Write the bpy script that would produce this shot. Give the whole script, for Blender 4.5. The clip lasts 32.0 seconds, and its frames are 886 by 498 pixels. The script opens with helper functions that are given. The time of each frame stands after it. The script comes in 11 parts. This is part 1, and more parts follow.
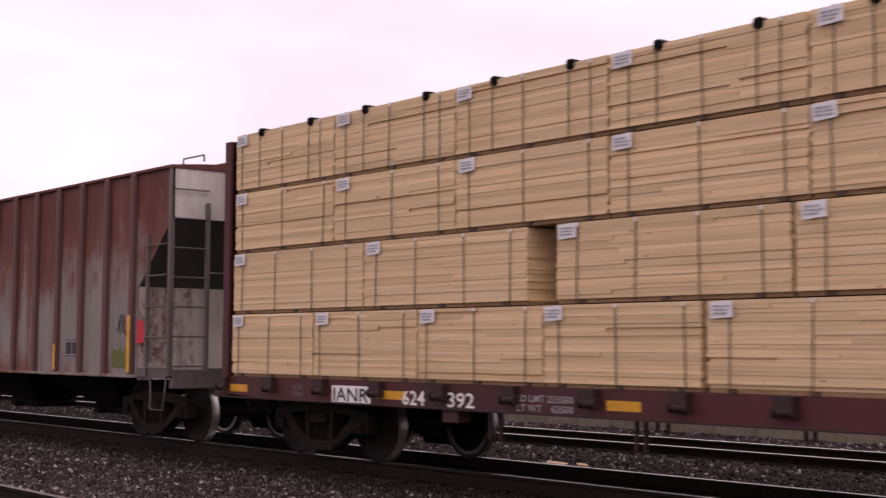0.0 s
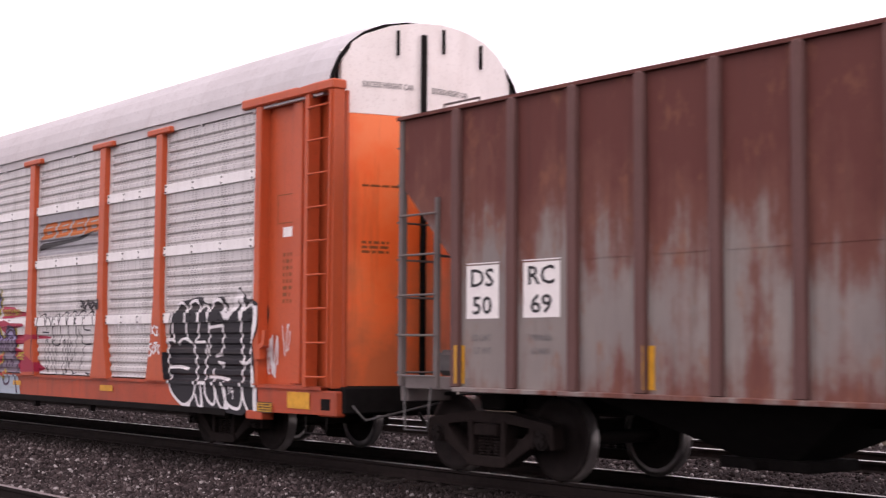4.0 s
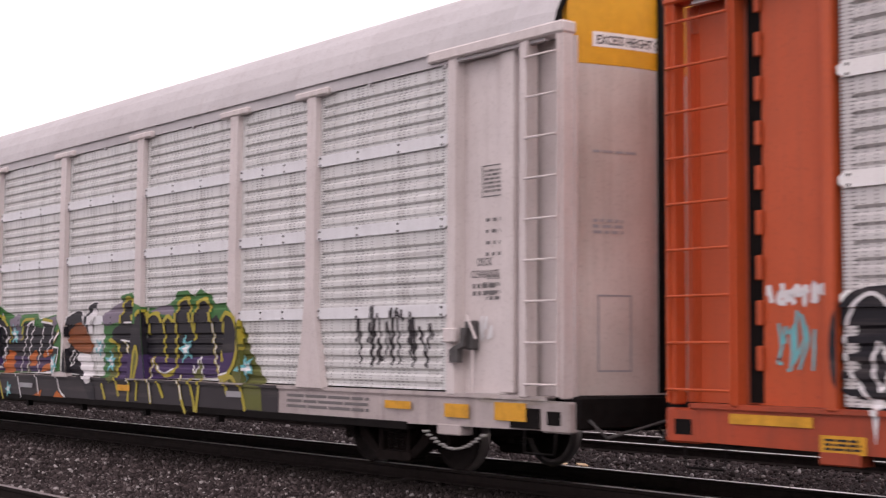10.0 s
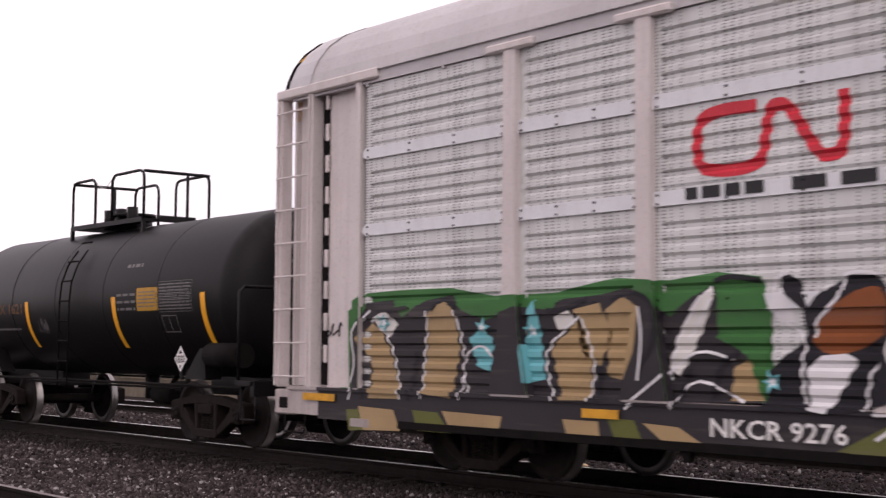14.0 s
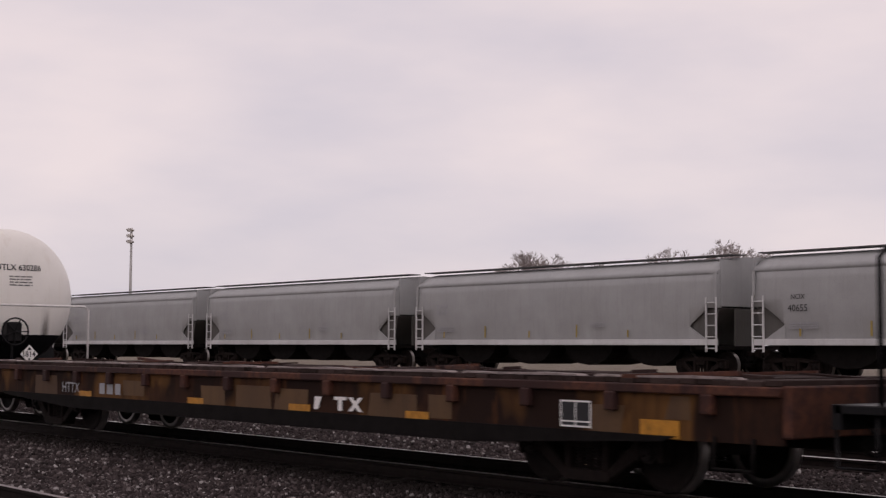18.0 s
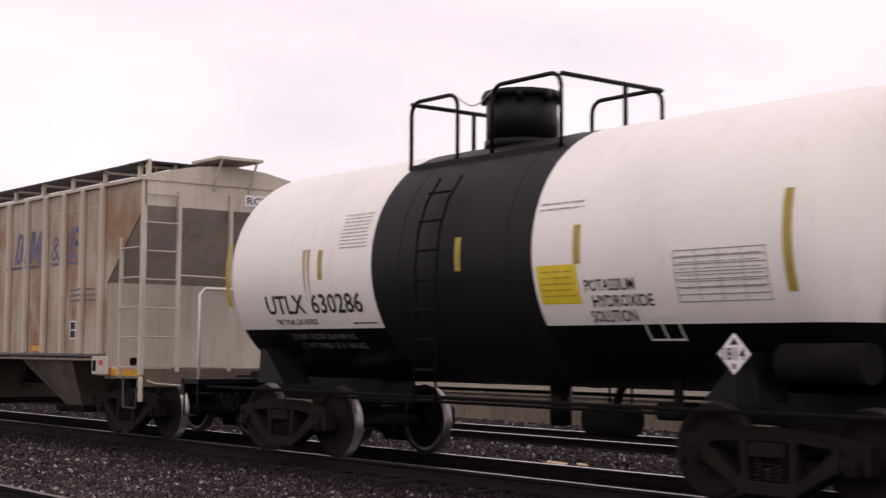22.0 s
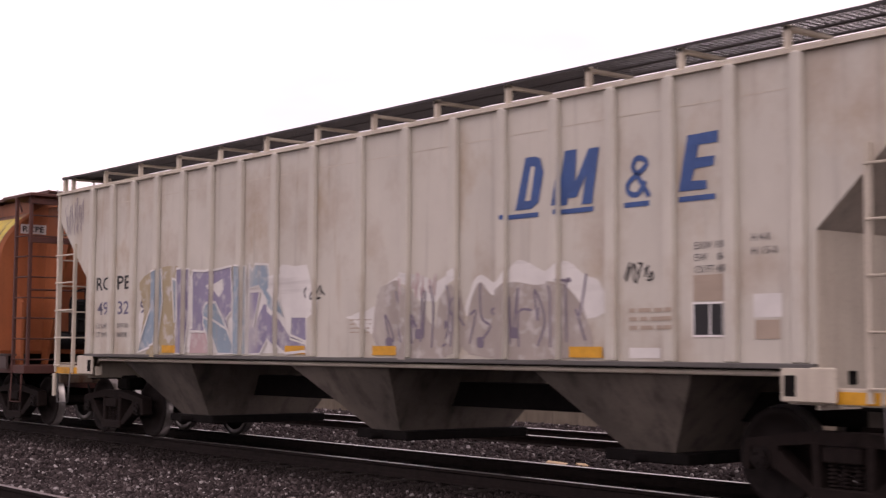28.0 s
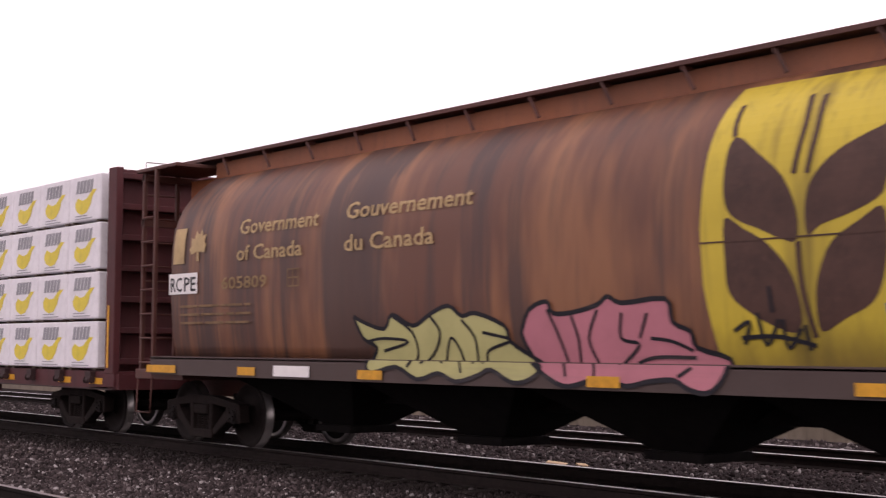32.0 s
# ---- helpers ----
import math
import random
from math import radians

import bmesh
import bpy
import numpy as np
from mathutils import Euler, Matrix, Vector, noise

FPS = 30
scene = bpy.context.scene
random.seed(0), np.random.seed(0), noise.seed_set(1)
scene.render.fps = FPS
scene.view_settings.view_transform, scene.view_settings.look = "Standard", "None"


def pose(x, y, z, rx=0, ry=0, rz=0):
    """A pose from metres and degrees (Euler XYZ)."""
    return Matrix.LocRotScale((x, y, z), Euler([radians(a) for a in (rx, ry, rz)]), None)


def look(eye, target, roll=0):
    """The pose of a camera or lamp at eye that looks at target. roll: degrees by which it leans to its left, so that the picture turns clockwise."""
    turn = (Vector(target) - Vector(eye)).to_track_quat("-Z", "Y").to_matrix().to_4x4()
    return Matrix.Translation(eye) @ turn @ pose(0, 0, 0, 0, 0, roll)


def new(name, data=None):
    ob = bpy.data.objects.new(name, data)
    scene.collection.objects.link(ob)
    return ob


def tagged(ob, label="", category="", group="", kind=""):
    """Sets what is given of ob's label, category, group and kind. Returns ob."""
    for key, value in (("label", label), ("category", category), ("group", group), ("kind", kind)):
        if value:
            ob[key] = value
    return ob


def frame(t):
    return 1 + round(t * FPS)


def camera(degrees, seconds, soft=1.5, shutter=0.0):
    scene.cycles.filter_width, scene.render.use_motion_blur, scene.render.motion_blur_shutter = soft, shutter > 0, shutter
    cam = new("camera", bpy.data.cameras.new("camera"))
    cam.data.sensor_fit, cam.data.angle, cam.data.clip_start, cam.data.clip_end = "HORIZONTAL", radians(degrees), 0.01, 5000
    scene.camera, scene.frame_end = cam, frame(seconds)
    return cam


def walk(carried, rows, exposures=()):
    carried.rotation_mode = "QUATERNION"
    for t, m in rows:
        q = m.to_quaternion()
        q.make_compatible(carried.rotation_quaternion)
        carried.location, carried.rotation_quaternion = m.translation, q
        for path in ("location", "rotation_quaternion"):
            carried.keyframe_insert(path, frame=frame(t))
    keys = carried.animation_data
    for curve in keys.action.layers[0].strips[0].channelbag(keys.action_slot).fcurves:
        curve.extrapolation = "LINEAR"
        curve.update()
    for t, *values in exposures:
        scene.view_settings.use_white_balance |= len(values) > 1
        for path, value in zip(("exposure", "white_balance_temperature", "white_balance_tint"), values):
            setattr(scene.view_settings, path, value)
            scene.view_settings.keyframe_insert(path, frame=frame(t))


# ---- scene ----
YC = 11.475          # centre line of the track on which the train runs
GAUGE = 0.7525       # half the distance between the rail centres
SEC = 32.0

# ---- camera: stands still on its tripod beside the tracks ----
cam = camera(35.0, SEC, soft=1.3, shutter=0.3)
EYE = Vector((0.0, 0.0, 1.42))
YAW, PITCH, LEAN = radians(51.06), radians(4.10), 0.35
AHEAD = Vector((-math.sin(YAW) * math.cos(PITCH), math.cos(YAW) * math.cos(PITCH), math.sin(PITCH)))
STAND = look(EYE, EYE + AHEAD, LEAN)
EXPOSURES = [(0.0, 0.08, 6900, 29), (1.5, 0.33, 6900, 28), (5.0, 0.74, 6650, 21), (6.5, 0.62, 6600, 21), (8.0, 0.54, 6600, 21), (10.0, 0.52, 6800, 19), (12.5, 0.49, 6650, 18), (15.5, 0.14, 6850, 20), (17.0, -0.10, 6800, 18), (18.0, -0.41, 6820, 17), (20.5, -0.37, 6870, 18), (22.0, 0.05, 6850, 18), (24.0, 0.23, 7000, 21), (26.8, 0.4, 7000, 25), (28.2, 0.27, 7000, 27), (29.2, 0.25, 7000, 27), (32.0, 0.42, 6850, 23)]
walk(cam, [(0.0, STAND), (SEC, STAND)], EXPOSURES)

# metres that the train has rolled, second by second
ROLLED = [(0, -29.54), (1, -24.12), (2, -18.69), (3, -13.23), (4.5, -5.04), (5.5, 0.41), (6.5, 5.86), (7.5, 11.26),
          (8.5, 16.67), (9.5, 22.09), (10.5, 27.59), (11.5, 33.04), (12.5, 38.44), (13.5, 43.85), (15.5, 54.61),
          (16.5, 59.93), (17.5, 65.21), (18.5, 70.51), (19.5, 75.84), (20.5, 81.19), (21.5, 86.54), (22.5, 91.91),
          (23.5, 97.29), (24.5, 102.69), (26.5, 113.46), (27.5, 118.83), (28.5, 124.18), (29, 126.86), (29.5, 129.42),
          (30.5, 134.70), (31.5, 140.00), (32, 142.65)]


def rolled(t):
    return float(np.interp(t, [r[0] for r in ROLLED], [r[1] for r in ROLLED]))


# ---- world: bright overcast sky ----
world = bpy.data.worlds.new("overcast")
scene.world = world
world.use_nodes = True
wn, wl = world.node_tree.nodes, world.node_tree.links
wn.clear()
SUN_DIR = Vector((0.62, -0.42, 0.66)).normalized()
sky = wn.new("ShaderNodeTexSky")
sky.sky_type, sky.sun_disc = "NISHITA", False
sky.sun_elevation = math.asin(SUN_DIR.z)
sky.sun_rotation = math.atan2(SUN_DIR.x, SUN_DIR.y)
sky_gain = wn.new("ShaderNodeMix")
sky_gain.data_type, sky_gain.blend_type = "RGBA", "MULTIPLY"
sky_gain.inputs[0].default_value = 1.0
sky_gain.inputs[7].default_value = (0.12, 0.12, 0.12, 1)
wl.new(sky.outputs[0], sky_gain.inputs[6])
wco = wn.new("ShaderNodeTexCoord")
wmap = wn.new("ShaderNodeMapping")
wmap.inputs["Scale"].default_value = (1.6, 1.6, 5.0)
wl.new(wco.outputs["Generated"], wmap.inputs[0])
clouds = wn.new("ShaderNodeTexNoise")
clouds.inputs["Scale"].default_value, clouds.inputs["Detail"].default_value, clouds.inputs["Roughness"].default_value = 1.7, 5, 0.5
wl.new(wmap.outputs[0], clouds.inputs["Vector"])
tone = wn.new("ShaderNodeValToRGB")
tone.color_ramp.elements[0].position, tone.color_ramp.elements[0].color = 0.30, (0.80, 0.785, 0.885, 1)
tone.color_ramp.elements[1].position, tone.color_ramp.elements[1].color = 0.62, (1.09, 1.0, 1.02, 1)
wl.new(clouds.outputs["Fac"], tone.inputs[0])
cover = wn.new("ShaderNodeMix")
cover.data_type = "RGBA"
cover.inputs[0].default_value = 0.93
wl.new(sky_gain.outputs[2], cover.inputs[6])
wl.new(tone.outputs[0], cover.inputs[7])
bg = wn.new("ShaderNodeBackground")
bg.inputs["Strength"].default_value = 1.0
wl.new(cover.outputs[2], bg.inputs["Color"])
wout = wn.new("ShaderNodeOutputWorld")
wl.new(bg.outputs[0], wout.inputs[0])
sun = new("sun", bpy.data.lights.new("sun", "SUN"))
sun.data.energy, sun.data.angle, sun.data.color = 0.35, radians(30), (1.0, 0.95, 0.90)
sun.matrix_world = look(SUN_DIR * 50, (0, 0, 0))


# ---- materials ----
class Mat:
    """A node material: base colour with stains and grain, roughness, metal, relief."""

    def __init__(self, name, colour, rough=0.6, metal=0.0, spec=0.5):
        self.m = bpy.data.materials.new(name)
        self.m.use_nodes = True
        self.n, self.l = self.m.node_tree.nodes, self.m.node_tree.links
        self.b = self.n["Principled BSDF"]
        self.b.inputs["Roughness"].default_value, self.b.inputs["Metallic"].default_value = rough, metal
        self.b.inputs["Specular IOR Level"].default_value = spec
        self.co = self.n.new("ShaderNodeTexCoord").outputs["Object"]
        rgb = self.n.new("ShaderNodeRGB")
        rgb.outputs[0].default_value = (*colour, 1)
        self.c = rgb.outputs[0]
        self.bump_in = None

    def done(self):
        self.l.new(self.c, self.b.inputs["Base Color"])
        return self.m

    def mapped(self, scale):
        mp = self.n.new("ShaderNodeMapping")
        mp.inputs["Scale"].default_value = scale if hasattr(scale, "__len__") else (scale,) * 3
        self.l.new(self.co, mp.inputs[0])
        return mp.outputs[0]

    def noise(self, scale, detail=4, rough=0.6, offset=0.0):
        nz = self.n.new("ShaderNodeTexNoise")
        nz.inputs["Scale"].default_value, nz.inputs["Detail"].default_value, nz.inputs["Roughness"].default_value = 1, detail, rough
        mp = self.n.new("ShaderNodeMapping")
        mp.inputs["Scale"].default_value = scale if hasattr(scale, "__len__") else (scale,) * 3
        mp.inputs["Location"].default_value = (offset, offset * 1.7, offset * 0.6)
        self.l.new(self.co, mp.inputs[0])
        self.l.new(mp.outputs[0], nz.inputs["Vector"])
        return nz.outputs["Fac"]

    def ramp(self, fac, lo, hi):
        r = self.n.new("ShaderNodeMapRange")
        r.inputs[1].default_value, r.inputs[2].default_value = lo, hi
        self.l.new(fac, r.inputs[0])
        return r.outputs[0]

    def math(self, op, a, b=None):
        m = self.n.new("ShaderNodeMath")
        m.operation = op
        for i, v in enumerate((a, b)):
            if v is None:
                continue
            if isinstance(v, (int, float)):
                m.inputs[i].default_value = v
            else:
                self.l.new(v, m.inputs[i])
        return m.outputs[0]

    def axis(self, i):
        s = self.n.new("ShaderNodeSeparateXYZ")
        self.l.new(self.co, s.inputs[0])
        return s.outputs[i]

    def mix(self, fac, colour, blend="MIX", amount=None):
        mx = self.n.new("ShaderNodeMix")
        mx.data_type, mx.blend_type = "RGBA", blend
        if isinstance(fac, (int, float)):
            mx.inputs[0].default_value = fac
        elif amount is not None:
            self.l.new(self.math("MULTIPLY", fac, amount), mx.inputs[0])
        else:
            self.l.new(fac, mx.inputs[0])
        self.l.new(self.c, mx.inputs[6])
        if isinstance(colour, tuple):
            mx.inputs[7].default_value = (*colour, 1)
        else:
            self.l.new(colour, mx.inputs[7])
        self.c = mx.outputs[2]
        return self

    def stain(self, colour, scale, lo, hi, amount=1.0, detail=5, offset=0.0):
        return self.mix(self.ramp(self.noise(scale, detail, 0.62, offset), lo, hi), colour, amount=amount)

    def bump(self, fac, strength=0.3, dist=0.01):
        bp = self.n.new("ShaderNodeBump")
        bp.inputs["Strength"].default_value, bp.inputs["Distance"].default_value = strength, dist
        self.l.new(fac, bp.inputs["Height"])
        if self.bump_in:
            self.l.new(self.bump_in, bp.inputs["Normal"])
        self.bump_in = bp.outputs[0]
        self.l.new(self.bump_in, self.b.inputs["Normal"])
        return self

    def vary(self, amount=0.25):
        """Value varies from object to object."""
        info = self.n.new("ShaderNodeObjectInfo")
        hsv = self.n.new("ShaderNodeHueSaturation")
        r = self.n.new("ShaderNodeMapRange")
        r.inputs[3].default_value, r.inputs[4].default_value = 1 - amount, 1 + amount
        self.l.new(info.outputs["Random"], r.inputs[0])
        self.l.new(r.outputs[0], hsv.inputs["Value"])
        self.l.new(self.c, hsv.inputs["Color"])
        self.c = hsv.outputs[0]
        return self

    def islands(self, amount=0.3):
        """Value varies from island to island of one mesh."""
        geo = self.n.new("ShaderNodeNewGeometry")
        hsv = self.n.new("ShaderNodeHueSaturation")
        r = self.n.new("ShaderNodeMapRange")
        r.inputs[3].default_value, r.inputs[4].default_value = 1 - amount, 1 + amount
        self.l.new(geo.outputs["Random Per Island"], r.inputs[0])
        self.l.new(r.outputs[0], hsv.inputs["Value"])
        self.l.new(self.c, hsv.inputs["Color"])
        self.c = hsv.outputs[0]
        return self


def paint(name, colour, rough=0.5, dirt=(0.10, 0.07, 0.05), dirt_amount=0.45, rust=None, rust_lo=0.58, rust_amount=0.9, streak=True, spec=0.4):
    """Painted steel of a freight car: faded, streaked, dusty, with rust if given."""
    m = Mat(name, colour, rough, 0.0, spec)
    m.stain(tuple(min(1, v * 1.18 + 0.01) for v in colour), 0.9, 0.4, 0.7, 0.5)
    m.stain(dirt, 0.45, 0.42, 0.75, dirt_amount, 6, 3.0)
    if streak:
        m.stain(dirt, (5.0, 5.0, 0.35), 0.5, 0.8, dirt_amount * 0.9, 4, 5.0)
    if rust:
        m.mix(m.math("MULTIPLY", m.ramp(m.noise((1.6, 1.6, 0.5), 6, 0.65, 7.0), rust_lo, rust_lo + 0.08), m.ramp(m.noise(9.0, 4, 0.7, 1.0), 0.3, 0.6)), rust, amount=rust_amount)
    m.stain(tuple(v * 0.5 for v in dirt), 30.0, 0.55, 0.75, 0.25, 3)
    m.bump(m.noise(14.0, 4), 0.12, 0.01)
    return m.done()


def plain(name, colour, rough=0.6, metal=0.0, var=0.2, scale=6.0, bump=0.15, spec=0.35):
    m = Mat(name, colour, rough, metal, spec)
    m.stain(tuple(v * (1 - 2 * var) for v in colour), scale, 0.4, 0.7, 0.8)
    m.stain(tuple(min(1, v * (1 + var)) for v in colour), scale * 5, 0.5, 0.8, 0.6, 3, 2.0)
    if bump:
        m.bump(m.noise(scale * 6, 4), bump, 0.008)
    return m.done()


# ---- building helpers ----
def box(bm, x0, x1, y0, y1, z0, z1, bev=0.0, mi=0):
    vs = [bm.verts.new(p) for p in ((x0, y0, z0), (x1, y0, z0), (x1, y1, z0), (x0, y1, z0), (x0, y0, z1), (x1, y0, z1), (x1, y1, z1), (x0, y1, z1))]
    fs = [bm.faces.new([vs[i] for i in q]) for q in ((3, 2, 1, 0), (4, 5, 6, 7), (0, 1, 5, 4), (1, 2, 6, 5), (2, 3, 7, 6), (3, 0, 4, 7))]
    for f in fs:
        f.material_index = mi
    if bev:
        es = list({e for f in fs for e in f.edges})
        bmesh.ops.bevel(bm, geom=es, offset=bev, segments=1, affect="EDGES")
    return vs


def rod(bm, a, b, r, n=8, cap=True, r2=None, mi=0):
    a, b = Vector(a), Vector(b)
    d = (b - a).normalized()
    u = d.orthogonal().normalized()
    v = d.cross(u)
    r2 = r if r2 is None else r2
    ra, rb = [], []
    for i in range(n):
        w = u * math.cos(2 * math.pi * i / n) + v * math.sin(2 * math.pi * i / n)
        ra.append(bm.verts.new(a + w * r))
        rb.append(bm.verts.new(b + w * r2))
    for i in range(n):
        f = bm.faces.new((ra[i], ra[(i + 1) % n], rb[(i + 1) % n], rb[i]))
        f.smooth, f.material_index = n > 6, mi
    if cap:
        bm.faces.new(ra[::-1]).material_index = mi
        bm.faces.new(rb).material_index = mi


def pipe(bm, pts, r, n=6):
    """One bent tube through the points."""
    pts = [Vector(p) for p in pts]
    rings = []
    u = None
    for i, p in enumerate(pts):
        d = (pts[min(i + 1, len(pts) - 1)] - pts[max(i - 1, 0)]).normalized()
        u = d.orthogonal() if u is None else u - d * u.dot(d)
        u.normalize()
        v = d.cross(u)
        rings.append([bm.verts.new(p + (u * math.cos(2 * math.pi * k / n) + v * math.sin(2 * math.pi * k / n)) * r) for k in range(n)])
    for a, b in zip(rings, rings[1:]):
        for k in range(n):
            bm.faces.new((a[k], a[(k + 1) % n], b[(k + 1) % n], b[k])).smooth = True
    bm.faces.new(rings[0][::-1])
    bm.faces.new(rings[-1])


def prism(bm, outline, y0, y1, mi=0):
    """An outline in x and z, drawn out from y0 to y1."""
    a = [bm.verts.new((x, y0, z)) for x, z in outline]
    b = [bm.verts.new((x, y1, z)) for x, z in outline]
    n = len(a)
    fs = [bm.faces.new(a), bm.faces.new(b[::-1])]
    fs += [bm.faces.new((a[i], b[i], b[(i + 1) % n], a[(i + 1) % n])) for i in range(n)]
    for f in fs:
        f.material_index = mi
    return fs


def extrude_x(bm, outline, x0, x1, smooth=False, mi=0, cap=True):
    """An outline in y and z, drawn out along the car."""
    a = [bm.verts.new((x0, y, z)) for y, z in outline]
    b = [bm.verts.new((x1, y, z)) for y, z in outline]
    n = len(a)
    for i in range(n):
        f = bm.faces.new((a[i], a[(i + 1) % n], b[(i + 1) % n], b[i]))
        f.smooth, f.material_index = smooth, mi
    if cap:
        bm.faces.new(a[::-1]).material_index = mi
        bm.faces.new(b).material_index = mi


def lathe_x(bm, profile, n=48, yc=0.0, zc=0.0, mi=0):
    """A profile of (x, radius) turned round the car's long axis."""
    rings = []
    for x, r in profile:
        if r < 1e-4:
            rings.append([bm.verts.new((x, yc, zc))])
        else:
            rings.append([bm.verts.new((x, yc + r * math.sin(2 * math.pi * i / n), zc + r * math.cos(2 * math.pi * i / n))) for i in range(n)])
    for p, q in zip(rings, rings[1:]):
        for i in range(n):
            j = (i + 1) % n
            if len(p) == 1 and len(q) == 1:
                continue
            f = bm.faces.new((p[0], q[j], q[i])) if len(p) == 1 else bm.faces.new((p[i], p[j], q[0])) if len(q) == 1 else bm.faces.new((p[i], p[j], q[j], q[i]))
            f.smooth, f.material_index = True, mi


def part(name, bm, material, parent, label=""):
    """Links a bmesh as one mesh object under a thing or a part."""
    if not hasattr(bm, "faces"):
        me = bm
    else:
        bmesh.ops.recalc_face_normals(bm, faces=bm.faces)
        me = bpy.data.meshes.new(name)
        bm.to_mesh(me)
        bm.free()
        for m in material if isinstance(material, (list, tuple)) else [material]:
            me.materials.append(m)
    ob = new(name, me)
    if parent:
        ob.parent = parent
    if label:
        tagged(ob, label)
    return ob


def thing(name, x, label, category, group="", y=YC, z=0.0, kind=""):
    ob = new(name)
    ob.empty_display_size = 0.3
    ob.location = (x, y, z)
    return tagged(ob, label, category, group, kind)


def bx(name, mat, parent, *dims, bev=0.0, label=""):
    bm = bmesh.new()
    box(bm, *dims, bev=bev)
    return part(name, bm, mat, parent, label)


def words(name, text, x, z, height, mat, parent, y, width=None, label="", flip=False, slant=0.0, face="near"):
    """Lettering on a car's near side (read from -y) or on its front end (read from +x)."""
    cu = bpy.data.curves.new(name, "FONT")
    cu.body, cu.size, cu.shear = text, 1.0, slant
    cu.align_x, cu.align_y = "LEFT", "BOTTOM_BASELINE"
    cu.resolution_u = 2
    tmp = bpy.data.objects.new("tmp_text", cu)
    me = bpy.data.meshes.new_from_object(tmp)
    bpy.data.objects.remove(tmp)
    bpy.data.curves.remove(cu)
    n = len(me.vertices)
    co = np.empty(n * 3)
    me.vertices.foreach_get("co", co)
    co = co.reshape(n, 3)
    lo, hi = co.min(0), co.max(0)
    k = height / 0.73
    kx = k if width is None else width / (hi[0] - lo[0])
    out = np.empty_like(co)
    if face == "near":
        out[:, 0], out[:, 1], out[:, 2] = x + (co[:, 0] - lo[0]) * kx, y, z + co[:, 1] * k
    else:
        out[:, 0], out[:, 1], out[:, 2] = x, y + (co[:, 0] - lo[0]) * kx, z + co[:, 1] * k
    me.vertices.foreach_set("co", out.ravel())
    me.materials.clear()
    me.materials.append(mat)
    me.update()
    ob = new(name, me)
    ob.parent = parent
    return tagged(ob, label) if label else ob


def bars(name, x, z, w, h, lines, mat, parent, y, seed=1):
    """Small print that cannot be read: plain bars."""
    rnd = random.Random(seed)
    bm = bmesh.new()
    step = h / lines
    for i in range(lines):
        z0 = z + h - (i + 1) * step
        at = x
        while at < x + w - 0.03:
            ln = min(rnd.uniform(0.05, 0.22) * max(w, 0.4), x + w - at)
            box(bm, at, at + ln, y - 0.002, y + 0.002, z0 + step * 0.2, z0 + step * 0.78)
            at += ln + step * 0.5
    return part(name, bm, mat, parent)


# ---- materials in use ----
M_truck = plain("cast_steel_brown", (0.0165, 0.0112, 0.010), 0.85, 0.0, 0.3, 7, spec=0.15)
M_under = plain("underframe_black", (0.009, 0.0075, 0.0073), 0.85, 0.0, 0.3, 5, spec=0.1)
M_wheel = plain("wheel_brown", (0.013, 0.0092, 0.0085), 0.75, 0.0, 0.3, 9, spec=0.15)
M_tread = plain("polished_tread", (0.34, 0.32, 0.31), 0.35, 0.9, 0.1, 9, 0.0)
M_railside = plain("rail_rust", (0.016, 0.0115, 0.0105), 0.85, 0.0, 0.3, 8, spec=0.12)
M_railtop = plain("rail_polished", (0.62, 0.58, 0.58), 0.3, 0.9, 0.1, 12, 0.0)
M_raildull = plain("rail_dull_top", (0.20, 0.165, 0.16), 0.5, 0.5, 0.2, 12, 0.0)
M_tie = plain("tie_wood", (0.022, 0.018, 0.016), 0.9, 0.0, 0.35, 5, spec=0.1)
M_yellow = plain("reflector_yellow", (0.66, 0.33, 0.025), 0.5, 0.0, 0.2, 7, 0)
M_white = plain("white_lettering", (0.82, 0.80, 0.78), 0.6, 0.0, 0.06, 4, 0)
M_black = plain("black_lettering", (0.02, 0.02, 0.022), 0.6, 0.0, 0.1, 4, 0)
M_grey = plain("grey_lettering", (0.33, 0.33, 0.35), 0.6, 0.0, 0.1, 4, 0)
M_faint = plain("faded_lettering", (0.16, 0.15, 0.15), 0.7, 0.0, 0.1, 4, 0)
M_blue = plain("faded_blue_lettering", (0.045, 0.10, 0.27), 0.6, 0.0, 0.15, 4, 0)
M_steel = plain("galvanised_steel", (0.42, 0.41, 0.40), 0.5, 0.4, 0.15, 6)
M_red = plain("red_paint", (0.62, 0.03, 0.05), 0.5, 0.0, 0.1, 4, 0)


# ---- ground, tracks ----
def train_shade(m, lo, hi):
    """Shade under the train, painted into the ballast: full between two lines along the track."""
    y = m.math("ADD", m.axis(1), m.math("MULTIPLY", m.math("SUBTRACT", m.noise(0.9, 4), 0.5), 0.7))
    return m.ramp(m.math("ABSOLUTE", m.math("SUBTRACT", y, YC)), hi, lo)


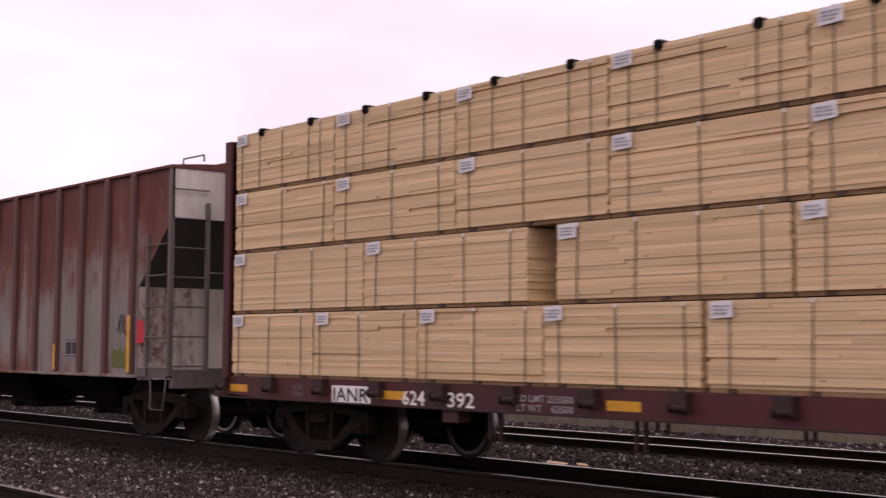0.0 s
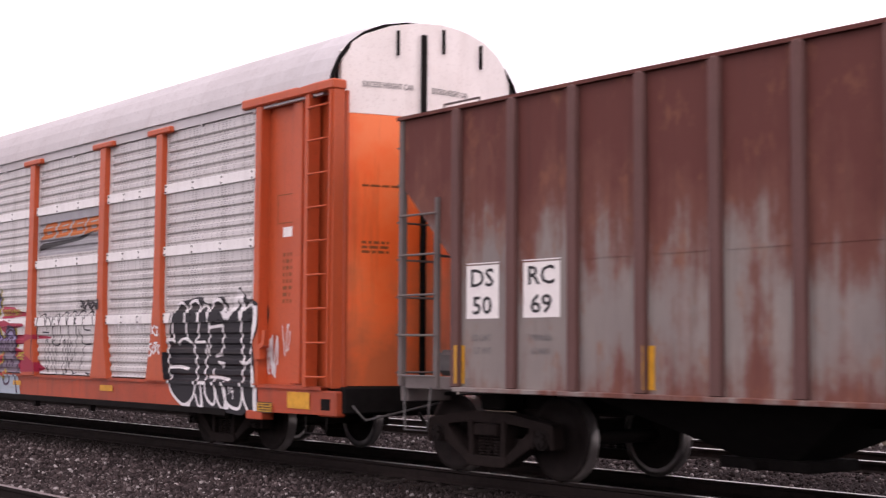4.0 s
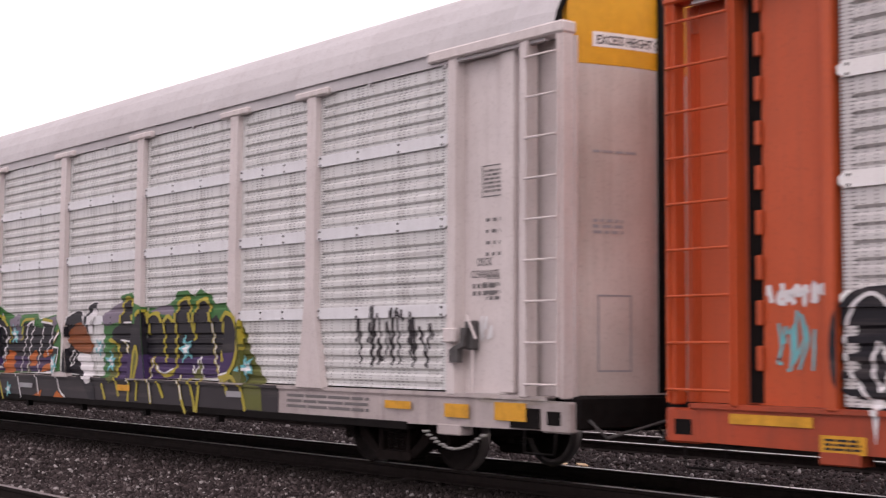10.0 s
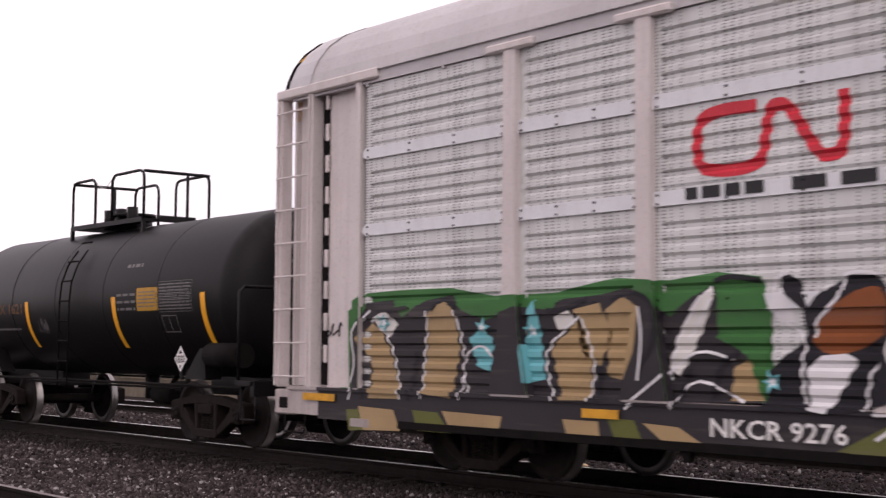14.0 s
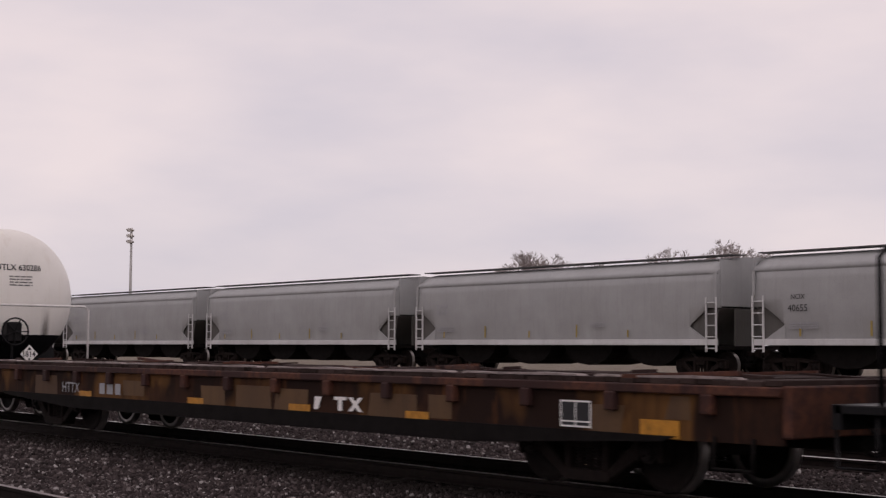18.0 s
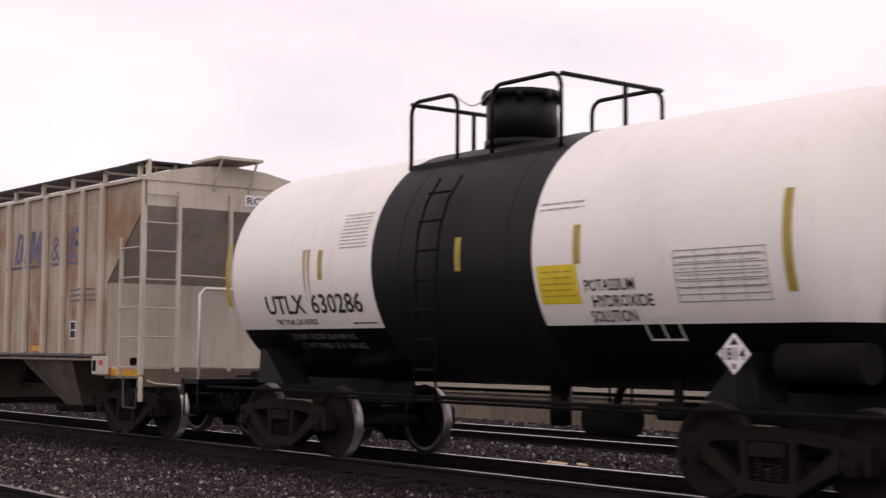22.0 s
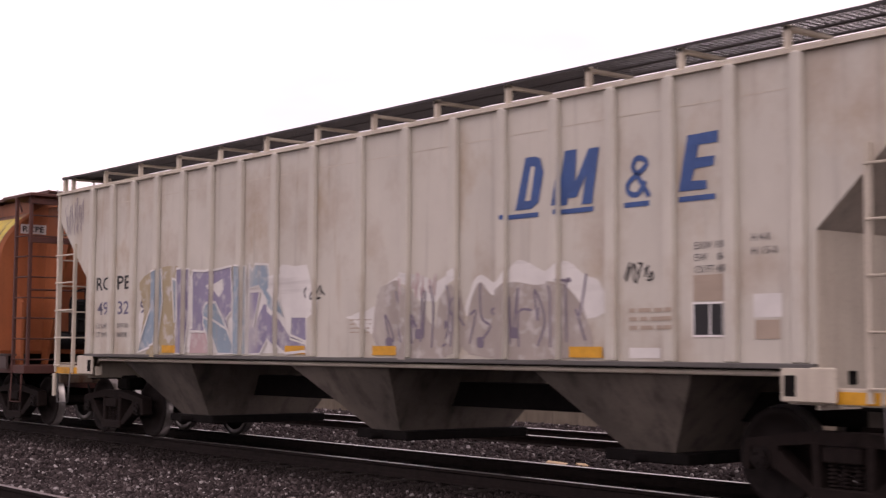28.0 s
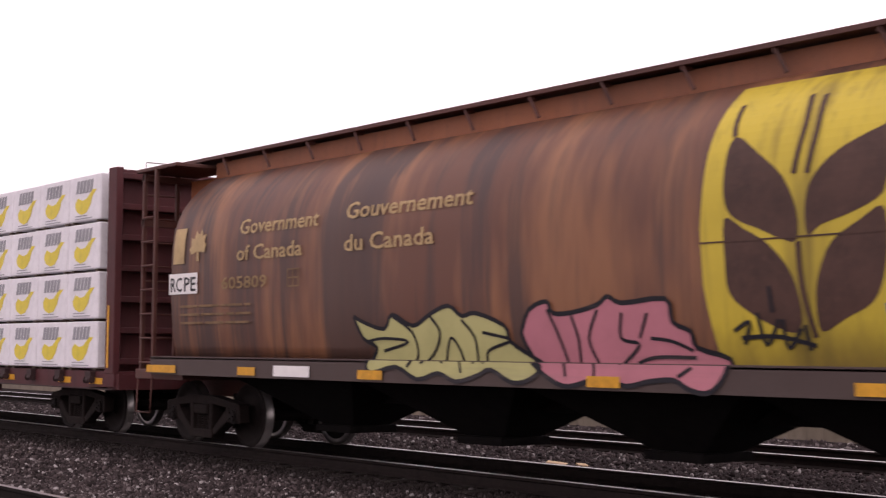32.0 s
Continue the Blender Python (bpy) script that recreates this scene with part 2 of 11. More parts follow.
def ground_material():
    m = Mat("ballast", (0.030, 0.0225, 0.022), 0.95, 0.0, 0.06)
    v = m.n.new("ShaderNodeTexVoronoi")
    v.inputs["Scale"].default_value = 24
    m.l.new(m.co, v.inputs["Vector"])
    mx = m.n.new("ShaderNodeHueSaturation")
    m.l.new(m.ramp(m.noise(30, 3), 0.2, 0.8), mx.inputs["Value"])
    m.l.new(v.outputs["Color"], mx.inputs["Color"])
    mx.inputs["Saturation"].default_value = 0.08
    m.mix(0.35, mx.outputs[0], "MULTIPLY")
    m.stain((0.018, 0.0135, 0.013), 0.35, 0.4, 0.7, 0.6)
    m.stain((0.075, 0.059, 0.057), 1.1, 0.55, 0.8, 0.5, 5, 4.0)
    m.mix(train_shade(m, 1.7, 2.3), (0.009, 0.0066, 0.006), amount=0.88)
    m.bump(v.outputs["Distance"], 0.9, 0.03)
    return m.done()


def dry_material():
    m = Mat("dry_grass_bank", (0.17, 0.138, 0.10), 0.95)
    m.stain((0.07, 0.053, 0.04), 0.8, 0.4, 0.7, 0.7)
    m.stain((0.25, 0.21, 0.16), 6.0, 0.5, 0.7, 0.7, 4, 3.0)
    m.bump(m.noise(22, 5), 0.7, 0.04)
    return m.done()


M_ballast = ground_material()
M_dry = dry_material()
# heights across the tracks: (y, z)
SECTION = [(-400, -0.45), (-60, -0.45), (-3, -0.32), (2.4, -0.24), (3.3, -0.18), (6.5, -0.18), (7.4, -0.27), (8.6, -0.28), (9.7, -0.19), (13.3, -0.19), (14.2, -0.25), (15.2, -0.18), (18.6, -0.18), (19.6, -0.25), (22.7, -0.28)]
bm = bmesh.new()
xs = [-900, -300, -120, -80, -50, -35, -25, -15, -5, 5, 20, 60, 300]
rows = [[bm.verts.new((x, y, z)) for y, z in SECTION] for x in xs]
for a, b in zip(rows, rows[1:]):
    for i in range(len(SECTION) - 1):
        bm.faces.new((a[i], b[i], b[i + 1], a[i + 1]))
bmesh.ops.recalc_face_normals(bm, faces=bm.faces)
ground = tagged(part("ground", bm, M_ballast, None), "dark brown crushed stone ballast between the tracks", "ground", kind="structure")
FAR_SECTION = [(22.95, 0.40), (30, 0.40), (35, 0.44), (44, 0.44), (60, 0.3), (1400, 0.3)]
bm = bmesh.new()
rows = [[bm.verts.new((x, y, z)) for y, z in FAR_SECTION] for x in (-1800, -200, -60, 20, 200, 900)]
for a, b in zip(rows, rows[1:]):
    for i in range(len(FAR_SECTION) - 1):
        bm.faces.new((a[i], b[i], b[i + 1], a[i + 1]))
tagged(part("ground", bm, M_dry, None), "tan dry grass and gravel beyond the far tracks", "ground", kind="structure")


def rail_mesh(x0, x1):
    half = [(0.075, -0.17), (0.075, -0.155), (0.012, -0.125), (0.010, -0.05), (0.036, -0.035), (0.036, -0.004), (0.026, 0.0)]
    out = half + [(-y, z) for y, z in half[::-1]]
    bm = bmesh.new()
    extrude_x(bm, out, x0, x1)
    for f in bm.faces:
        c = f.calc_center_median()
        if c.z > -0.006:
            f.material_index = 1
    bmesh.ops.recalc_face_normals(bm, faces=bm.faces)
    me = bpy.data.meshes.new("rail")
    bm.to_mesh(me)
    bm.free()
    me.materials.append(M_railside)
    me.materials.append(M_railtop)
    return me


def track(y, z, x0, x1, label, ties, worn=True):
    t = tagged(new("railway_track"), label, "railway track", kind="structure")
    t.location = (0, y, z)
    me = rail_mesh(x0, x1)
    if not worn:
        me.materials[1] = M_raildull
    for s in (-1, 1):
        r = new("rail", me)
        r.parent, r.location = t, (0, s * GAUGE, 0)
    bm = bmesh.new()
    box(bm, -0.115, 0.115, -1.3, 1.3, -0.36, -0.165, bev=0.012)
    me = bpy.data.meshes.new("tie")
    bm.to_mesh(me)
    bm.free()
    me.materials.append(M_tie)
    for i in range(int((ties[1] - ties[0]) / 0.52)):
        o = new("tie", me)
        o.parent = t
        o.location = (ties[0] + i * 0.52 + random.uniform(-0.02, 0.02), random.uniform(-0.03, 0.03), random.uniform(-0.012, 0.006))
        o.rotation_euler.z = random.uniform(-0.01, 0.01)
    return t


track(YC, 0, -700, 300, "track with dark rails and polished rail heads under the train", (-60, 4))
track(4.93, 0, -700, 300, "empty track with rusty rails beside the ballast", (-24, 4), False)
track(16.82, 0.0, -700, 300, "empty track with dark rails behind the train", (-45, -2))
track(37.55, 0.50, -700, 300, "track under the standing grey hopper cars", (-90, -18))


# ---- trucks ----
WR = 0.457


def wheelset_mesh(r):
    bm = bmesh.new()
    n = 36
    for s in (-1, 1):
        # across: outer face to flange on the inside
        prof = [(s * 0.835, 0.0), (s * 0.85, 0.10), (s * 0.835, 0.12), (s * 0.79, 0.16), (s * 0.785, r - 0.10), (s * 0.825, r - 0.075), (s * 0.825, r - 0.006), (s * 0.815, r), (s * 0.725, r + 0.003), (s * 0.712, r + 0.024), (s * 0.695, r + 0.024), (s * 0.690, r - 0.07), (s * 0.73, r - 0.10), (s * 0.735, 0.16), (s * 0.68, 0.12), (s * 0.66, 0.09)]
        rings = [[bm.verts.new((q * math.sin(2 * math.pi * i / n), y, q * math.cos(2 * math.pi * i / n))) for i in range(n)] for y, q in prof if q > 0]
        for k, (a, b) in enumerate(zip(rings, rings[1:])):
            for i in range(n):
                f = bm.faces.new((a[i], a[(i + 1) % n], b[(i + 1) % n], b[i]))
                f.smooth = True
                f.material_index = 1 if 6 <= k <= 9 else 0
        bm.faces.new(rings[0])
    rod(bm, (0, -1.12, 0), (0, 1.12, 0), 0.08, 12)
    for s in (-1, 1):
        rod(bm, (0, s * 0.9, 0), (0, s * 1.1, 0), 0.115, 14)
        rod(bm, (0, s * 1.1, 0), (0, s * 1.13, 0), 0.085, 14)
        for i in range(3):
            a = 2 * math.pi * i / 3
            rod(bm, (0.05 * math.cos(a), s * 1.12, 0.05 * math.sin(a)), (0.05 * math.cos(a), s * 1.15, 0.05 * math.sin(a)), 0.018, 6)
    bmesh.ops.recalc_face_normals(bm, faces=bm.faces)
    me = bpy.data.meshes.new("wheelset")
    bm.to_mesh(me)
    bm.free()
    me.materials.append(M_wheel)
    me.materials.append(M_tread)
    return me


def side_frame_mesh(wb, r):
    """Cast side frame: arched top chord, two windows, spring basket, pedestal ends."""
    h = wb / 2
    bm = bmesh.new()
    y0, y1 = -1.10, -0.92
    top = [(-h - 0.16, r + 0.17), (-h + 0.16, r + 0.21), (-0.3, r + 0.27), (0.3, r + 0.27), (h - 0.16, r + 0.21), (h + 0.16, r + 0.17), (h + 0.16, r + 0.10), (h - 0.13, r + 0.11), (0.35, r + 0.15), (-0.35, r + 0.15), (-h + 0.13, r + 0.11), (-h - 0.16, r + 0.10)]
    prism(bm, top, y0, y1)
    for s in (-1, 1):
        # pedestal over the bearing, diagonal, column
        prism(bm, [(s * (h + 0.18), r + 0.16), (s * (h + 0.19), r - 0.10), (s * (h + 0.13), r - 0.12), (s * (h + 0.12), r + 0.12), (s * (h - 0.12), r + 0.12), (s * (h - 0.13), r - 0.12), (s * (h - 0.2), r - 0.06), (s * (h - 0.2), r + 0.16)], y0, y1)
        prism(bm, [(s * (h - 0.2), r + 0.08), (s * (h - 0.17), r - 0.10), (s * 0.36, r - 0.30), (s * 0.30, r - 0.22)], y0, y1)
        prism(bm, [(s * 0.24, r + 0.18), (s * 0.33, r + 0.18), (s * 0.31, r - 0.25), (s * 0.22, r - 0.25)], y0 - 0.01, y1)
        box(bm, s * h - 0.12, s * h + 0.12, -1.09, -0.93, r + 0.07, r + 0.13)
    prism(bm, [(-0.36, r - 0.30), (-0.30, r - 0.345), (0.30, r - 0.345), (0.36, r - 0.30), (0.33, r - 0.22), (-0.33, r - 0.22)], y0 - 0.02, y1 + 0.03)
    bmesh.ops.bevel(bm, geom=[e for e in bm.edges if e.is_manifold], offset=0.012, segments=1, affect="EDGES")
    # bolster end in the window and the spring nest below it
    box(bm, -0.2, 0.2, y0 - 0.03, y1, r - 0.0, r + 0.14, bev=0.015)
    for x in (-0.13, 0, 0.13):
        for k in range(6):
            z = r - 0.21 + k * 0.035
            rod(bm, (x, -1.03, z), (x, -1.03, z + 0.02), 0.058, 10)
        rod(bm, (x, -1.03, r - 0.22), (x, -1.03, r), 0.035, 8)
    bmesh.ops.recalc_face_normals(bm, faces=bm.faces)
    me = bpy.data.meshes.new("side_frame")
    bm.to_mesh(me)
    bm.free()
    me.materials.append(M_truck)
    return me


def bolster_mesh(r):
    bm = bmesh.new()
    box(bm, -0.2, 0.2, -1.0, 1.0, r + 0.0, r + 0.16, bev=0.02)
    box(bm, -0.3, 0.3, -0.4, 0.4, r + 0.14, r + 0.28, bev=0.02)
    for s in (-1, 1):
        box(bm, s * 0.36 - 0.05, s * 0.36 + 0.05, -0.95, 0.95, r - 0.12, r - 0.02)
        box(bm, s * 0.42 - 0.03, s * 0.42 + 0.03, -0.8, -0.66, r - 0.2, r + 0.1)
    bmesh.ops.recalc_face_normals(bm, faces=bm.faces)
    me = bpy.data.meshes.new("truck")
    bm.to_mesh(me)
    bm.free()
    me.materials.append(M_truck)
    return me


WHEELSETS = []       # (object, x on its car, radius)
MOVERS = []          # (object, place on the train, y, z)
TRUCKS = {}


def truck(car, x, wb=1.778, r=WR):
    key = (wb, r)
    if key not in TRUCKS:
        TRUCKS[key] = (bolster_mesh(r), side_frame_mesh(wb, r), wheelset_mesh(r))
    bol, side, wheels = TRUCKS[key]
    t = new("truck", bol)
    t.parent, t.location = car, (x, 0, 0)
    tagged(t, "rusty dark brown cast steel truck")
    for s in (0, 1):
        f = new("side_frame", side)
        f.parent, f.rotation_euler.z = t, math.pi * s
    for s in (-1, 1):
        w = new("wheelset", wheels)
        w.parent, w.location = t, (s * wb / 2, 0, r)
        WHEELSETS.append((w, s * wb / 2, r))
    return t


def coupler(car, x, way, z=0.86):
    bm = bmesh.new()
    box(bm, min(x - way * 0.2, x + way * 0.45), max(x - way * 0.2, x + way * 0.45), -0.08, 0.08, z - 0.09, z + 0.08, bev=0.02)
    box(bm, min(x + way * 0.4, x + way * 0.66), max(x + way * 0.4, x + way * 0.66), -0.19, 0.17, z - 0.15, z + 0.15, bev=0.05)
    part("coupler", bm, M_truck, car)
    bm = bmesh.new()
    pts = [(x + way * (0.1 + 0.55 * k / 8), -0.32, z - 0.1 - 0.28 * math.sin(math.pi * k / 8)) for k in range(9)]
    pipe(bm, pts, 0.022, 6)
    part("air_hose", bm, M_under, car)


def ladder(name, car, mat, a, b, z0, z1, n, r=0.014, stile=0.035, y_in=0.0, stiles=(True, True)):
    """Two stiles from z0 to z1 at the points a and b (x, y), with n rungs between them."""
    lad = None
    for on, p in zip(stiles, (a, b)):
        if on:
            st = bx(name if lad is None else "stile", mat, lad or car, p[0] - stile, p[0] + stile, p[1] - 0.02, p[1] + 0.03, z0, z1)
            lad = lad or st
    rung = None
    for i in range(n):
        z = z0 + 0.12 + (z1 - z0 - 0.3) * i / max(1, n - 1)
        if rung is None:
            bm = bmesh.new()
            rod(bm, (a[0], a[1] - 0.03, 0), (b[0], b[1] - 0.03, 0), r, 6)
            rung = part("rung", bm, mat, lad)
            rung.location.z = z
        else:
            o = new("rung", rung.data)
            o.parent, o.location = lad, (0, 0, z)
    return lad


def rungs(parent, mat, a, b, z0, step, n, r=0.013):
    """Rungs one above the other between two points (x, y)."""
    bm = bmesh.new()
    rod(bm, (a[0], a[1], 0), (b[0], b[1], 0), r, 6)
    me = part("rung", bm, mat, parent)
    me.location.z = z0
    for k in range(1, n):
        o = new("rung", me.data)
        o.parent, o.location = parent, (0, 0, z0 + step * k)


def train_car(name, s, label, category="rail car"):
    car = thing(name, s, label, category, "cars of the freight train")
    MOVERS.append((car, s, YC, 0.0))
    return car


def load(ob, s, y, z):
    MOVERS.append((ob, s, y, z))
    ob.location = (s, y, z)
    return ob


# ---- autoracks ----
M_steel_dark = plain("grating_steel", (0.10, 0.095, 0.095), 0.6, 0.3, 0.2, 6)
M_grating = plain("dark_grating_steel", (0.055, 0.05, 0.052), 0.7, 0.2, 0.2, 6)
RACK_Y = 1.60        # half width over the posts
POSTS = (1.45, 4.25, 7.05, 8.97)
TIER_TOPS = (1.79, 2.78, 3.71, 4.64)
GROOVE, GROOVES = 0.145, 5


def corr(z):
    """Depth of the pressed grooves, five under each beam, at a height."""
    d = next((t for t in TIER_TOPS if t > z), 9.0) - z - 0.195
    k = round(d / GROOVE)
    off = abs(d - k * GROOVE)
    return 0.0 if not 0 <= k < GROOVES or off > 0.046 else 0.030 if off < 0.018 else 0.030 * (0.046 - off) / 0.028


def corr_levels(z0, z1):
    zs = {round(z0, 4), round(z1, 4)}
    for top in TIER_TOPS:
        for k in range(GROOVES):
            for f in (-0.046, -0.018, 0.018, 0.046):
                z = top - 0.195 - k * GROOVE + f
                if z0 < z < z1:
                    zs.add(round(z, 4))
    return sorted(zs)


def panel_mesh(w, z0, z1):
    bm = bmesh.new()
    zs = corr_levels(z0, z1)
    # the grooves stop short of the panel's ends
    cols = ((-w / 2, 0), (-w / 2 + 0.10, 0), (-w / 2 + 0.13, 1), (w / 2 - 0.13, 1), (w / 2 - 0.10, 0), (w / 2, 0))
    for back in (0.0, 0.012):
        lines = [[bm.verts.new((x, corr(z) * on + back, z)) for x, on in cols] for z in zs]
        for a, b in zip(lines, lines[1:]):
            for i in range(len(cols) - 1):
                bm.faces.new((a[i], a[i + 1], b[i + 1], b[i]))
    me = bpy.data.meshes.new("panel")
    bmesh.ops.recalc_face_normals(bm, faces=bm.faces)
    bm.to_mesh(me)
    bm.free()
    return me


def perforated(name, colour):
    m = Mat(name, colour, 0.5, 0.15)
    m.stain(tuple(v * 0.72 for v in colour), 0.5, 0.4, 0.75, 0.6)
    m.stain((0.16, 0.12, 0.11), (4.0, 4.0, 0.4), 0.52, 0.8, 0.35, 4, 6.0)
    m.stain((0.14, 0.10, 0.10), (0.3, 0.3, 9.0), 0.56, 0.75, 0.3, 3, 2.0)
    x, z = m.axis(0), m.axis(2)
    # slots in paired upright rows beside each bolt, round holes in single rows between them
    f = m.math("FRACT", m.math("MULTIPLY", m.math("ADD", x, 0.417), 1 / 0.833))
    near = m.math("ABSOLUTE", m.math("SUBTRACT", m.math("FRACT", m.math("ADD", f, 0.5)), 0.5))
    hole = m.math("LESS_THAN", m.math("ABSOLUTE", m.math("SUBTRACT", near, 0.055)), 0.030)
    for at in (0.17, 0.32, 0.62, 0.80):
        hole = m.math("MAXIMUM", hole, m.math("LESS_THAN", m.math("ABSOLUTE", m.math("SUBTRACT", f, at)), 0.015))
    fz = m.math("ABSOLUTE", m.math("SUBTRACT", m.math("FRACT", m.math("MULTIPLY", z, 1 / 0.0332)), 0.5))
    m.mix(m.math("MULTIPLY", hole, m.math("LESS_THAN", fz, 0.21)), (0.05, 0.045, 0.05), amount=0.66)
    m.bump(m.noise(5.0, 4), 0.15, 0.01)
    return m.done()


def flared_post_mesh(w, flare):
    bm = bmesh.new()
    zt, zb = 4.62, 0.93
    out = [(-w, zt), (-w, 2.15), (-w - flare * 0.35, 1.55), (-w - flare, zb), (w + flare, zb), (w + flare * 0.35, 1.55), (w, 2.15), (w, zt)]
    prism(bm, out, -0.05, 0.06)
    bmesh.ops.bevel(bm, geom=[e for e in bm.edges], offset=0.008, segments=1, affect="EDGES")
    box(bm, -0.37, 0.37, -0.07, 0.02, zt - 0.01, zt + 0.085, bev=0.02)
    me = bpy.data.meshes.new("post")
    bmesh.ops.recalc_face_normals(bm, faces=bm.faces)
    bm.to_mesh(me)
    bm.free()
    return me


def autorack(s, label, post_mat, panel_mat, beam_mat, roof_mat, sill_mat, door_low, door_up, frame_mat):
    car = train_car("autorack_car", s, label, "autorack car")
    L = 13.55
    y = -RACK_Y
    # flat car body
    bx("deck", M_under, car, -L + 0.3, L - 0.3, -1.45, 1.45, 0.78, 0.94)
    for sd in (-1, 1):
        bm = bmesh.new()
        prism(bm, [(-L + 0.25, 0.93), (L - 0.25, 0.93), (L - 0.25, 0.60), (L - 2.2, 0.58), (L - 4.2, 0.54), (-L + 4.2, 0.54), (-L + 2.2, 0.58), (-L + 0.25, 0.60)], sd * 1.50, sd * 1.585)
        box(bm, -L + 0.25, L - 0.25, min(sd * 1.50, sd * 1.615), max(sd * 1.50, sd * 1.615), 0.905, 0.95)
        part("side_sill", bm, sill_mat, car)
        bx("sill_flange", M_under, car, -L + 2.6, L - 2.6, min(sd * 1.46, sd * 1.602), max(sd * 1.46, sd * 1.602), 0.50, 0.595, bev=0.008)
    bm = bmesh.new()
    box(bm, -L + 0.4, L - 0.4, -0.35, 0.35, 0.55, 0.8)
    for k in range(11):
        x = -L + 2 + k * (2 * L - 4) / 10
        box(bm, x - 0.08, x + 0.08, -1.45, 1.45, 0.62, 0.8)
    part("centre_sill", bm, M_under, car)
    for e in (-1, 1):
        bm = bmesh.new()
        box(bm, e * L - 0.12, e * L + 0.12, -1.5, 1.5, 0.62, 0.95, bev=0.02)
        part("end_sill", bm, M_under, car)
        coupler(car, e * (L - 0.1), e)
        truck(car, e * 10.06, 1.727, 0.42)
    for k in range(7):
        xb = -6.6 + k * 2.2
        bx("sill_bracket", M_under, car, xb - 0.04, xb + 0.04, y + 0.03, y + 0.12, 0.40, 0.52)
    # inner decks close the view through the holes
    bx("inner_wall", M_under, car, -L + 1.9, L - 1.9, -1.42, -1.38, 0.95, 4.6)
    bx("side_wall", beam_mat, car, -L + 0.4, L - 0.4, 1.5, 1.56, 0.95, 4.7)
    # posts
    pm = flared_post_mesh(0.10, 0.20)
    pm.materials.append(post_mat)
    xs = sorted([-p for p in POSTS] + list(POSTS))
    for x in xs:
        o = new("post", pm)
        o.parent, o.location = car, (x, y, 0)
    edges = [-11.72] + xs + [11.72]
    tiers = ((0.97, 1.80), (1.90, 2.79), (2.89, 3.72), (3.82, 4.628))
    cache = {}
    for a, b in zip(edges, edges[1:]):
        w = round(b - a - 0.12, 2)
        for z0, z1 in tiers:
            if (w, z0) not in cache:
                me = panel_mesh(w, z0, z1)
                me.materials.append(panel_mat)
                cache[(w, z0)] = me
            o = new("panel", cache[(w, z0)])
            o.parent, o.location = car, ((a + b) / 2, y + 0.035, 0)
        for z in (1.79, 2.78, 3.71):
            key = ("beam", w)
            if key not in cache:
                bm = bmesh.new()
                hw = w / 2 + 0.01
                prism(bm, [(-hw, 0.04), (-hw + 0.06, 0.0), (hw - 0.06, 0.0), (hw, 0.04), (hw, 0.10), (hw - 0.06, 0.14), (-hw + 0.06, 0.14), (-hw, 0.10)], -0.03, 0.02)
                for k in range(4):
                    x = -hw + 0.1 + (2 * hw - 0.2) * k / 3
                    rod(bm, (x, -0.042, 0.105), (x, 0, 0.105), 0.014, 6, mi=1)
                    rod(bm, (x, -0.042, 0.022), (x, 0, 0.022), 0.014, 6, mi=1)
                bmesh.ops.recalc_face_normals(bm, faces=bm.faces)
                me = bpy.data.meshes.new("beam")
                bm.to_mesh(me)
                bm.free()
                me.materials.append(beam_mat)
                me.materials.append(M_under)
                cache[key] = me
            o = new("beam", cache[key])
            o.parent, o.location = car, ((a + b) / 2, y + 0.03, z)
    # slot under the eaves and top rail
    bx("top_slot", M_under, car, -11.8, 11.8, y + 0.06, y + 0.10, 4.58, 4.74)
    bm = bmesh.new()
    box(bm, -L + 0.3, L - 0.3, y + 0.0, y + 0.07, 4.635, 4.80)
    for k in range(17):
        x = -11.6 + k * 1.45
        box(bm, x - 0.02, x + 0.02, y - 0.004, y + 0.06, 4.60, 4.70)
    part("top_rail", bm, roof_mat, car)
    # roof with pressed ribs across it
    prof = [(-1.655, 4.775), (-1.61, 4.93), (-1.52, 5.12), (-1.36, 5.32), (-1.12, 5.50), (-0.8, 5.64), (-0.4, 5.73), (0, 5.76)]
    prof = prof + [(-a, b) for a, b in prof[-2::-1]]
    bm = bmesh.new()
    n = 488
    X0 = L - 0.75
    prev = None
    for i in range(n + 1):
        x = -X0 + 2 * X0 * i / n
        k = 1.0 if i % 2 == 0 else 0.974
        row = [bm.verts.new((x, a * k, 4.76 + (b - 4.76) * k)) for a, b in prof]
        if prev:
            for p in range(len(prof) - 1):
                bm.faces.new((prev[p], prev[p + 1], row[p + 1], row[p])).smooth = False
        prev = row
    part("roof", bm, roof_mat, car)
    for e in (-1, 1):
        end = e * L
        # roof hood over the end
        bm = bmesh.new()
        hood = [[bm.verts.new((e * (X0 + dx), a * k, 4.74 + (b - 4.74) * k)) for a, b in prof] for dx, k in ((-0.02, 1.005), (0.45, 0.99), (0.62, 0.955))]
        for p, q in zip(hood, hood[1:]):
            for i in range(len(prof) - 1):
                bm.faces.new((p[i], p[i + 1], q[i + 1], q[i]))
        part("roof_hood", bm, roof_mat, car)
        bm = bmesh.new()
        for a, b in zip(prof, prof[1:]):
            rod(bm, (e * (X0 + 0.62), a[0] * 0.96, 4.74 + (a[1] - 4.74) * 0.96), (e * (X0 + 0.62), b[0] * 0.96, 4.74 + (b[1] - 4.74) * 0.96), 0.03, 6)
        part("roof_seal", bm, M_under, car)
        # end frame: beam over the door, posts, recessed plate
        bm = bmesh.new()
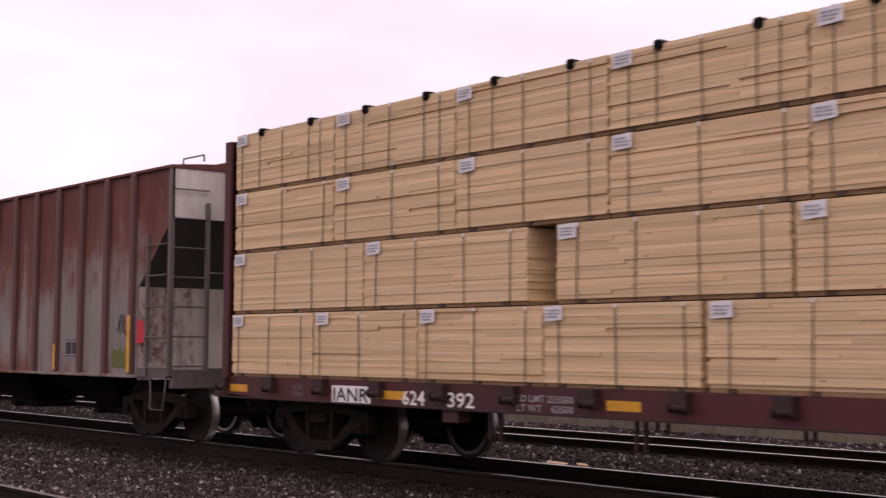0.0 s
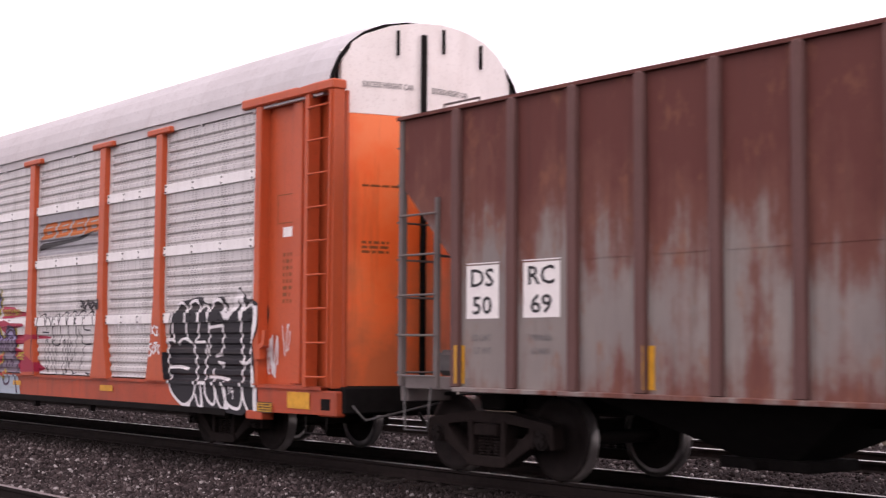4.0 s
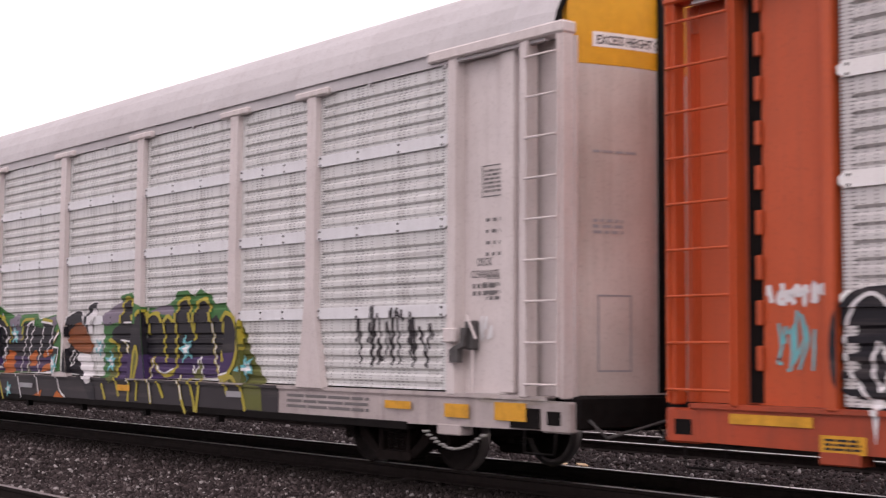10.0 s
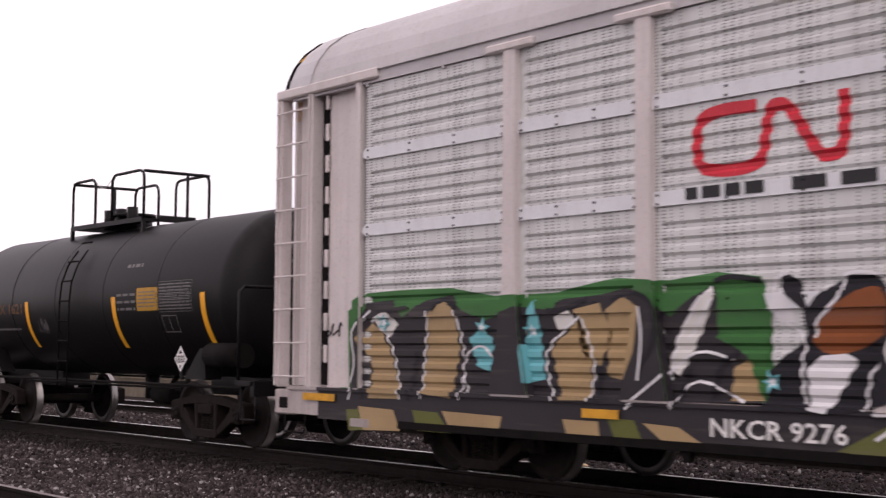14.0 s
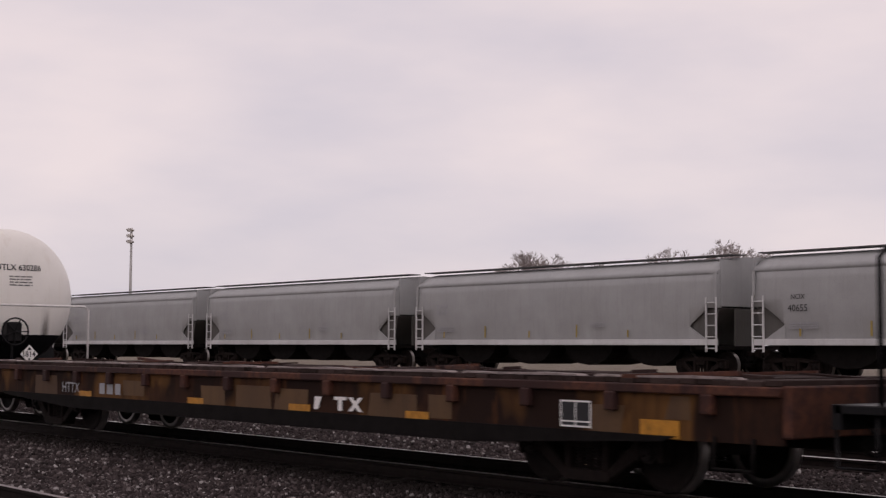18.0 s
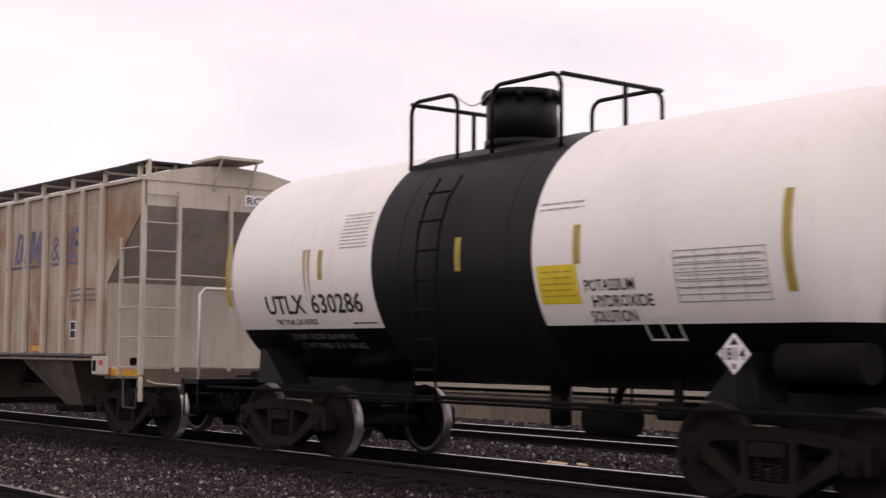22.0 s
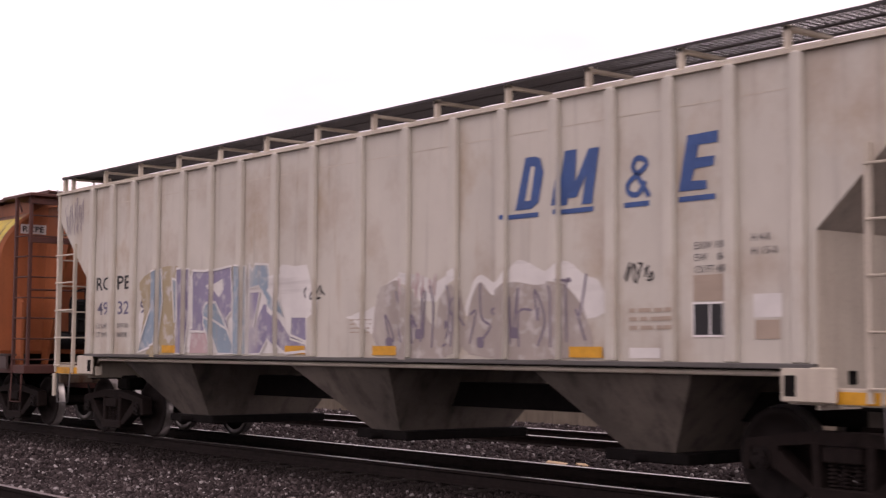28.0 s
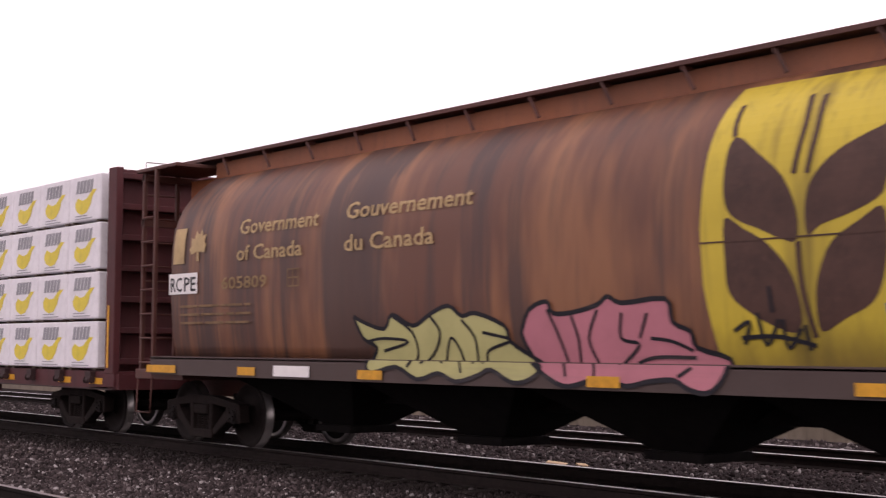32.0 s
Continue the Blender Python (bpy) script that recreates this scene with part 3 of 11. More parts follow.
        x0, x1 = sorted((e * 11.35, e * (L + 0.02)))
        box(bm, x0, x1, y - 0.06, y + 0.16, 4.67, 4.80, bev=0.02)
        part("end_beam", bm, post_mat, car)
        for xa, w in ((11.76, 0.07), (12.95, 0.06), (13.53, 0.022)) if e > 0 else ((11.76, 0.05), (12.78, 0.035), (13.49, 0.035)):
            bm = bmesh.new()
            box(bm, e * xa - w, e * xa + w, y - 0.03, y + 0.14, 0.93, 4.68, bev=0.01)
            part("end_post", bm, post_mat, car)
        bm = bmesh.new()
        x0, x1 = sorted((e * 11.8, e * (12.88 if e > 0 else 12.6)))
        box(bm, x0, x1, y + 0.12, y + 0.15, 0.95, 4.68)
        part("end_plate", bm, frame_mat, car)
        bm = bmesh.new()
        x0, x1 = sorted((e * (12.9 if e > 0 else 12.62), e * 13.5))
        box(bm, x0, x1, y + 0.2, y + 0.24, 0.95, 4.68)
        part("end_plate", bm, frame_mat, car)
        ladder("ladder", car, post_mat, (e * (13.03 if e > 0 else 12.78), y - 0.05), (e * 13.51, y - 0.05), 0.95, 4.66, 9, 0.013, 0.012)
        if e < 0:
            # dark gap beside the door track, with the hinge leaves across it
            bx("door_gap", M_under, car, -12.70, -12.55, y + 0.112, y + 0.118, 0.97, 4.66)
            for k in range(9):
                bx("hinge", frame_mat, car, -12.60, -12.54, y + 0.07, y + 0.11, 1.25 + k * 0.40, 1.47 + k * 0.40, bev=0.01)
        else:
            bm = bmesh.new()
            prism(bm, [(11.78, 1.28), (11.92, 1.28), (11.92, 1.42), (12.02, 1.46), (12.06, 1.66), (11.98, 1.66), (11.96, 1.5), (11.86, 1.46), (11.78, 1.42)], y - 0.06, y + 0.02)
            part("door_latch", bm, M_steel_dark if post_mat is M_pinkwhite else post_mat, car)
            bx("door_rib", frame_mat, car, 12.50, 12.72, y + 0.05, y + 0.12, 0.97, 4.66, bev=0.01)
        # bowed end doors: lower leaf and upper leaf
        def bow(yy):
            return e * (L - 0.16 + 0.30 * (1 - (yy / 1.45) ** 2))
        for nm, za, zb, mat in (("end_door", 0.96, 4.41, door_low), ("end_door_top", 4.415, 5.72, door_up)):
            bm = bmesh.new()
            prev = None
            for i in range(19):
                yy = -1.42 + 2.84 * i / 18
                top = zb if zb < 5 else 4.72 + (float(np.interp(abs(yy), [-p[0] for p in prof[:8]][::-1], [p[1] for p in prof[:8]][::-1])) - 4.74) * 0.95
                cur = [bm.verts.new((bow(yy) - e * dd, yy, z)) for dd, z in ((0, za), (0, top), (0.06, top), (0.06, za))]
                if prev:
                    for k in range(4):
                        bm.faces.new((prev[k], prev[(k + 1) % 4], cur[(k + 1) % 4], cur[k]))
                prev = cur
            part(nm, bm, mat, car)
        for yy, zz in ((-0.7, 5.2), (0.0, 5.3), (0.7, 5.2)):
            bm = bmesh.new()
            rod(bm, (bow(yy) + e * 0.02, yy, zz), (bow(yy) + e * 0.02, yy, zz + 0.32), 0.022, 6)
            part("door_rod", bm, M_under, car)
        bm = bmesh.new()
        rod(bm, (bow(0.33) + e * 0.04, -0.33, 0.98), (bow(0.33) + e * 0.04, -0.33, 5.5), 0.04, 8)
        part("locking_bar", bm, M_under, car)
        # stirrup step and jack pad under the corner
        bm = bmesh.new()
        pipe(bm, [(e * (L - 0.15), y + 0.04, 0.62), (e * (L - 0.17), y + 0.02, 0.36), (e * (L - 0.62), y + 0.02, 0.36), (e * (L - 0.64), y + 0.04, 0.62)], 0.013)
        part("step", bm, M_under, car)
        bx("jack_pad", sill_mat, car, *sorted((e * (L - 2.05), e * (L - 1.65))), y + 0.0, y + 0.2, 0.48, 0.60, bev=0.012)
        bx("corner_casting", sill_mat, car, *sorted((e * (L - 0.35), e * (L + 0.06))), y + 0.005, y + 0.16, 0.58, 0.90, bev=0.02)
        bx("casting_slot", M_under, car, *sorted((e * (L - 0.26), e * (L - 0.06))), y + 0.001, y + 0.005, 0.66, 0.80)
        # coupler lift bar
        bm = bmesh.new()
        pipe(bm, [(end + e * 0.15, -1.4, 0.72), (end + e * 0.35, -1.35, 0.55), (end + e * 0.3, -0.4, 0.7), (end + e * 0.2, 0, 0.75)], 0.016)
        part("lift_bar", bm, M_steel_dark, car)
    return car


M_orange = paint("orange_paint", (0.49, 0.080, 0.022), 0.5, (0.10, 0.05, 0.03), 0.30)
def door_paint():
    """Bright orange, browner on the lower half and in old scrubbed squares."""
    # base lifted above the side orange for the strongly lit end
    m = Mat("lit_orange_door_paint", (0.88, 0.140, 0.026), 0.45, 0.0, 0.4)
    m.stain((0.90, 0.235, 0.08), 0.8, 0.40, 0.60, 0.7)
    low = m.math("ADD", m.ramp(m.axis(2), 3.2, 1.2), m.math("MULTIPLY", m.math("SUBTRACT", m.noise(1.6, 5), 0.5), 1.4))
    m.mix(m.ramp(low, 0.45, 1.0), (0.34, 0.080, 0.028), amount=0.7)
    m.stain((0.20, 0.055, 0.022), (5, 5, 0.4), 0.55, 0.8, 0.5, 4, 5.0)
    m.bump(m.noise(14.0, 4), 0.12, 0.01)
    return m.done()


M_orange_lit = door_paint()
M_orangesill = paint("grimy_orange_sill_paint", (0.40, 0.058, 0.018), 0.55, (0.07, 0.035, 0.025), 0.55)
M_galv = perforated("perforated_galvanised", (0.60, 0.585, 0.58))
M_beam = paint("pale_grey_paint", (0.80, 0.79, 0.78), 0.5, (0.3, 0.27, 0.26), 0.25)
M_roof = paint("zinc_roof", (0.50, 0.485, 0.495), 0.55, (0.3, 0.25, 0.25), 0.25)
M_beamwhite = paint("bluish_white_beam_paint", (0.70, 0.71, 0.73), 0.5, (0.3, 0.27, 0.26), 0.25)
M_cream = paint("off_white_paint", (0.84, 0.80, 0.77), 0.5, (0.4, 0.3, 0.25), 0.2)
M_pinkwhite = paint("white_post_paint", (0.63, 0.575, 0.565), 0.5, (0.25, 0.18, 0.16), 0.3)
M_whitesill = paint("dirty_white_sill", (0.45, 0.395, 0.385), 0.6, (0.12, 0.09, 0.08), 0.65)
# door white with grime, toned down for the shade between cars
M_doorgrey = paint("grimy_shaded_door_paint", (0.60, 0.55, 0.525), 0.55, (0.22, 0.16, 0.13), 0.45)
M_excess = plain("excess_height_yellow", (0.72, 0.36, 0.02), 0.5, 0.0, 0.12, 2)
M_whiteperf = perforated("perforated_white", (0.66, 0.665, 0.655))
orange_rack = autorack(-20.15, "orange-framed autorack with grey perforated panels and graffiti", M_orange, M_galv, M_beam, M_roof, M_orangesill, M_orange_lit, M_cream, M_orange)
white_rack = autorack(-48.65, "white-framed autorack with perforated panels and bright graffiti", M_pinkwhite, M_whiteperf, M_beamwhite, M_roof, M_whitesill, M_doorgrey, M_excess, M_pinkwhite)


# ---- rib-sided covered hoppers ----
def brake_wheel(car, x, y, z, r, mat):
    bm = bmesh.new()
    for k in range(16):
        a, b = 2 * math.pi * k / 16, 2 * math.pi * (k + 1) / 16
        rod(bm, (x, y + r * math.cos(a), z + r * math.sin(a)), (x, y + r * math.cos(b), z + r * math.sin(b)), 0.018, 6)
        if k % 3 == 0:
            rod(bm, (x, y, z), (x, y + r * math.cos(a), z + r * math.sin(a)), 0.012, 5)
    rod(bm, (x - 0.04, y, z), (x + 0.04, y, z), 0.05, 10)
    return part("brake_wheel", bm, mat, car)


def hopper_car(s, label, L, Ls, z_eave, z_sill, ribs, z_low, z_top, side_mat, end_mat, slope_mat, roof_mat, chute_mat, boards, bays, trucks, rail_colour):
    car = train_car("hopper_car", s, label, "hopper car")
    Y = 1.52
    for sd in (-1, 1):
        bm = bmesh.new()
        prism(bm, [(-L, z_eave), (-L, z_top), (-Ls, z_low), (-Ls, z_sill), (Ls, z_sill), (Ls, z_low), (L, z_top), (L, z_eave)], sd * Y, sd * (Y - 0.03))
        part("side_wall", bm, side_mat, car)
        bm = bmesh.new()
        box(bm, -Ls, Ls, min(sd * (Y + 0.075), sd * (Y - 0.1)), max(sd * (Y + 0.075), sd * (Y - 0.1)), z_sill - 0.05, z_sill, bev=0.008)
        # dark paint on boarded cars draws the shadowed line below the ribs
        part("side_sill", bm, M_slope_dark if boards else side_mat, car)
        if boards:
            # pale brake pipe slung under the sill, bent down at the ends
            bm = bmesh.new()
            pipe(bm, [(-Ls - 0.25, sd * 1.30, 1.02), (-Ls + 0.35, sd * 1.48, z_sill - 0.09), (Ls - 0.35, sd * 1.48, z_sill - 0.09), (Ls + 0.25, sd * 1.30, 1.02)], 0.028)
            part("brake_pipe", bm, end_mat, car)
            bx("weld_seam", end_mat, car, -Ls, Ls, *sorted((sd * (Y + 0.003), sd * (Y - 0.01))), z_eave - 0.33, z_eave - 0.322)
    bm = bmesh.new()
    prism(bm, [(-0.065, z_sill + 0.0), (-0.065, z_eave - 0.05), (-0.03, z_eave - 0.02), (0.03, z_eave - 0.02), (0.065, z_eave - 0.05), (0.065, z_sill + 0.0)], -0.075, 0.0)
    bmesh.ops.bevel(bm, geom=bm.edges[:], offset=0.012, segments=1, affect="EDGES")
    bmesh.ops.recalc_face_normals(bm, faces=bm.faces)
    rib = bpy.data.meshes.new("rib")
    bm.to_mesh(rib)
    bm.free()
    rib.materials.append((M_ribtan if side_mat is M_dustyA else side_mat) if boards else M_ribrust)
    for x in ribs:
        o = new("rib", rib)
        o.parent, o.location = car, (x, -Y, 0)
    # roof: shallow arch with gutter edge
    k = 1.0 if boards else 0.35
    prof = [(-Y - 0.05, z_eave - 0.03), (-Y - 0.05, z_eave + 0.01), (-1.1, z_eave + 0.15 * k), (-0.6, z_eave + 0.25 * k), (0, z_eave + 0.29 * k), (0.6, z_eave + 0.25 * k), (1.1, z_eave + 0.15 * k), (Y + 0.05, z_eave + 0.01), (Y + 0.05, z_eave - 0.03)]
    bm = bmesh.new()
    extrude_x(bm, prof, -L - 0.02, L + 0.02)
    part("roof", bm, roof_mat, car)
    # trough hatches
    k0 = k
    for k in range(5):
        x = -L * 0.8 + k * L * 0.4
        bm = bmesh.new()
        box(bm, x - 1.2, x + 1.2, -0.3, 0.3, z_eave + 0.24 * k0, z_eave + 0.24 * k0 + 0.13, bev=0.03)
        part("hatch", bm, roof_mat, car)
    for e in (-1, 1):
        bm = bmesh.new()
        # end face under the roof, then the slope sheet, then the upright bulkhead
        extrude_x(bm, [(-Y, z_top), (-Y, z_eave)] + [(a, b - 0.01) for a, b in prof[2:7]] + [(Y, z_eave), (Y, z_top)], *sorted((e * (L - 0.03), e * L)))
        part("end_wall", bm, end_mat, car)
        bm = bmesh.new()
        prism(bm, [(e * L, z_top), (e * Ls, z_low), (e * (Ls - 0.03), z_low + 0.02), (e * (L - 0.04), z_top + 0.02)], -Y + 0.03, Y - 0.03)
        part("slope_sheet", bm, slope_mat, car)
        bm = bmesh.new()
        box(bm, *sorted((e * (Ls - 0.02), e * (Ls + 0.02))), -Y + 0.02, Y - 0.02, 0.93, z_low + 0.01)
        part("bulkhead", bm, end_mat if boards else M_dimend, car)
        # end platform
        pc = M_under if rail_colour is None else rail_colour
        bx("platform_rail", pc, car, *sorted((e * (Ls - 0.3), e * (L - 0.1))), -Y, -Y + 0.12, 0.97, 1.12, bev=0.01)
        bx("platform_rail", pc, car, *sorted((e * (Ls - 0.3), e * (L - 0.1))), Y - 0.12, Y, 0.97, 1.12, bev=0.01)
        bx("end_sill", M_endsill if boards else pc, car, *sorted((e * (L - 0.1), e * (L + 0.04))), -Y + 0.05, Y, 0.82, 1.10, bev=0.01)
        bx("draft_sill", M_chute if boards else M_under, car, *sorted((e * (Ls - 0.3), e * (L - 0.1))), -0.35, 0.35, 0.7, 1.1)
        bm = bmesh.new()
        for k in range(2 if boards else 0):
            x0, x1 = sorted((e * (L - 0.02 - 0.62 * k), e * (L - 0.58 - 0.62 * k)))
            box(bm, x0, x1, -Y - 0.01, -Y + 0.002, 0.985, 1.09)
        part("reflector", bm, M_yellow, car) if boards else bm.free()
        rc = rail_colour or end_mat
        # corner posts and ladders
        bm = bmesh.new()
        box(bm, *sorted((e * (L - 0.075), e * L)), -Y - 0.03, -Y + 0.05, 1.0, z_eave - 0.02, bev=0.008)
        part("corner_post", bm, rc, car)
        ladder("side_ladder", car, rc, (e * (L - 0.72), -Y - 0.02), (e * (L - 0.05), -Y - 0.03), 1.0, 3.15, 5, 0.013, 0.027, stiles=(True, False))
        posts = [bx("end_post", rc, car, *sorted((e * (L + 0.0), e * (L + 0.07))), yy - 0.03, yy + 0.03, 1.05, z_top + (0.25 if yy < 0.9 else 0.1), bev=0.006) for yy in (-Y + 0.58, -0.02, 0.92, Y - 0.10)]
        rungs(posts[0], rc, (e * (L + 0.06), -Y), (e * (L + 0.06), -Y + 0.58), 1.15, 0.44, 7)
        rungs(posts[2], rc, (e * (L + 0.06), 0.92), (e * (L + 0.06), Y - 0.07), 1.2, 0.44, 4)
        bm = bmesh.new()
        rod(bm, (e * (L + 0.05), -Y + 0.58, 2.55), (e * (L + 0.05), Y, 2.5), 0.017, 6)
        part("grab_rail", bm, rc, car)
        # stirrup step below the corner
        bm = bmesh.new()
        pipe(bm, [(e * (L - 0.10), -Y, 1.0), (e * (L - 0.14), -Y - 0.02, 0.50), (e * (L - 0.55), -Y - 0.02, 0.50), (e * (L - 0.60), -Y, 1.0)], 0.014)
        part("step", bm, M_steel_dark, car)
        # end of the running board on brackets
        zst = z_eave + (0.36 if boards else 0.12)
        bm = bmesh.new()
        box(bm, *sorted((e * (L - 0.6), e * (L + 0.32))), -0.4, 0.4, zst, zst + 0.05, bev=0.006)
        for yy in (-0.32, 0.32):
            rod(bm, (e * (L + 0.25), yy, zst), (e * L, yy, z_eave - 0.12), 0.02, 6)
        part("roof_step", bm, roof_mat, car)
        if boards:
            # cross walk at the end of the roof, uncoupling lever, ladder foot, drain slot
            cross = bmesh.new()
            for k in range(9):
                x0, x1 = sorted((e * (L - 0.66 + k * 0.075), e * (L - 0.66 + k * 0.075 + 0.04)))
                box(cross, x0, x1, -1.48, -0.42, z_eave + 0.262, z_eave + 0.275)
            for yy in (-1.49, -0.95, -0.42):
                box(cross, *sorted((e * (L - 0.68), e * (L - 0.01))), yy - 0.007, yy + 0.007, z_eave + 0.245, z_eave + 0.28)
            part("cross_walk", cross, M_grating, car, "grey steel grating cross walk")
            bx("walk_post", rc, car, *sorted((e * (L - 0.09), e * (L - 0.01))), -1.47, -1.41, z_eave, z_eave + 0.30, bev=0.004)
            bx("ladder_foot", rc, car, *sorted((e * (L - 0.04), e * (L + 0.05))), -Y - 0.035, -Y + 0.01, 0.60, 0.98, bev=0.008)
            bx("drain_slot", M_under, car, *sorted((e * (Ls + 0.021), e * (Ls + 0.027))), -Y + 0.42, -Y + 0.54, 1.14, 1.26)
            lever = bmesh.new()
            pipe(lever, [(e * (L + 0.06), -1.45, 0.92), (e * (L + 0.12), -1.35, 0.88), (e * (L + 0.30), -0.5, 0.80), (e * (L + 0.40), -0.1, 0.84)], 0.014)
            part("uncoupling_lever", lever, rc, car)
        bm = bmesh.new()
        pipe(bm, [(e * (L - 0.1), -0.95, z_eave + 0.12), (e * (L - 0.1), -0.95, z_eave + (0.28 if boards else 0.22)), (e * (L - 0.75), -0.95, z_eave + (0.28 if boards else 0.22)), (e * (L - 0.75), -0.95, z_eave + 0.12)], 0.014)
        part("roof_grab", bm, rc, car)
        coupler(car, e * (L + (0.2 if boards else 0.05)), e)
        # brake rigging and pipes under the platform
        bm = bmesh.new()
        box(bm, *sorted((e * (Ls + 0.1), e * (Ls + 0.5))), -0.75, -0.4, 0.72, 1.0, bev=0.03)
        rod(bm, (e * (Ls - 0.5), -0.9, 0.95), (e * L, -0.9, 0.9), 0.025)
        part("brake_gear", bm, M_under, car)
    if boards:
        zb = z_eave + 0.26
        posts = np.linspace(-L + 0.35, L - 0.35, boards)
        for x in posts:
            bm = bmesh.new()
            box(bm, x - 0.03, x + 0.03, -1.46, -1.40, z_eave, zb, bev=0.004)
            box(bm, x - 0.03, x + 0.03, -1.46, -0.80, zb - 0.05, zb - 0.015)
            part("board_bracket", bm, rail_colour or end_mat, car)
        bm = bmesh.new()
        for k in range(int(2 * L / 0.08)):
            x = -L + 0.2 + k * 0.08
            if x > L - 0.2:
                break
            for yy in ((-1.48, -0.78),):
                box(bm, x, x + 0.044, yy[0], yy[1], zb - 0.005, zb + 0.005)
        for yy in (-1.49, -1.13, -0.78):
            box(bm, -L + 0.2, L - 0.2, yy - 0.006, yy + 0.006, zb - 0.014, zb + 0.014)
        part("running_board", bm, M_grating, car, "grey steel grating running board")
    # discharge bays: sheets that taper down to a gate
    for a, b, c, d, zb, ym in bays:
        bm = bmesh.new()
        yt = Y - 0.06 if boards else 1.1
        top = [bm.verts.new(p) for p in ((a, -yt, z_sill - 0.05), (b, -yt, z_sill - 0.05), (b, yt, z_sill - 0.05), (a, yt, z_sill - 0.05))]
        bot = [bm.verts.new(p) for p in ((c, -ym, zb), (d, -ym, zb), (d, ym, zb), (c, ym, zb))]
        for i in range(4):
            bm.faces.new((top[i], top[(i + 1) % 4], bot[(i + 1) % 4], bot[i]))
        bm.faces.new(top[::-1])
        bm.faces.new(bot)
        part("discharge_bay", bm, chute_mat, car)
        bm = bmesh.new()
        box(bm, c - 0.25, d + 0.25, -ym - 0.1, ym + 0.1, zb - 0.09, zb + 0.02, bev=0.012)
        rod(bm, ((c + d) / 2, -ym - 0.28, zb - 0.04), ((c + d) / 2, ym + 0.2, zb - 0.04), 0.05, 8)
        part("outlet_gate", bm, M_under, car)
    bx("centre_sill", M_under, car, -L, L, -0.22, 0.22, 0.72, 1.02)
    for x in trucks:
        truck(car, x)
    return car


def rusty_material():
    m = Mat("rusted_grey_paint", (0.25, 0.222, 0.205), 0.75, 0, 0.2)
    m.stain((0.19, 0.165, 0.16), (1.0, 1.0, 0.5), 0.4, 0.7, 0.7)
    m.stain((0.33, 0.28, 0.25), (2.5, 2.5, 0.6), 0.55, 0.75, 0.5, 5, 6.0)
    # rust has eaten the paint in blotches, most of it towards the eaves and at mid car
    x, z = m.axis(0), m.axis(2)
    high = m.math("MULTIPLY", m.ramp(z, 1.8, 3.7), 0.86)
    mid = m.math("MULTIPLY", m.ramp(m.math("ABSOLUTE", m.math("ADD", x, 0.6)), 6.4, 3.4), 0.24)
    low = m.math("MULTIPLY", m.ramp(z, 1.55, 1.0), 0.26)
    blot = m.math("MULTIPLY", m.math("SUBTRACT", m.noise((2.0, 2.0, 1.1), 6, 0.62, 2.0), 0.5), 1.2)
    run = m.math("MULTIPLY", m.math("SUBTRACT", m.noise((3.6, 3.6, 0.22), 4, 0.6, 11.0), 0.5), 1.0)
    rust = m.math("ADD", m.math("ADD", m.math("ADD", high, low), mid), m.math("ADD", blot, run))
    m.mix(m.ramp(rust, 0.26, 0.46), (0.185, 0.105, 0.090), amount=0.75)
    m.mix(m.ramp(rust, 0.42, 0.58), (0.150, 0.056, 0.042), amount=0.90)
    m.mix(m.ramp(rust, 0.60, 0.90), (0.110, 0.036, 0.031), amount=0.80)
    m.stain((0.23, 0.10, 0.06), (4.2, 4.2, 2.2), 0.56, 0.7, 0.6, 6, 9.0)
    m.stain((0.05, 0.028, 0.025), (9, 9, 0.5), 0.56, 0.8, 0.45, 4, 4.0)
    m.bump(m.noise(18, 5), 0.25, 0.008)
    return m.done()


M_ribrust = paint("rib_rust", (0.13, 0.062, 0.055), 0.75, (0.05, 0.025, 0.022), 0.6, (0.20, 0.15, 0.13), 0.60, 0.6)


def dusty_material(name, base, rust, lo, amount):
    m = Mat(name, base, 0.65, 0, 0.3)
    m.stain(tuple(v * 0.75 for v in base), 0.6, 0.4, 0.7, 0.6)
    m.stain((0.30, 0.20, 0.125), (0.8, 0.8, 0.7), lo, lo + 0.22, amount, 6, 3.0)
    m.stain(rust, (1.0, 1.0, 0.6), lo + 0.07, lo + 0.22, amount, 6, 8.0)
    m.stain(rust, (4.0, 4.0, 0.5), lo + 0.12, lo + 0.24, amount * 0.6, 5, 12.0)
    m.stain((0.12, 0.09, 0.07), (7, 7, 0.3), 0.56, 0.85, 0.4, 4, 5.0)
    m.bump(m.noise(15, 5), 0.15, 0.008)
    return m.done()


M_rusty = rusty_material()
M_ribtan = dusty_material("tan_rib_paint", (0.52, 0.455, 0.365), (0.30, 0.15, 0.075), 0.50, 0.6)
M_postbrown = paint("rusty_post_paint", (0.14, 0.12, 0.115), 0.75, (0.05, 0.03, 0.025), 0.5)
M_rusty_end = paint("end_grey_paint", (0.62, 0.585, 0.54), 0.7, (0.15, 0.09, 0.07), 0.5, (0.12, 0.05, 0.03), 0.6)
# stained bulkhead, toned down in part for the next car's shadow
M_dimend = paint("stained_dim_bulkhead_paint", (0.60, 0.55, 0.50), 0.75, (0.16, 0.09, 0.065), 0.45, (0.12, 0.05, 0.03), 0.5)
M_slope_dark = paint("dark_slope_and_shade_paint", (0.10, 0.095, 0.09), 0.7, (0.05, 0.04, 0.035), 0.4)
M_dustyA = dusty_material("tan_stained_paint", (0.47, 0.41, 0.325), (0.25, 0.112, 0.045), 0.42, 0.85)
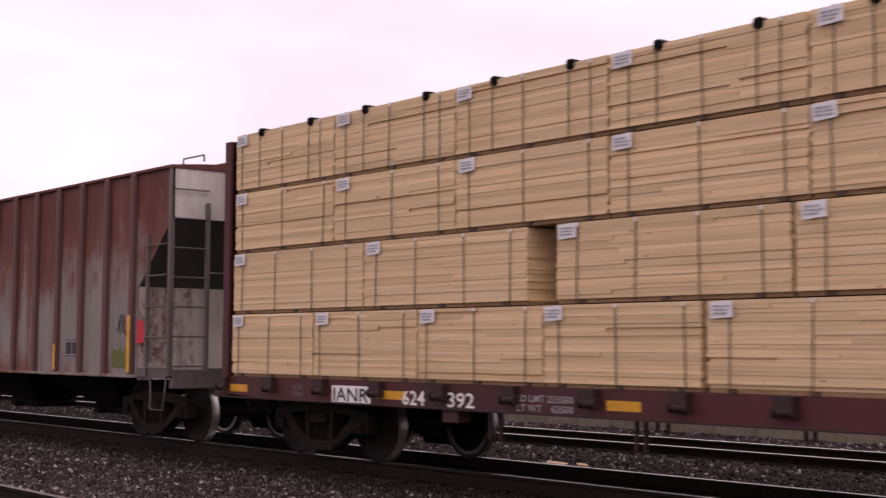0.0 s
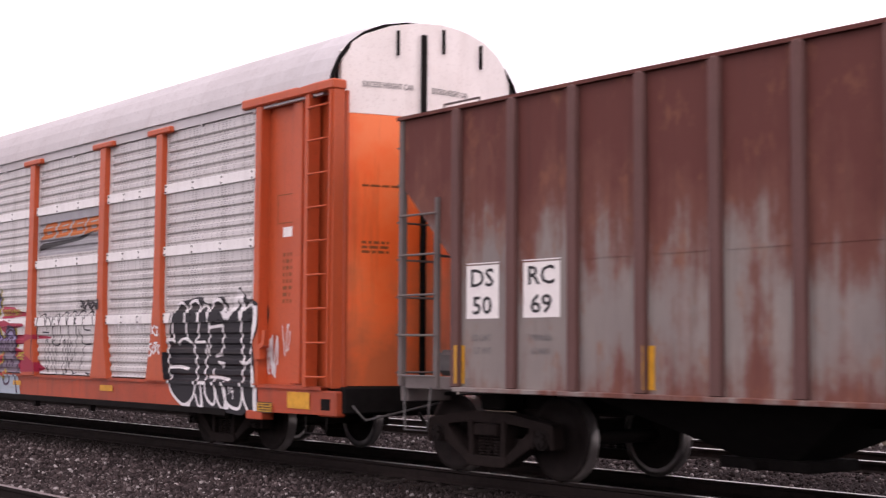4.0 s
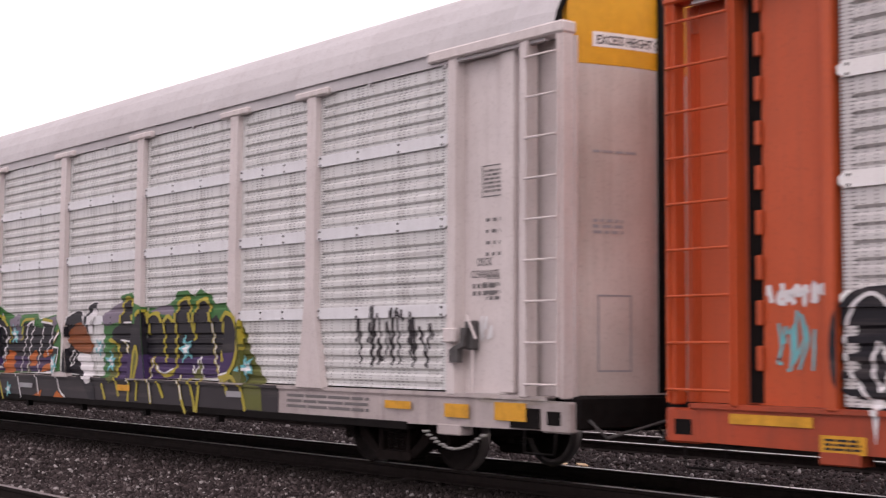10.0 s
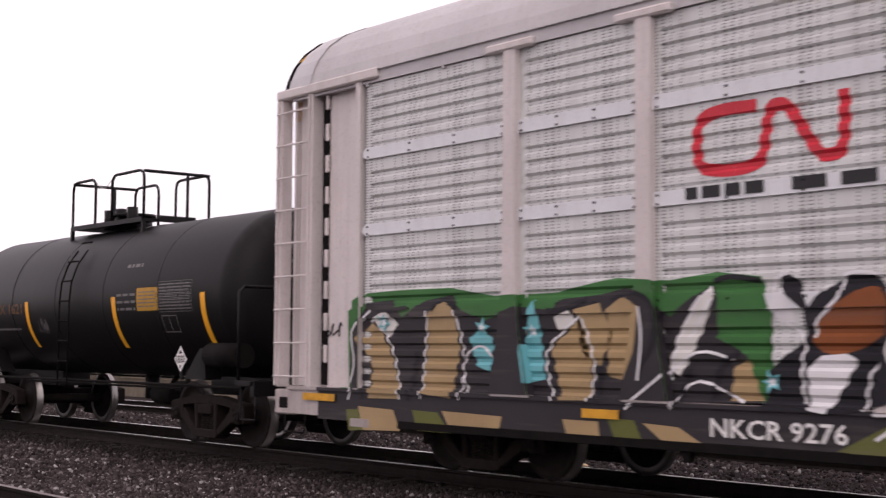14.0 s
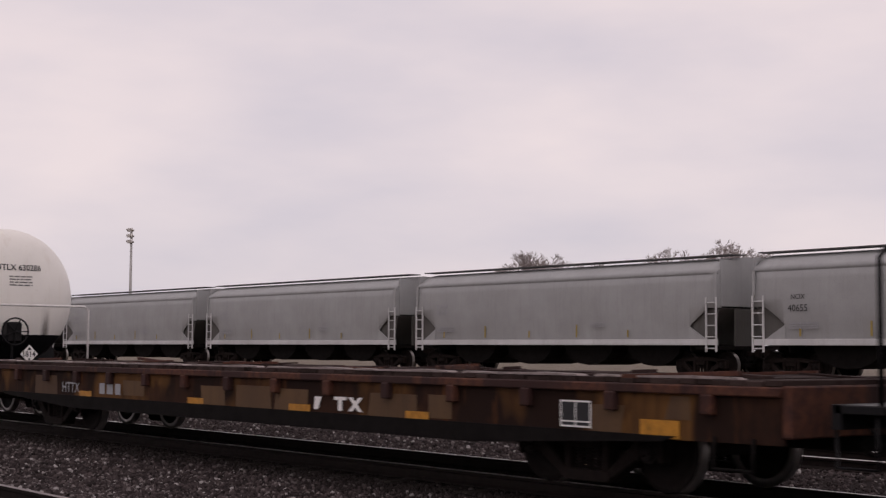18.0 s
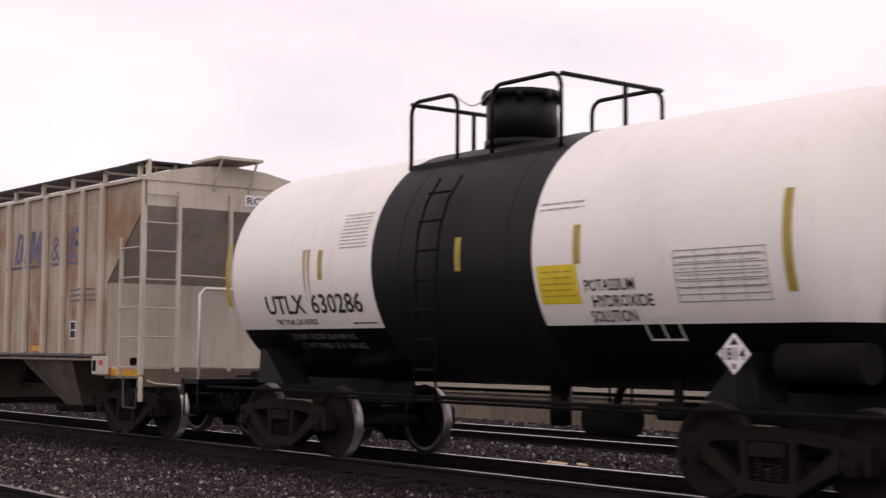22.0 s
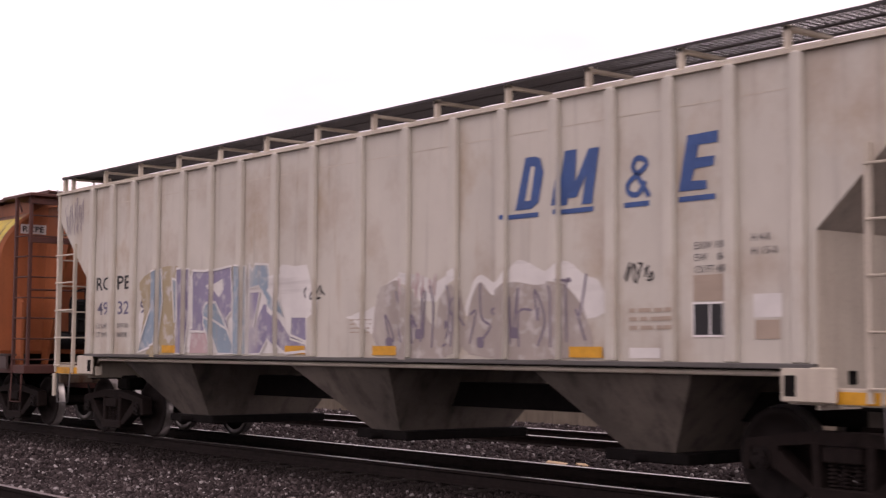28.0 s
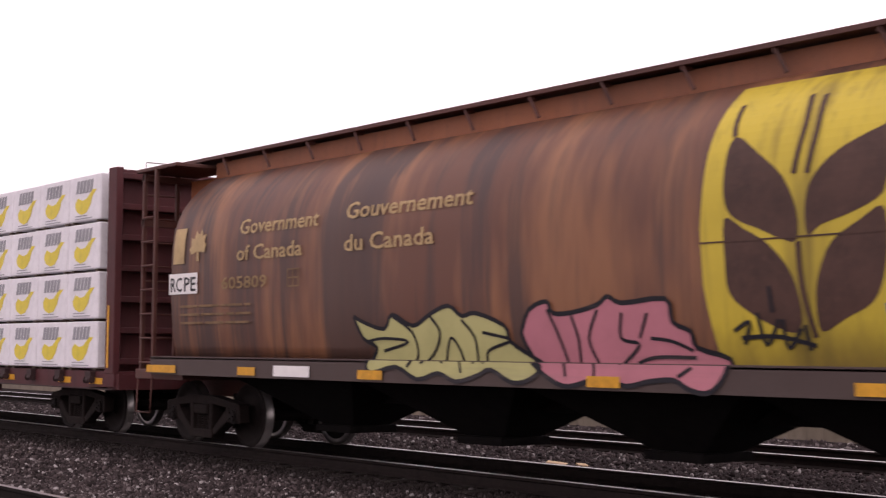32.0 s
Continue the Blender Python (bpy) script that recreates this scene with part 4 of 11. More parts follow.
M_dustyB = dusty_material("pale_grey_faded_paint", (0.57, 0.54, 0.475), (0.36, 0.25, 0.14), 0.50, 0.62)
M_cream_end = paint("cream_grey_end_paint", (0.55, 0.50, 0.415), 0.65, (0.2, 0.14, 0.1), 0.4, (0.25, 0.12, 0.06), 0.64)
M_endsill = paint("grimy_end_sill_paint", (0.16, 0.12, 0.09), 0.7, (0.05, 0.03, 0.022), 0.7, (0.10, 0.04, 0.02), 0.55)
M_slope = paint("slope_sheet_grey", (0.52, 0.475, 0.42), 0.65, (0.12, 0.1, 0.09), 0.5)
M_chute = paint("chute_dusty_grey", (0.17, 0.143, 0.12), 0.8, (0.02, 0.017, 0.015), 0.9)

DSRC_RIBS = [-7.0 + 0.926 * k for k in range(16)]
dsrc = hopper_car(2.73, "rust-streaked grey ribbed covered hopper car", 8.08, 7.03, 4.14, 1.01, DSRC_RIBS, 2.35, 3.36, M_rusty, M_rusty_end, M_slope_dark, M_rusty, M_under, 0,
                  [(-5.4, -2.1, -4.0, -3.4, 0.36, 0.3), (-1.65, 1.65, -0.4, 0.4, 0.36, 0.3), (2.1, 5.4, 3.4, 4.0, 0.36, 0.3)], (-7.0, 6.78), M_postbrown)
bx("weld_seam", M_rusty, dsrc, -7.03, 7.03, -1.5245, -1.519, 2.34, 2.358)
brake_wheel(dsrc, -8.0, -0.1, 1.95, 0.28, M_under)
bx("brake_housing", M_under, dsrc, -7.95, -7.65, -0.3, 0.1, 1.65, 2.15, bev=0.03)
bx("brake_stand", M_under, dsrc, -7.85, -7.75, -0.15, -0.05, 1.05, 1.7)
bx("brake_cylinder", M_steel_dark, dsrc, -7.8, -7.2, -1.2, -0.7, 1.12, 1.42, bev=0.06)
BAYS = [(-6.09, -3.84, -5.0, -4.2, 0.40, 0.9), (-1.30, 0.97, -0.05, 0.5, 0.40, 0.9), (3.41, 5.70, 4.35, 4.98, 0.40, 0.9)]
RIBS = [-6.98, -6.24, -5.51, -4.75, -3.94, -3.13, -2.31, -1.43, -0.52, 0.52, 1.43, 2.31, 3.13, 3.94, 4.75, 5.51, 6.24, 6.98]
tan_hopper = hopper_car(-117.23, "tan weathered ribbed covered hopper car with rust stains", 8.38, 7.12, 4.04, 1.32, RIBS, 2.45, 3.62, M_dustyA, M_cream_end, M_slope, M_cream_end, M_chute, 14, BAYS, (-6.95, 7.03), M_cream_end)
grey_hopper = hopper_car(-135.9, "pale grey ribbed covered hopper car with faded graffiti", 8.38, 7.12, 4.04, 1.32, RIBS, 2.45, 3.62, M_dustyB, M_cream_end, M_slope, M_cream_end, M_chute, 14, BAYS, (-7.07, 7.07), M_cream_end)

for car in (tan_hopper, grey_hopper):
    brake_wheel(car, -8.2, -0.45, 2.1, 0.28, M_under)
    bx("brake_housing", M_under, car, -8.15, -7.85, -0.6, -0.25, 1.75, 2.25, bev=0.03)
    bx("brake_stand", M_cream_end, car, -8.05, -7.95, -0.48, -0.38, 1.05, 1.8)


# ---- tank cars ----
def tank_car(s, label, R, zc, half, bands, trucks, sill_half, low_mat, walk_half, walk_mid, walk_y, walk_z, dome, rail_mat, head=0.62):
    """bands: (x from, x to, material) along the shell; low_mat: the dark bottom, up to its height."""
    car = train_car("tank_car", s, label, "tank car")
    shell = []
    for i, (a, b, mat) in enumerate(bands):
        bm = bmesh.new()
        prof = []
        if i == 0:
            prof += [(a - head * math.cos(k * math.pi / 2 / 9), R * math.sin(k * math.pi / 2 / 9)) for k in range(9)]
        prof += [(a, R), (b, R)]
        if i == len(bands) - 1:
            prof += [(half + head * math.cos(k * math.pi / 2 / 9), R * math.sin(k * math.pi / 2 / 9)) for k in range(8, -1, -1)]
        lathe_x(bm, prof, 64, 0, zc)
        shell.append(part("tank_shell", bm, mat, car))
    # weld seams
    for k in range(1, 5):
        x = -half + 2 * half * k / 5
        bm = bmesh.new()
        lathe_x(bm, [(x - 0.02, R - 0.003), (x - 0.008, R + 0.006), (x + 0.008, R + 0.006), (x + 0.02, R - 0.003)], 64, 0, zc)
        part("weld_seam", bm, bands[min(len(bands) - 1, int(k / 5 * len(bands)))][2] if len(bands) == 1 else next(m for a, b, m in bands if a <= x <= b), car)
    zt = zc + R
    # dome and valves
    mid_d = walk_mid - 0.2
    bm = bmesh.new()
    if dome == "drum":
        for a, b, r in ((0, 0.1, 0.46), (0.1, 0.62, 0.44), (0.62, 0.70, 0.48)):
            rod(bm, (mid_d, 0, zt - 0.06 + a), (mid_d, 0, zt - 0.06 + b), r, 32)
        for k in range(8):
            a = 2 * math.pi * k / 8
            rod(bm, (mid_d + 0.46 * math.cos(a), 0.46 * math.sin(a), zt + 0.5), (mid_d + 0.46 * math.cos(a), 0.46 * math.sin(a), zt + 0.62), 0.04, 8)
    else:
        rod(bm, (mid_d, 0, zt - 0.05), (mid_d, 0, zt + 0.22), 0.33, 24)
        rod(bm, (mid_d, 0, zt + 0.22), (mid_d, 0, zt + 0.27), 0.40, 24)
        for k in range(3):
            rod(bm, (mid_d - 0.45 + 0.45 * k, -0.25, zt), (mid_d - 0.45 + 0.45 * k, -0.25, zt + 0.36), 0.10, 12)
    part("dome", bm, M_tankblack, car)
    # platform and safety rails
    W, mid, yw = walk_half, walk_mid, walk_y
    zp = walk_z
    for yy in (-1, 1):
        deck = bx("platform", M_tankblack, car, mid - W, mid + W, min(yy * 0.35, yy * yw), max(yy * 0.35, yy * yw), zp - 0.05, zp)
        bx("toe_board", M_tankblack, deck, mid - W, mid + W, min(yy * yw, yy * (yw + 0.04)), max(yy * yw, yy * (yw + 0.02)), zp - 0.06, zp + 0.02)
        for xx in (mid - W, mid + W):
            bx("bracket", M_tankblack, deck, xx - 0.03, xx + 0.03, yy * yw - 0.03, yy * yw + 0.03, zp - 0.28, zp - 0.05)
    for xx in (mid - W, mid + W):
        bx("cross_bar", M_tankblack, car, xx - 0.03, xx + 0.03, -0.35, 0.35, zp - 0.05, zp + 0.06)
    zr = zp + 0.82
    for yy in (-yw, yw):
        for a, b in ((mid - W, mid - 0.33 * W), (mid + 0.14 * W, mid + W)):
            bm = bmesh.new()
            arc = [(0.16 - 0.16 * math.cos(q), 0.16 - 0.16 * math.sin(q)) for q in (0.0, 0.4, 0.8, 1.2, 1.57)]
            pipe(bm, [(a, yy, zp)] + [(a + u, yy, zr - v) for u, v in arc] + [(b - u, yy, zr - v) for u, v in arc[::-1]] + [(b, yy, zp)], 0.026, 8)
            part("safety_rail", bm, M_tankblack, car)
    for xx in (mid - W, mid + W):
        bm = bmesh.new()
        pipe(bm, [(xx, -yw, zr - 0.02), (xx, yw, zr - 0.02)], 0.028, 8)
        pipe(bm, [(xx, 0.2, zp), (xx, 0.2, zr - 0.02)], 0.028, 8)
        part("safety_rail", bm, M_tankblack, car)
    bm = bmesh.new()
    pipe(bm, [(mid - 0.33 * W + 0.47 * W * k / 8, -yw, zr - 0.05 - 0.14 * math.sin(math.pi * k / 8)) for k in range(9)], 0.008, 5)
    part("chain", bm, M_steel, car)
    # ladder down the near flank
    for yy in (-1, 1):
        bm = bmesh.new()
        pts = [(yy * (R * math.sin(a) + 0.12), zc + R * math.cos(a)) for a in (0.85, 1.1, 1.35, 1.6)] + [(yy * (R + 0.13), 0.75)]
        for xx in (-0.46, -0.07):
            pipe(bm, [(xx, *p) for p in pts], 0.016, 6)
        for k in range(8):
            z = 0.85 + k * 0.34
            yw = R + 0.13 if z < zc else math.sqrt(max(0.05, (R + 0.13) ** 2 - (z - zc) ** 2))
            rod(bm, (-0.46, yy * yw, z), (-0.07, yy * yw, z), 0.015, 6)
        part("ladder", bm, M_under, car)
    # underframe
    zs = 0.93
    for e in (-1, 1):
        bx("stub_sill", M_tankblack, car, *sorted((e * (abs(trucks[1]) - 1.3), e * sill_half)), -0.28, 0.28, 0.70, zs + 0.15, bev=0.01)
    for sd in (-1, 1):
        bm = bmesh.new()
        rod(bm, (-sill_half + 0.5, sd * 1.3, zs - 0.06), (sill_half - 0.5, sd * 1.3, zs - 0.06), 0.024, 6)
        part("side_rail", bm, M_under, car)
        for e in (-1, 1):
            bm = bmesh.new()
            prism(bm, [(e * (abs(trucks[1]) - 0.55), 0.96), (e * (abs(trucks[1]) + 0.1), 0.96), (e * (abs(trucks[1]) + 0.04), 1.42), (e * (abs(trucks[1]) - 0.08), 1.42)], sd * 0.9, sd * (R - 0.12))
            part("saddle", bm, M_tankblack, car)
    for e in (-1, 1):
        end = e * sill_half
        bm = bmesh.new()
        box(bm, *sorted((end - e * 0.5, end)), -1.45, 1.45, zs - 0.03, zs + 0.05, bev=0.01)
        box(bm, *sorted((end - e * 0.08, end + e * 0.02)), -1.45, 1.45, zs - 0.16, zs + 0.05)
        part("end_platform", bm, M_tankblack, car)
        # handrail across the end, its posts lean on the platform
        bm = bmesh.new()
        zt2 = 2.28
        pipe(bm, [(end - e * 0.45, -1.42, zs), (end - e * 0.45, -1.42, zt2 - 0.08), (end - e * 0.45, -1.34, zt2), (end - e * 0.45, 1.34, zt2), (end - e * 0.45, 1.42, zt2 - 0.08), (end - e * 0.45, 1.42, zs)], 0.024, 8)
        part("handrail", bm, rail_mat, car)
        bm = bmesh.new()
        pipe(bm, [(end, -1.4, zs - 0.05), (end, -1.4, 0.45), (end - e * 0.4, -1.4, 0.45), (end - e * 0.4, -1.4, zs)], 0.018)
        part("step", bm, M_tankblack, car)
        coupler(car, end, e)
        truck(car, trucks[0] if e < 0 else trucks[1])
    # hand brake wheel on the front end
    bm = bmesh.new()
    hx, hy, hz = sill_half - 0.62, -0.1, 1.74
    for k in range(16):
        a, b = 2 * math.pi * k / 16, 2 * math.pi * (k + 1) / 16
        rod(bm, (hx, hy + 0.28 * math.cos(a), hz + 0.28 * math.sin(a)), (hx, hy + 0.28 * math.cos(b), hz + 0.28 * math.sin(b)), 0.018, 6)
        if k % 3 == 0:
            rod(bm, (hx, hy, hz), (hx, hy + 0.28 * math.cos(a), hz + 0.28 * math.sin(a)), 0.012, 5)
    part("brake_wheel", bm, M_tankblack, car)
    bm = bmesh.new()
    box(bm, hx - 0.3, hx - 0.03, hy - 0.16, hy + 0.16, hz - 0.22, hz + 0.2, bev=0.03)
    rod(bm, (hx - 0.15, hy, hz - 0.9), (hx - 0.15, hy, hz), 0.03, 6)
    part("brake_housing", bm, M_tankblack, car)
    # air reservoir and valves on the frame
    bm = bmesh.new()
    rx = trucks[1] + 0.6
    rod(bm, (rx - 0.35, -1.15, 1.32), (rx + 0.55, -1.15, 1.32), 0.18, 20)
    part("air_reservoir", bm, M_under, car)
    bm = bmesh.new()
    rod(bm, (1.1, -0.3, 0.66), (1.75, -0.3, 0.66), 0.17, 14)
    rod(bm, (1.4, -0.3, 0.66), (1.4, -0.1, zc - R + 0.05), 0.05, 8)
    part("brake_cylinder", bm, M_under, car)
    bx("brake_valve", M_under, car, 2.45, 2.85, -0.75, -0.45, 0.72, 0.9, bev=0.03)
    bx("valve_bracket", M_under, car, 2.6, 2.7, -0.62, -0.58, 0.88, zc - R + 0.25)
    bm = bmesh.new()
    rod(bm, (-3, -0.9, 0.8), (3, -0.9, 0.8), 0.02, 6)
    part("brake_pipe", bm, M_under, car)
    bm = bmesh.new()
    rod(bm, (0.3, 0, 0.55), (0.3, 0, zc - R + 0.02), 0.13, 14)
    part("bottom_outlet", bm, M_tankblack, car)
    return car


def tank_paint(name, colour, low=None, low_z=0.0, dirt=(0.2, 0.16, 0.12), amount=0.3, rough=0.4):
    m = Mat(name, colour, rough, 0.0, 0.16 if max(colour) < 0.1 else 0.5)
    m.stain(tuple(min(1, v * 0.8) for v in colour), 0.6, 0.45, 0.75, 0.5)
    m.stain(dirt, (3.5, 3.5, 0.3), 0.58, 0.85, amount, 4, 3.0)
    m.stain(dirt, 12.0, 0.6, 0.8, amount * 0.6, 4, 5.0)
    if low:
        # soot run down the forward head from the brake gear
        run = None
        for at, wide in ((-0.62, 0.20), (0.70, 0.13)):
            side = m.ramp(m.math("ABSOLUTE", m.math("SUBTRACT", m.axis(1), at)), wide, 0.02)
            run = side if run is None else m.math("MAXIMUM", run, side)
        run = m.math("MULTIPLY", m.math("MULTIPLY", run, m.ramp(m.axis(2), 2.30, 1.80)), m.math("GREATER_THAN", m.axis(0), 4.74))
        m.mix(m.math("MULTIPLY", run, m.ramp(m.noise((9, 9, 1.5), 4), 0.25, 0.6)), (0.05, 0.03, 0.015), amount=0.95)
        m.mix(m.math("LESS_THAN", m.axis(2), low_z), low)
        m.l.new(m.math("ADD", m.math("MULTIPLY", m.math("GREATER_THAN", m.axis(2), low_z), 0.40), 0.08), m.b.inputs["Specular IOR Level"])
    m.bump(m.noise(6.0, 3), 0.06, 0.01)
    return m.done()


M_tankblack = tank_paint("black_tank_paint", (0.007, 0.0066, 0.0075), dirt=(0.04, 0.03, 0.027), amount=0.35, rough=0.45)
M_tankwhite = tank_paint("white_tank_paint", (0.87, 0.84, 0.79), (0.005, 0.005, 0.006), 1.68, (0.45, 0.33, 0.2), 0.3)
M_bandblack = tank_paint("black_band_paint", (0.010, 0.0093, 0.011), dirt=(0.04, 0.036, 0.034), amount=0.35, rough=0.5)
M_railwhite = plain("white_handrail", (0.72, 0.70, 0.68), 0.5, 0.0, 0.1)
black_tank = tank_car(-69.03, "black tank car with yellow reflective stripes", 1.29, 2.24, 4.75, [(-5.0, 4.75, M_tankblack)], (-4.05, 4.1), 6.0, None, 1.4, -0.36, 0.62, 3.60, "valves", M_tankblack)
white_tank = tank_car(-101.51, "white tank car with a black middle band and black belly", 1.46, 2.46, 4.72, [(-4.72, -1.5, M_tankwhite), (-1.5, 1.38, M_bandblack), (1.38, 4.72, M_tankwhite)], (-4.05, 4.15), 6.2, None, 1.35, -0.19, 0.82, 3.68, "drum", M_railwhite)


# ---- flat car ----
def flat_car(s):
    car = train_car("flat_car", s, "old yellow flat car with a worn plank deck", "flat car")
    L, Y = 9.39, 1.45
    for sd in (-1, 1):
        bm = bmesh.new()
        prism(bm, [(-L, 1.02), (L, 1.02), (L, 0.60), (L - 2.5, 0.58), (L - 4.0, 0.50), (-L + 4.0, 0.50), (-L + 2.5, 0.58), (-L, 0.60)], sd * Y, sd * (Y - 0.06))
        part("side_sill", bm, M_flatyellow, car)
        bm = bmesh.new()
        box(bm, -L, L, min(sd * (Y - 0.1), sd * (Y + 0.06)), max(sd * (Y - 0.1), sd * (Y + 0.06)), 1.02, 1.11, bev=0.012)
        part("deck_edge", bm, M_flatrust, car)
        # black strip drawn for the shadowed understructure below the sill
        bm = bmesh.new()
        prism(bm, [(-L + 1.2, 0.625), (L - 1.2, 0.625), (L - 1.4, 0.57), (L - 4.2, 0.42), (-L + 4.2, 0.42), (-L + 1.4, 0.57)], sd * (Y - 0.03), sd * (Y + 0.02))
        part("underside_shade", bm, M_under, car)
    for k in range(15):
        x = -L + 0.8 + k * (2 * L - 1.6) / 14
        bm = bmesh.new()
        box(bm, x - 0.07, x + 0.07, -Y - 0.09, -Y + 0.01, 0.84, 1.03, bev=0.015)
        part("stake_pocket", bm, M_flatrust, car)
    n = 96
    bm = bmesh.new()
    box(bm, 0, 2 * L / n - 0.012, -Y, Y, 1.11, 1.165, bev=0.006)
    me = bpy.data.meshes.new("plank")
    bm.to_mesh(me)
    bm.free()
    me.materials.append(M_plank)
    for k in range(n):
        o = new("plank", me)
        o.parent = car
        o.location = (-L + 2 * L * k / n, random.uniform(-0.02, 0.02), random.uniform(-0.012, 0.006))
        o.rotation_euler.z = random.uniform(-0.004, 0.004)
    bx("centre_sill", M_under, car, -L, L, -0.3, 0.3, 0.5, 1.05)
    for k in range(9):
        x = -L + 1.1 + k * (2 * L - 2.2) / 8
        bx("cross_bearer", M_under, car, x - 0.07, x + 0.07, -Y + 0.05, Y - 0.05, 0.65, 1.0)
    for e in (-1, 1):
        bx("end_sill", M_flatyellow if e < 0 else M_flatrust, car, *sorted((e * (L - 0.03), e * (L + 0.1))), -Y, Y, 0.66, 1.12, bev=0.015)
        coupler(car, e * L, e)
        bm = bmesh.new()
        pipe(bm, [(e * (L - 0.3), -Y - 0.02, 0.65), (e * (L - 0.3), -Y - 0.04, 0.36), (e * (L - 0.75), -Y - 0.04, 0.36), (e * (L - 0.75), -Y - 0.02, 0.65)], 0.018)
        part("step", bm, M_under, car)
        truck(car, e * 6.62, 1.727, 0.42)
    # pale splintered battens along the deck's edge
    for k in range(9):
        x = -L + 1.0 + 2.05 * k
        bm = bmesh.new()
        prism(bm, [(x - 0.95, 1.166), (x + 0.9, 1.166), (x + 0.86, 1.186), (x + 0.3, 1.196), (x - 0.5, 1.184), (x - 0.9, 1.190)], -1.46 + 0.012 * (k % 3), -1.33 + 0.03 * (k % 2))
        part("edge_batten", bm, M_batten, car, "pale weathered batten")
    # scraps of timber and banding left on the deck
    rnd = random.Random(5)
    for k in range(34):
        x = rnd.uniform(-L + 0.5, L - 0.5)
        bm = bmesh.new()
        ln = rnd.uniform(0.15, 1.4)
        box(bm, -ln / 2, ln / 2, -rnd.uniform(0.02, 0.07), rnd.uniform(0.02, 0.07), 0, rnd.uniform(0.015, 0.05), bev=0.004)
        o = part("scrap_timber", bm, M_plank if k % 3 else M_flatrust, car)
        o.location = (x, rnd.uniform(-1.35, 0.9), 1.172)
        o.rotation_euler = (0, rnd.uniform(-0.05, 0.05), rnd.uniform(-0.6, 0.6))
    return car


def flat_sill_paint():
    """Faded tan-yellow with large worn-off dark patches and rust."""
    m = Mat("faded_yellow_paint", (0.135, 0.064, 0.022), 0.8, 0, 0.1)
    m.stain((0.05, 0.024, 0.013), (1.5, 1.5, 0.8), 0.4, 0.7, 0.7)
    m.stain((0.016, 0.0085, 0.0075), (0.55, 0.55, 0.3), 0.46, 0.52, 0.95, 3, 4.0)
    m.stain((0.045, 0.02, 0.012), (0.9, 0.9, 0.5), 0.53, 0.60, 0.85, 5, 9.0)
    m.stain((0.16, 0.06, 0.02), (4, 4, 0.6), 0.60, 0.72, 0.7, 5, 2.0)
    m.stain((0.02, 0.014, 0.012), (8, 8, 0.4), 0.55, 0.75, 0.5, 4, 14.0)
    m.bump(m.noise(16, 5), 0.25, 0.008)
    return m.done()


M_flatyellow = flat_sill_paint()
M_flatrust = paint("rusted_steel", (0.034, 0.0098, 0.0078), 0.85, (0.018, 0.010, 0.009), 0.6, (0.105, 0.036, 0.018), 0.46)


def plank_material():
    m = Mat("weathered_plank", (0.034, 0.020, 0.019), 0.95, 0, 0.1)
    m.stain((0.05, 0.036, 0.032), (3, 0.6, 3), 0.4, 0.7, 0.8)
    m.stain((0.13, 0.11, 0.105), (1.0, 0.5, 1.0), 0.58, 0.78, 0.6, 4, 4.0)
    m.vary(0.35)
    m.bump(m.noise((60, 3, 60), 4), 0.3, 0.006)
    return m.done()


M_plank = plank_material()
M_batten = plain("pale_weathered_wood", (0.30, 0.25, 0.24), 0.9, 0, 0.3, 5)
flat = flat_car(-84.94)


# ---- rounded grain hopper ----
def barrel_y(z, z0=1.30, zt=4.08, yb=1.6):
    """Half width of the bulging side at a height, towards the near side."""
    f = (z - z0) / (zt - z0)
    return -yb * (1 - (0.34 * abs(2 * (f - 0.42)) ** 3.4 if f > 0.42 else 0.10 * abs(2 * (f - 0.42)) ** 2.6))


def barrel(z0, zt, n=18):
    """Half outline of the bulging side: (y, z) from the sill up to the roof edge."""
    return [(barrel_y(z0 + (zt - z0) * k / n), z0 + (zt - z0) * k / n) for k in range(n + 1)]


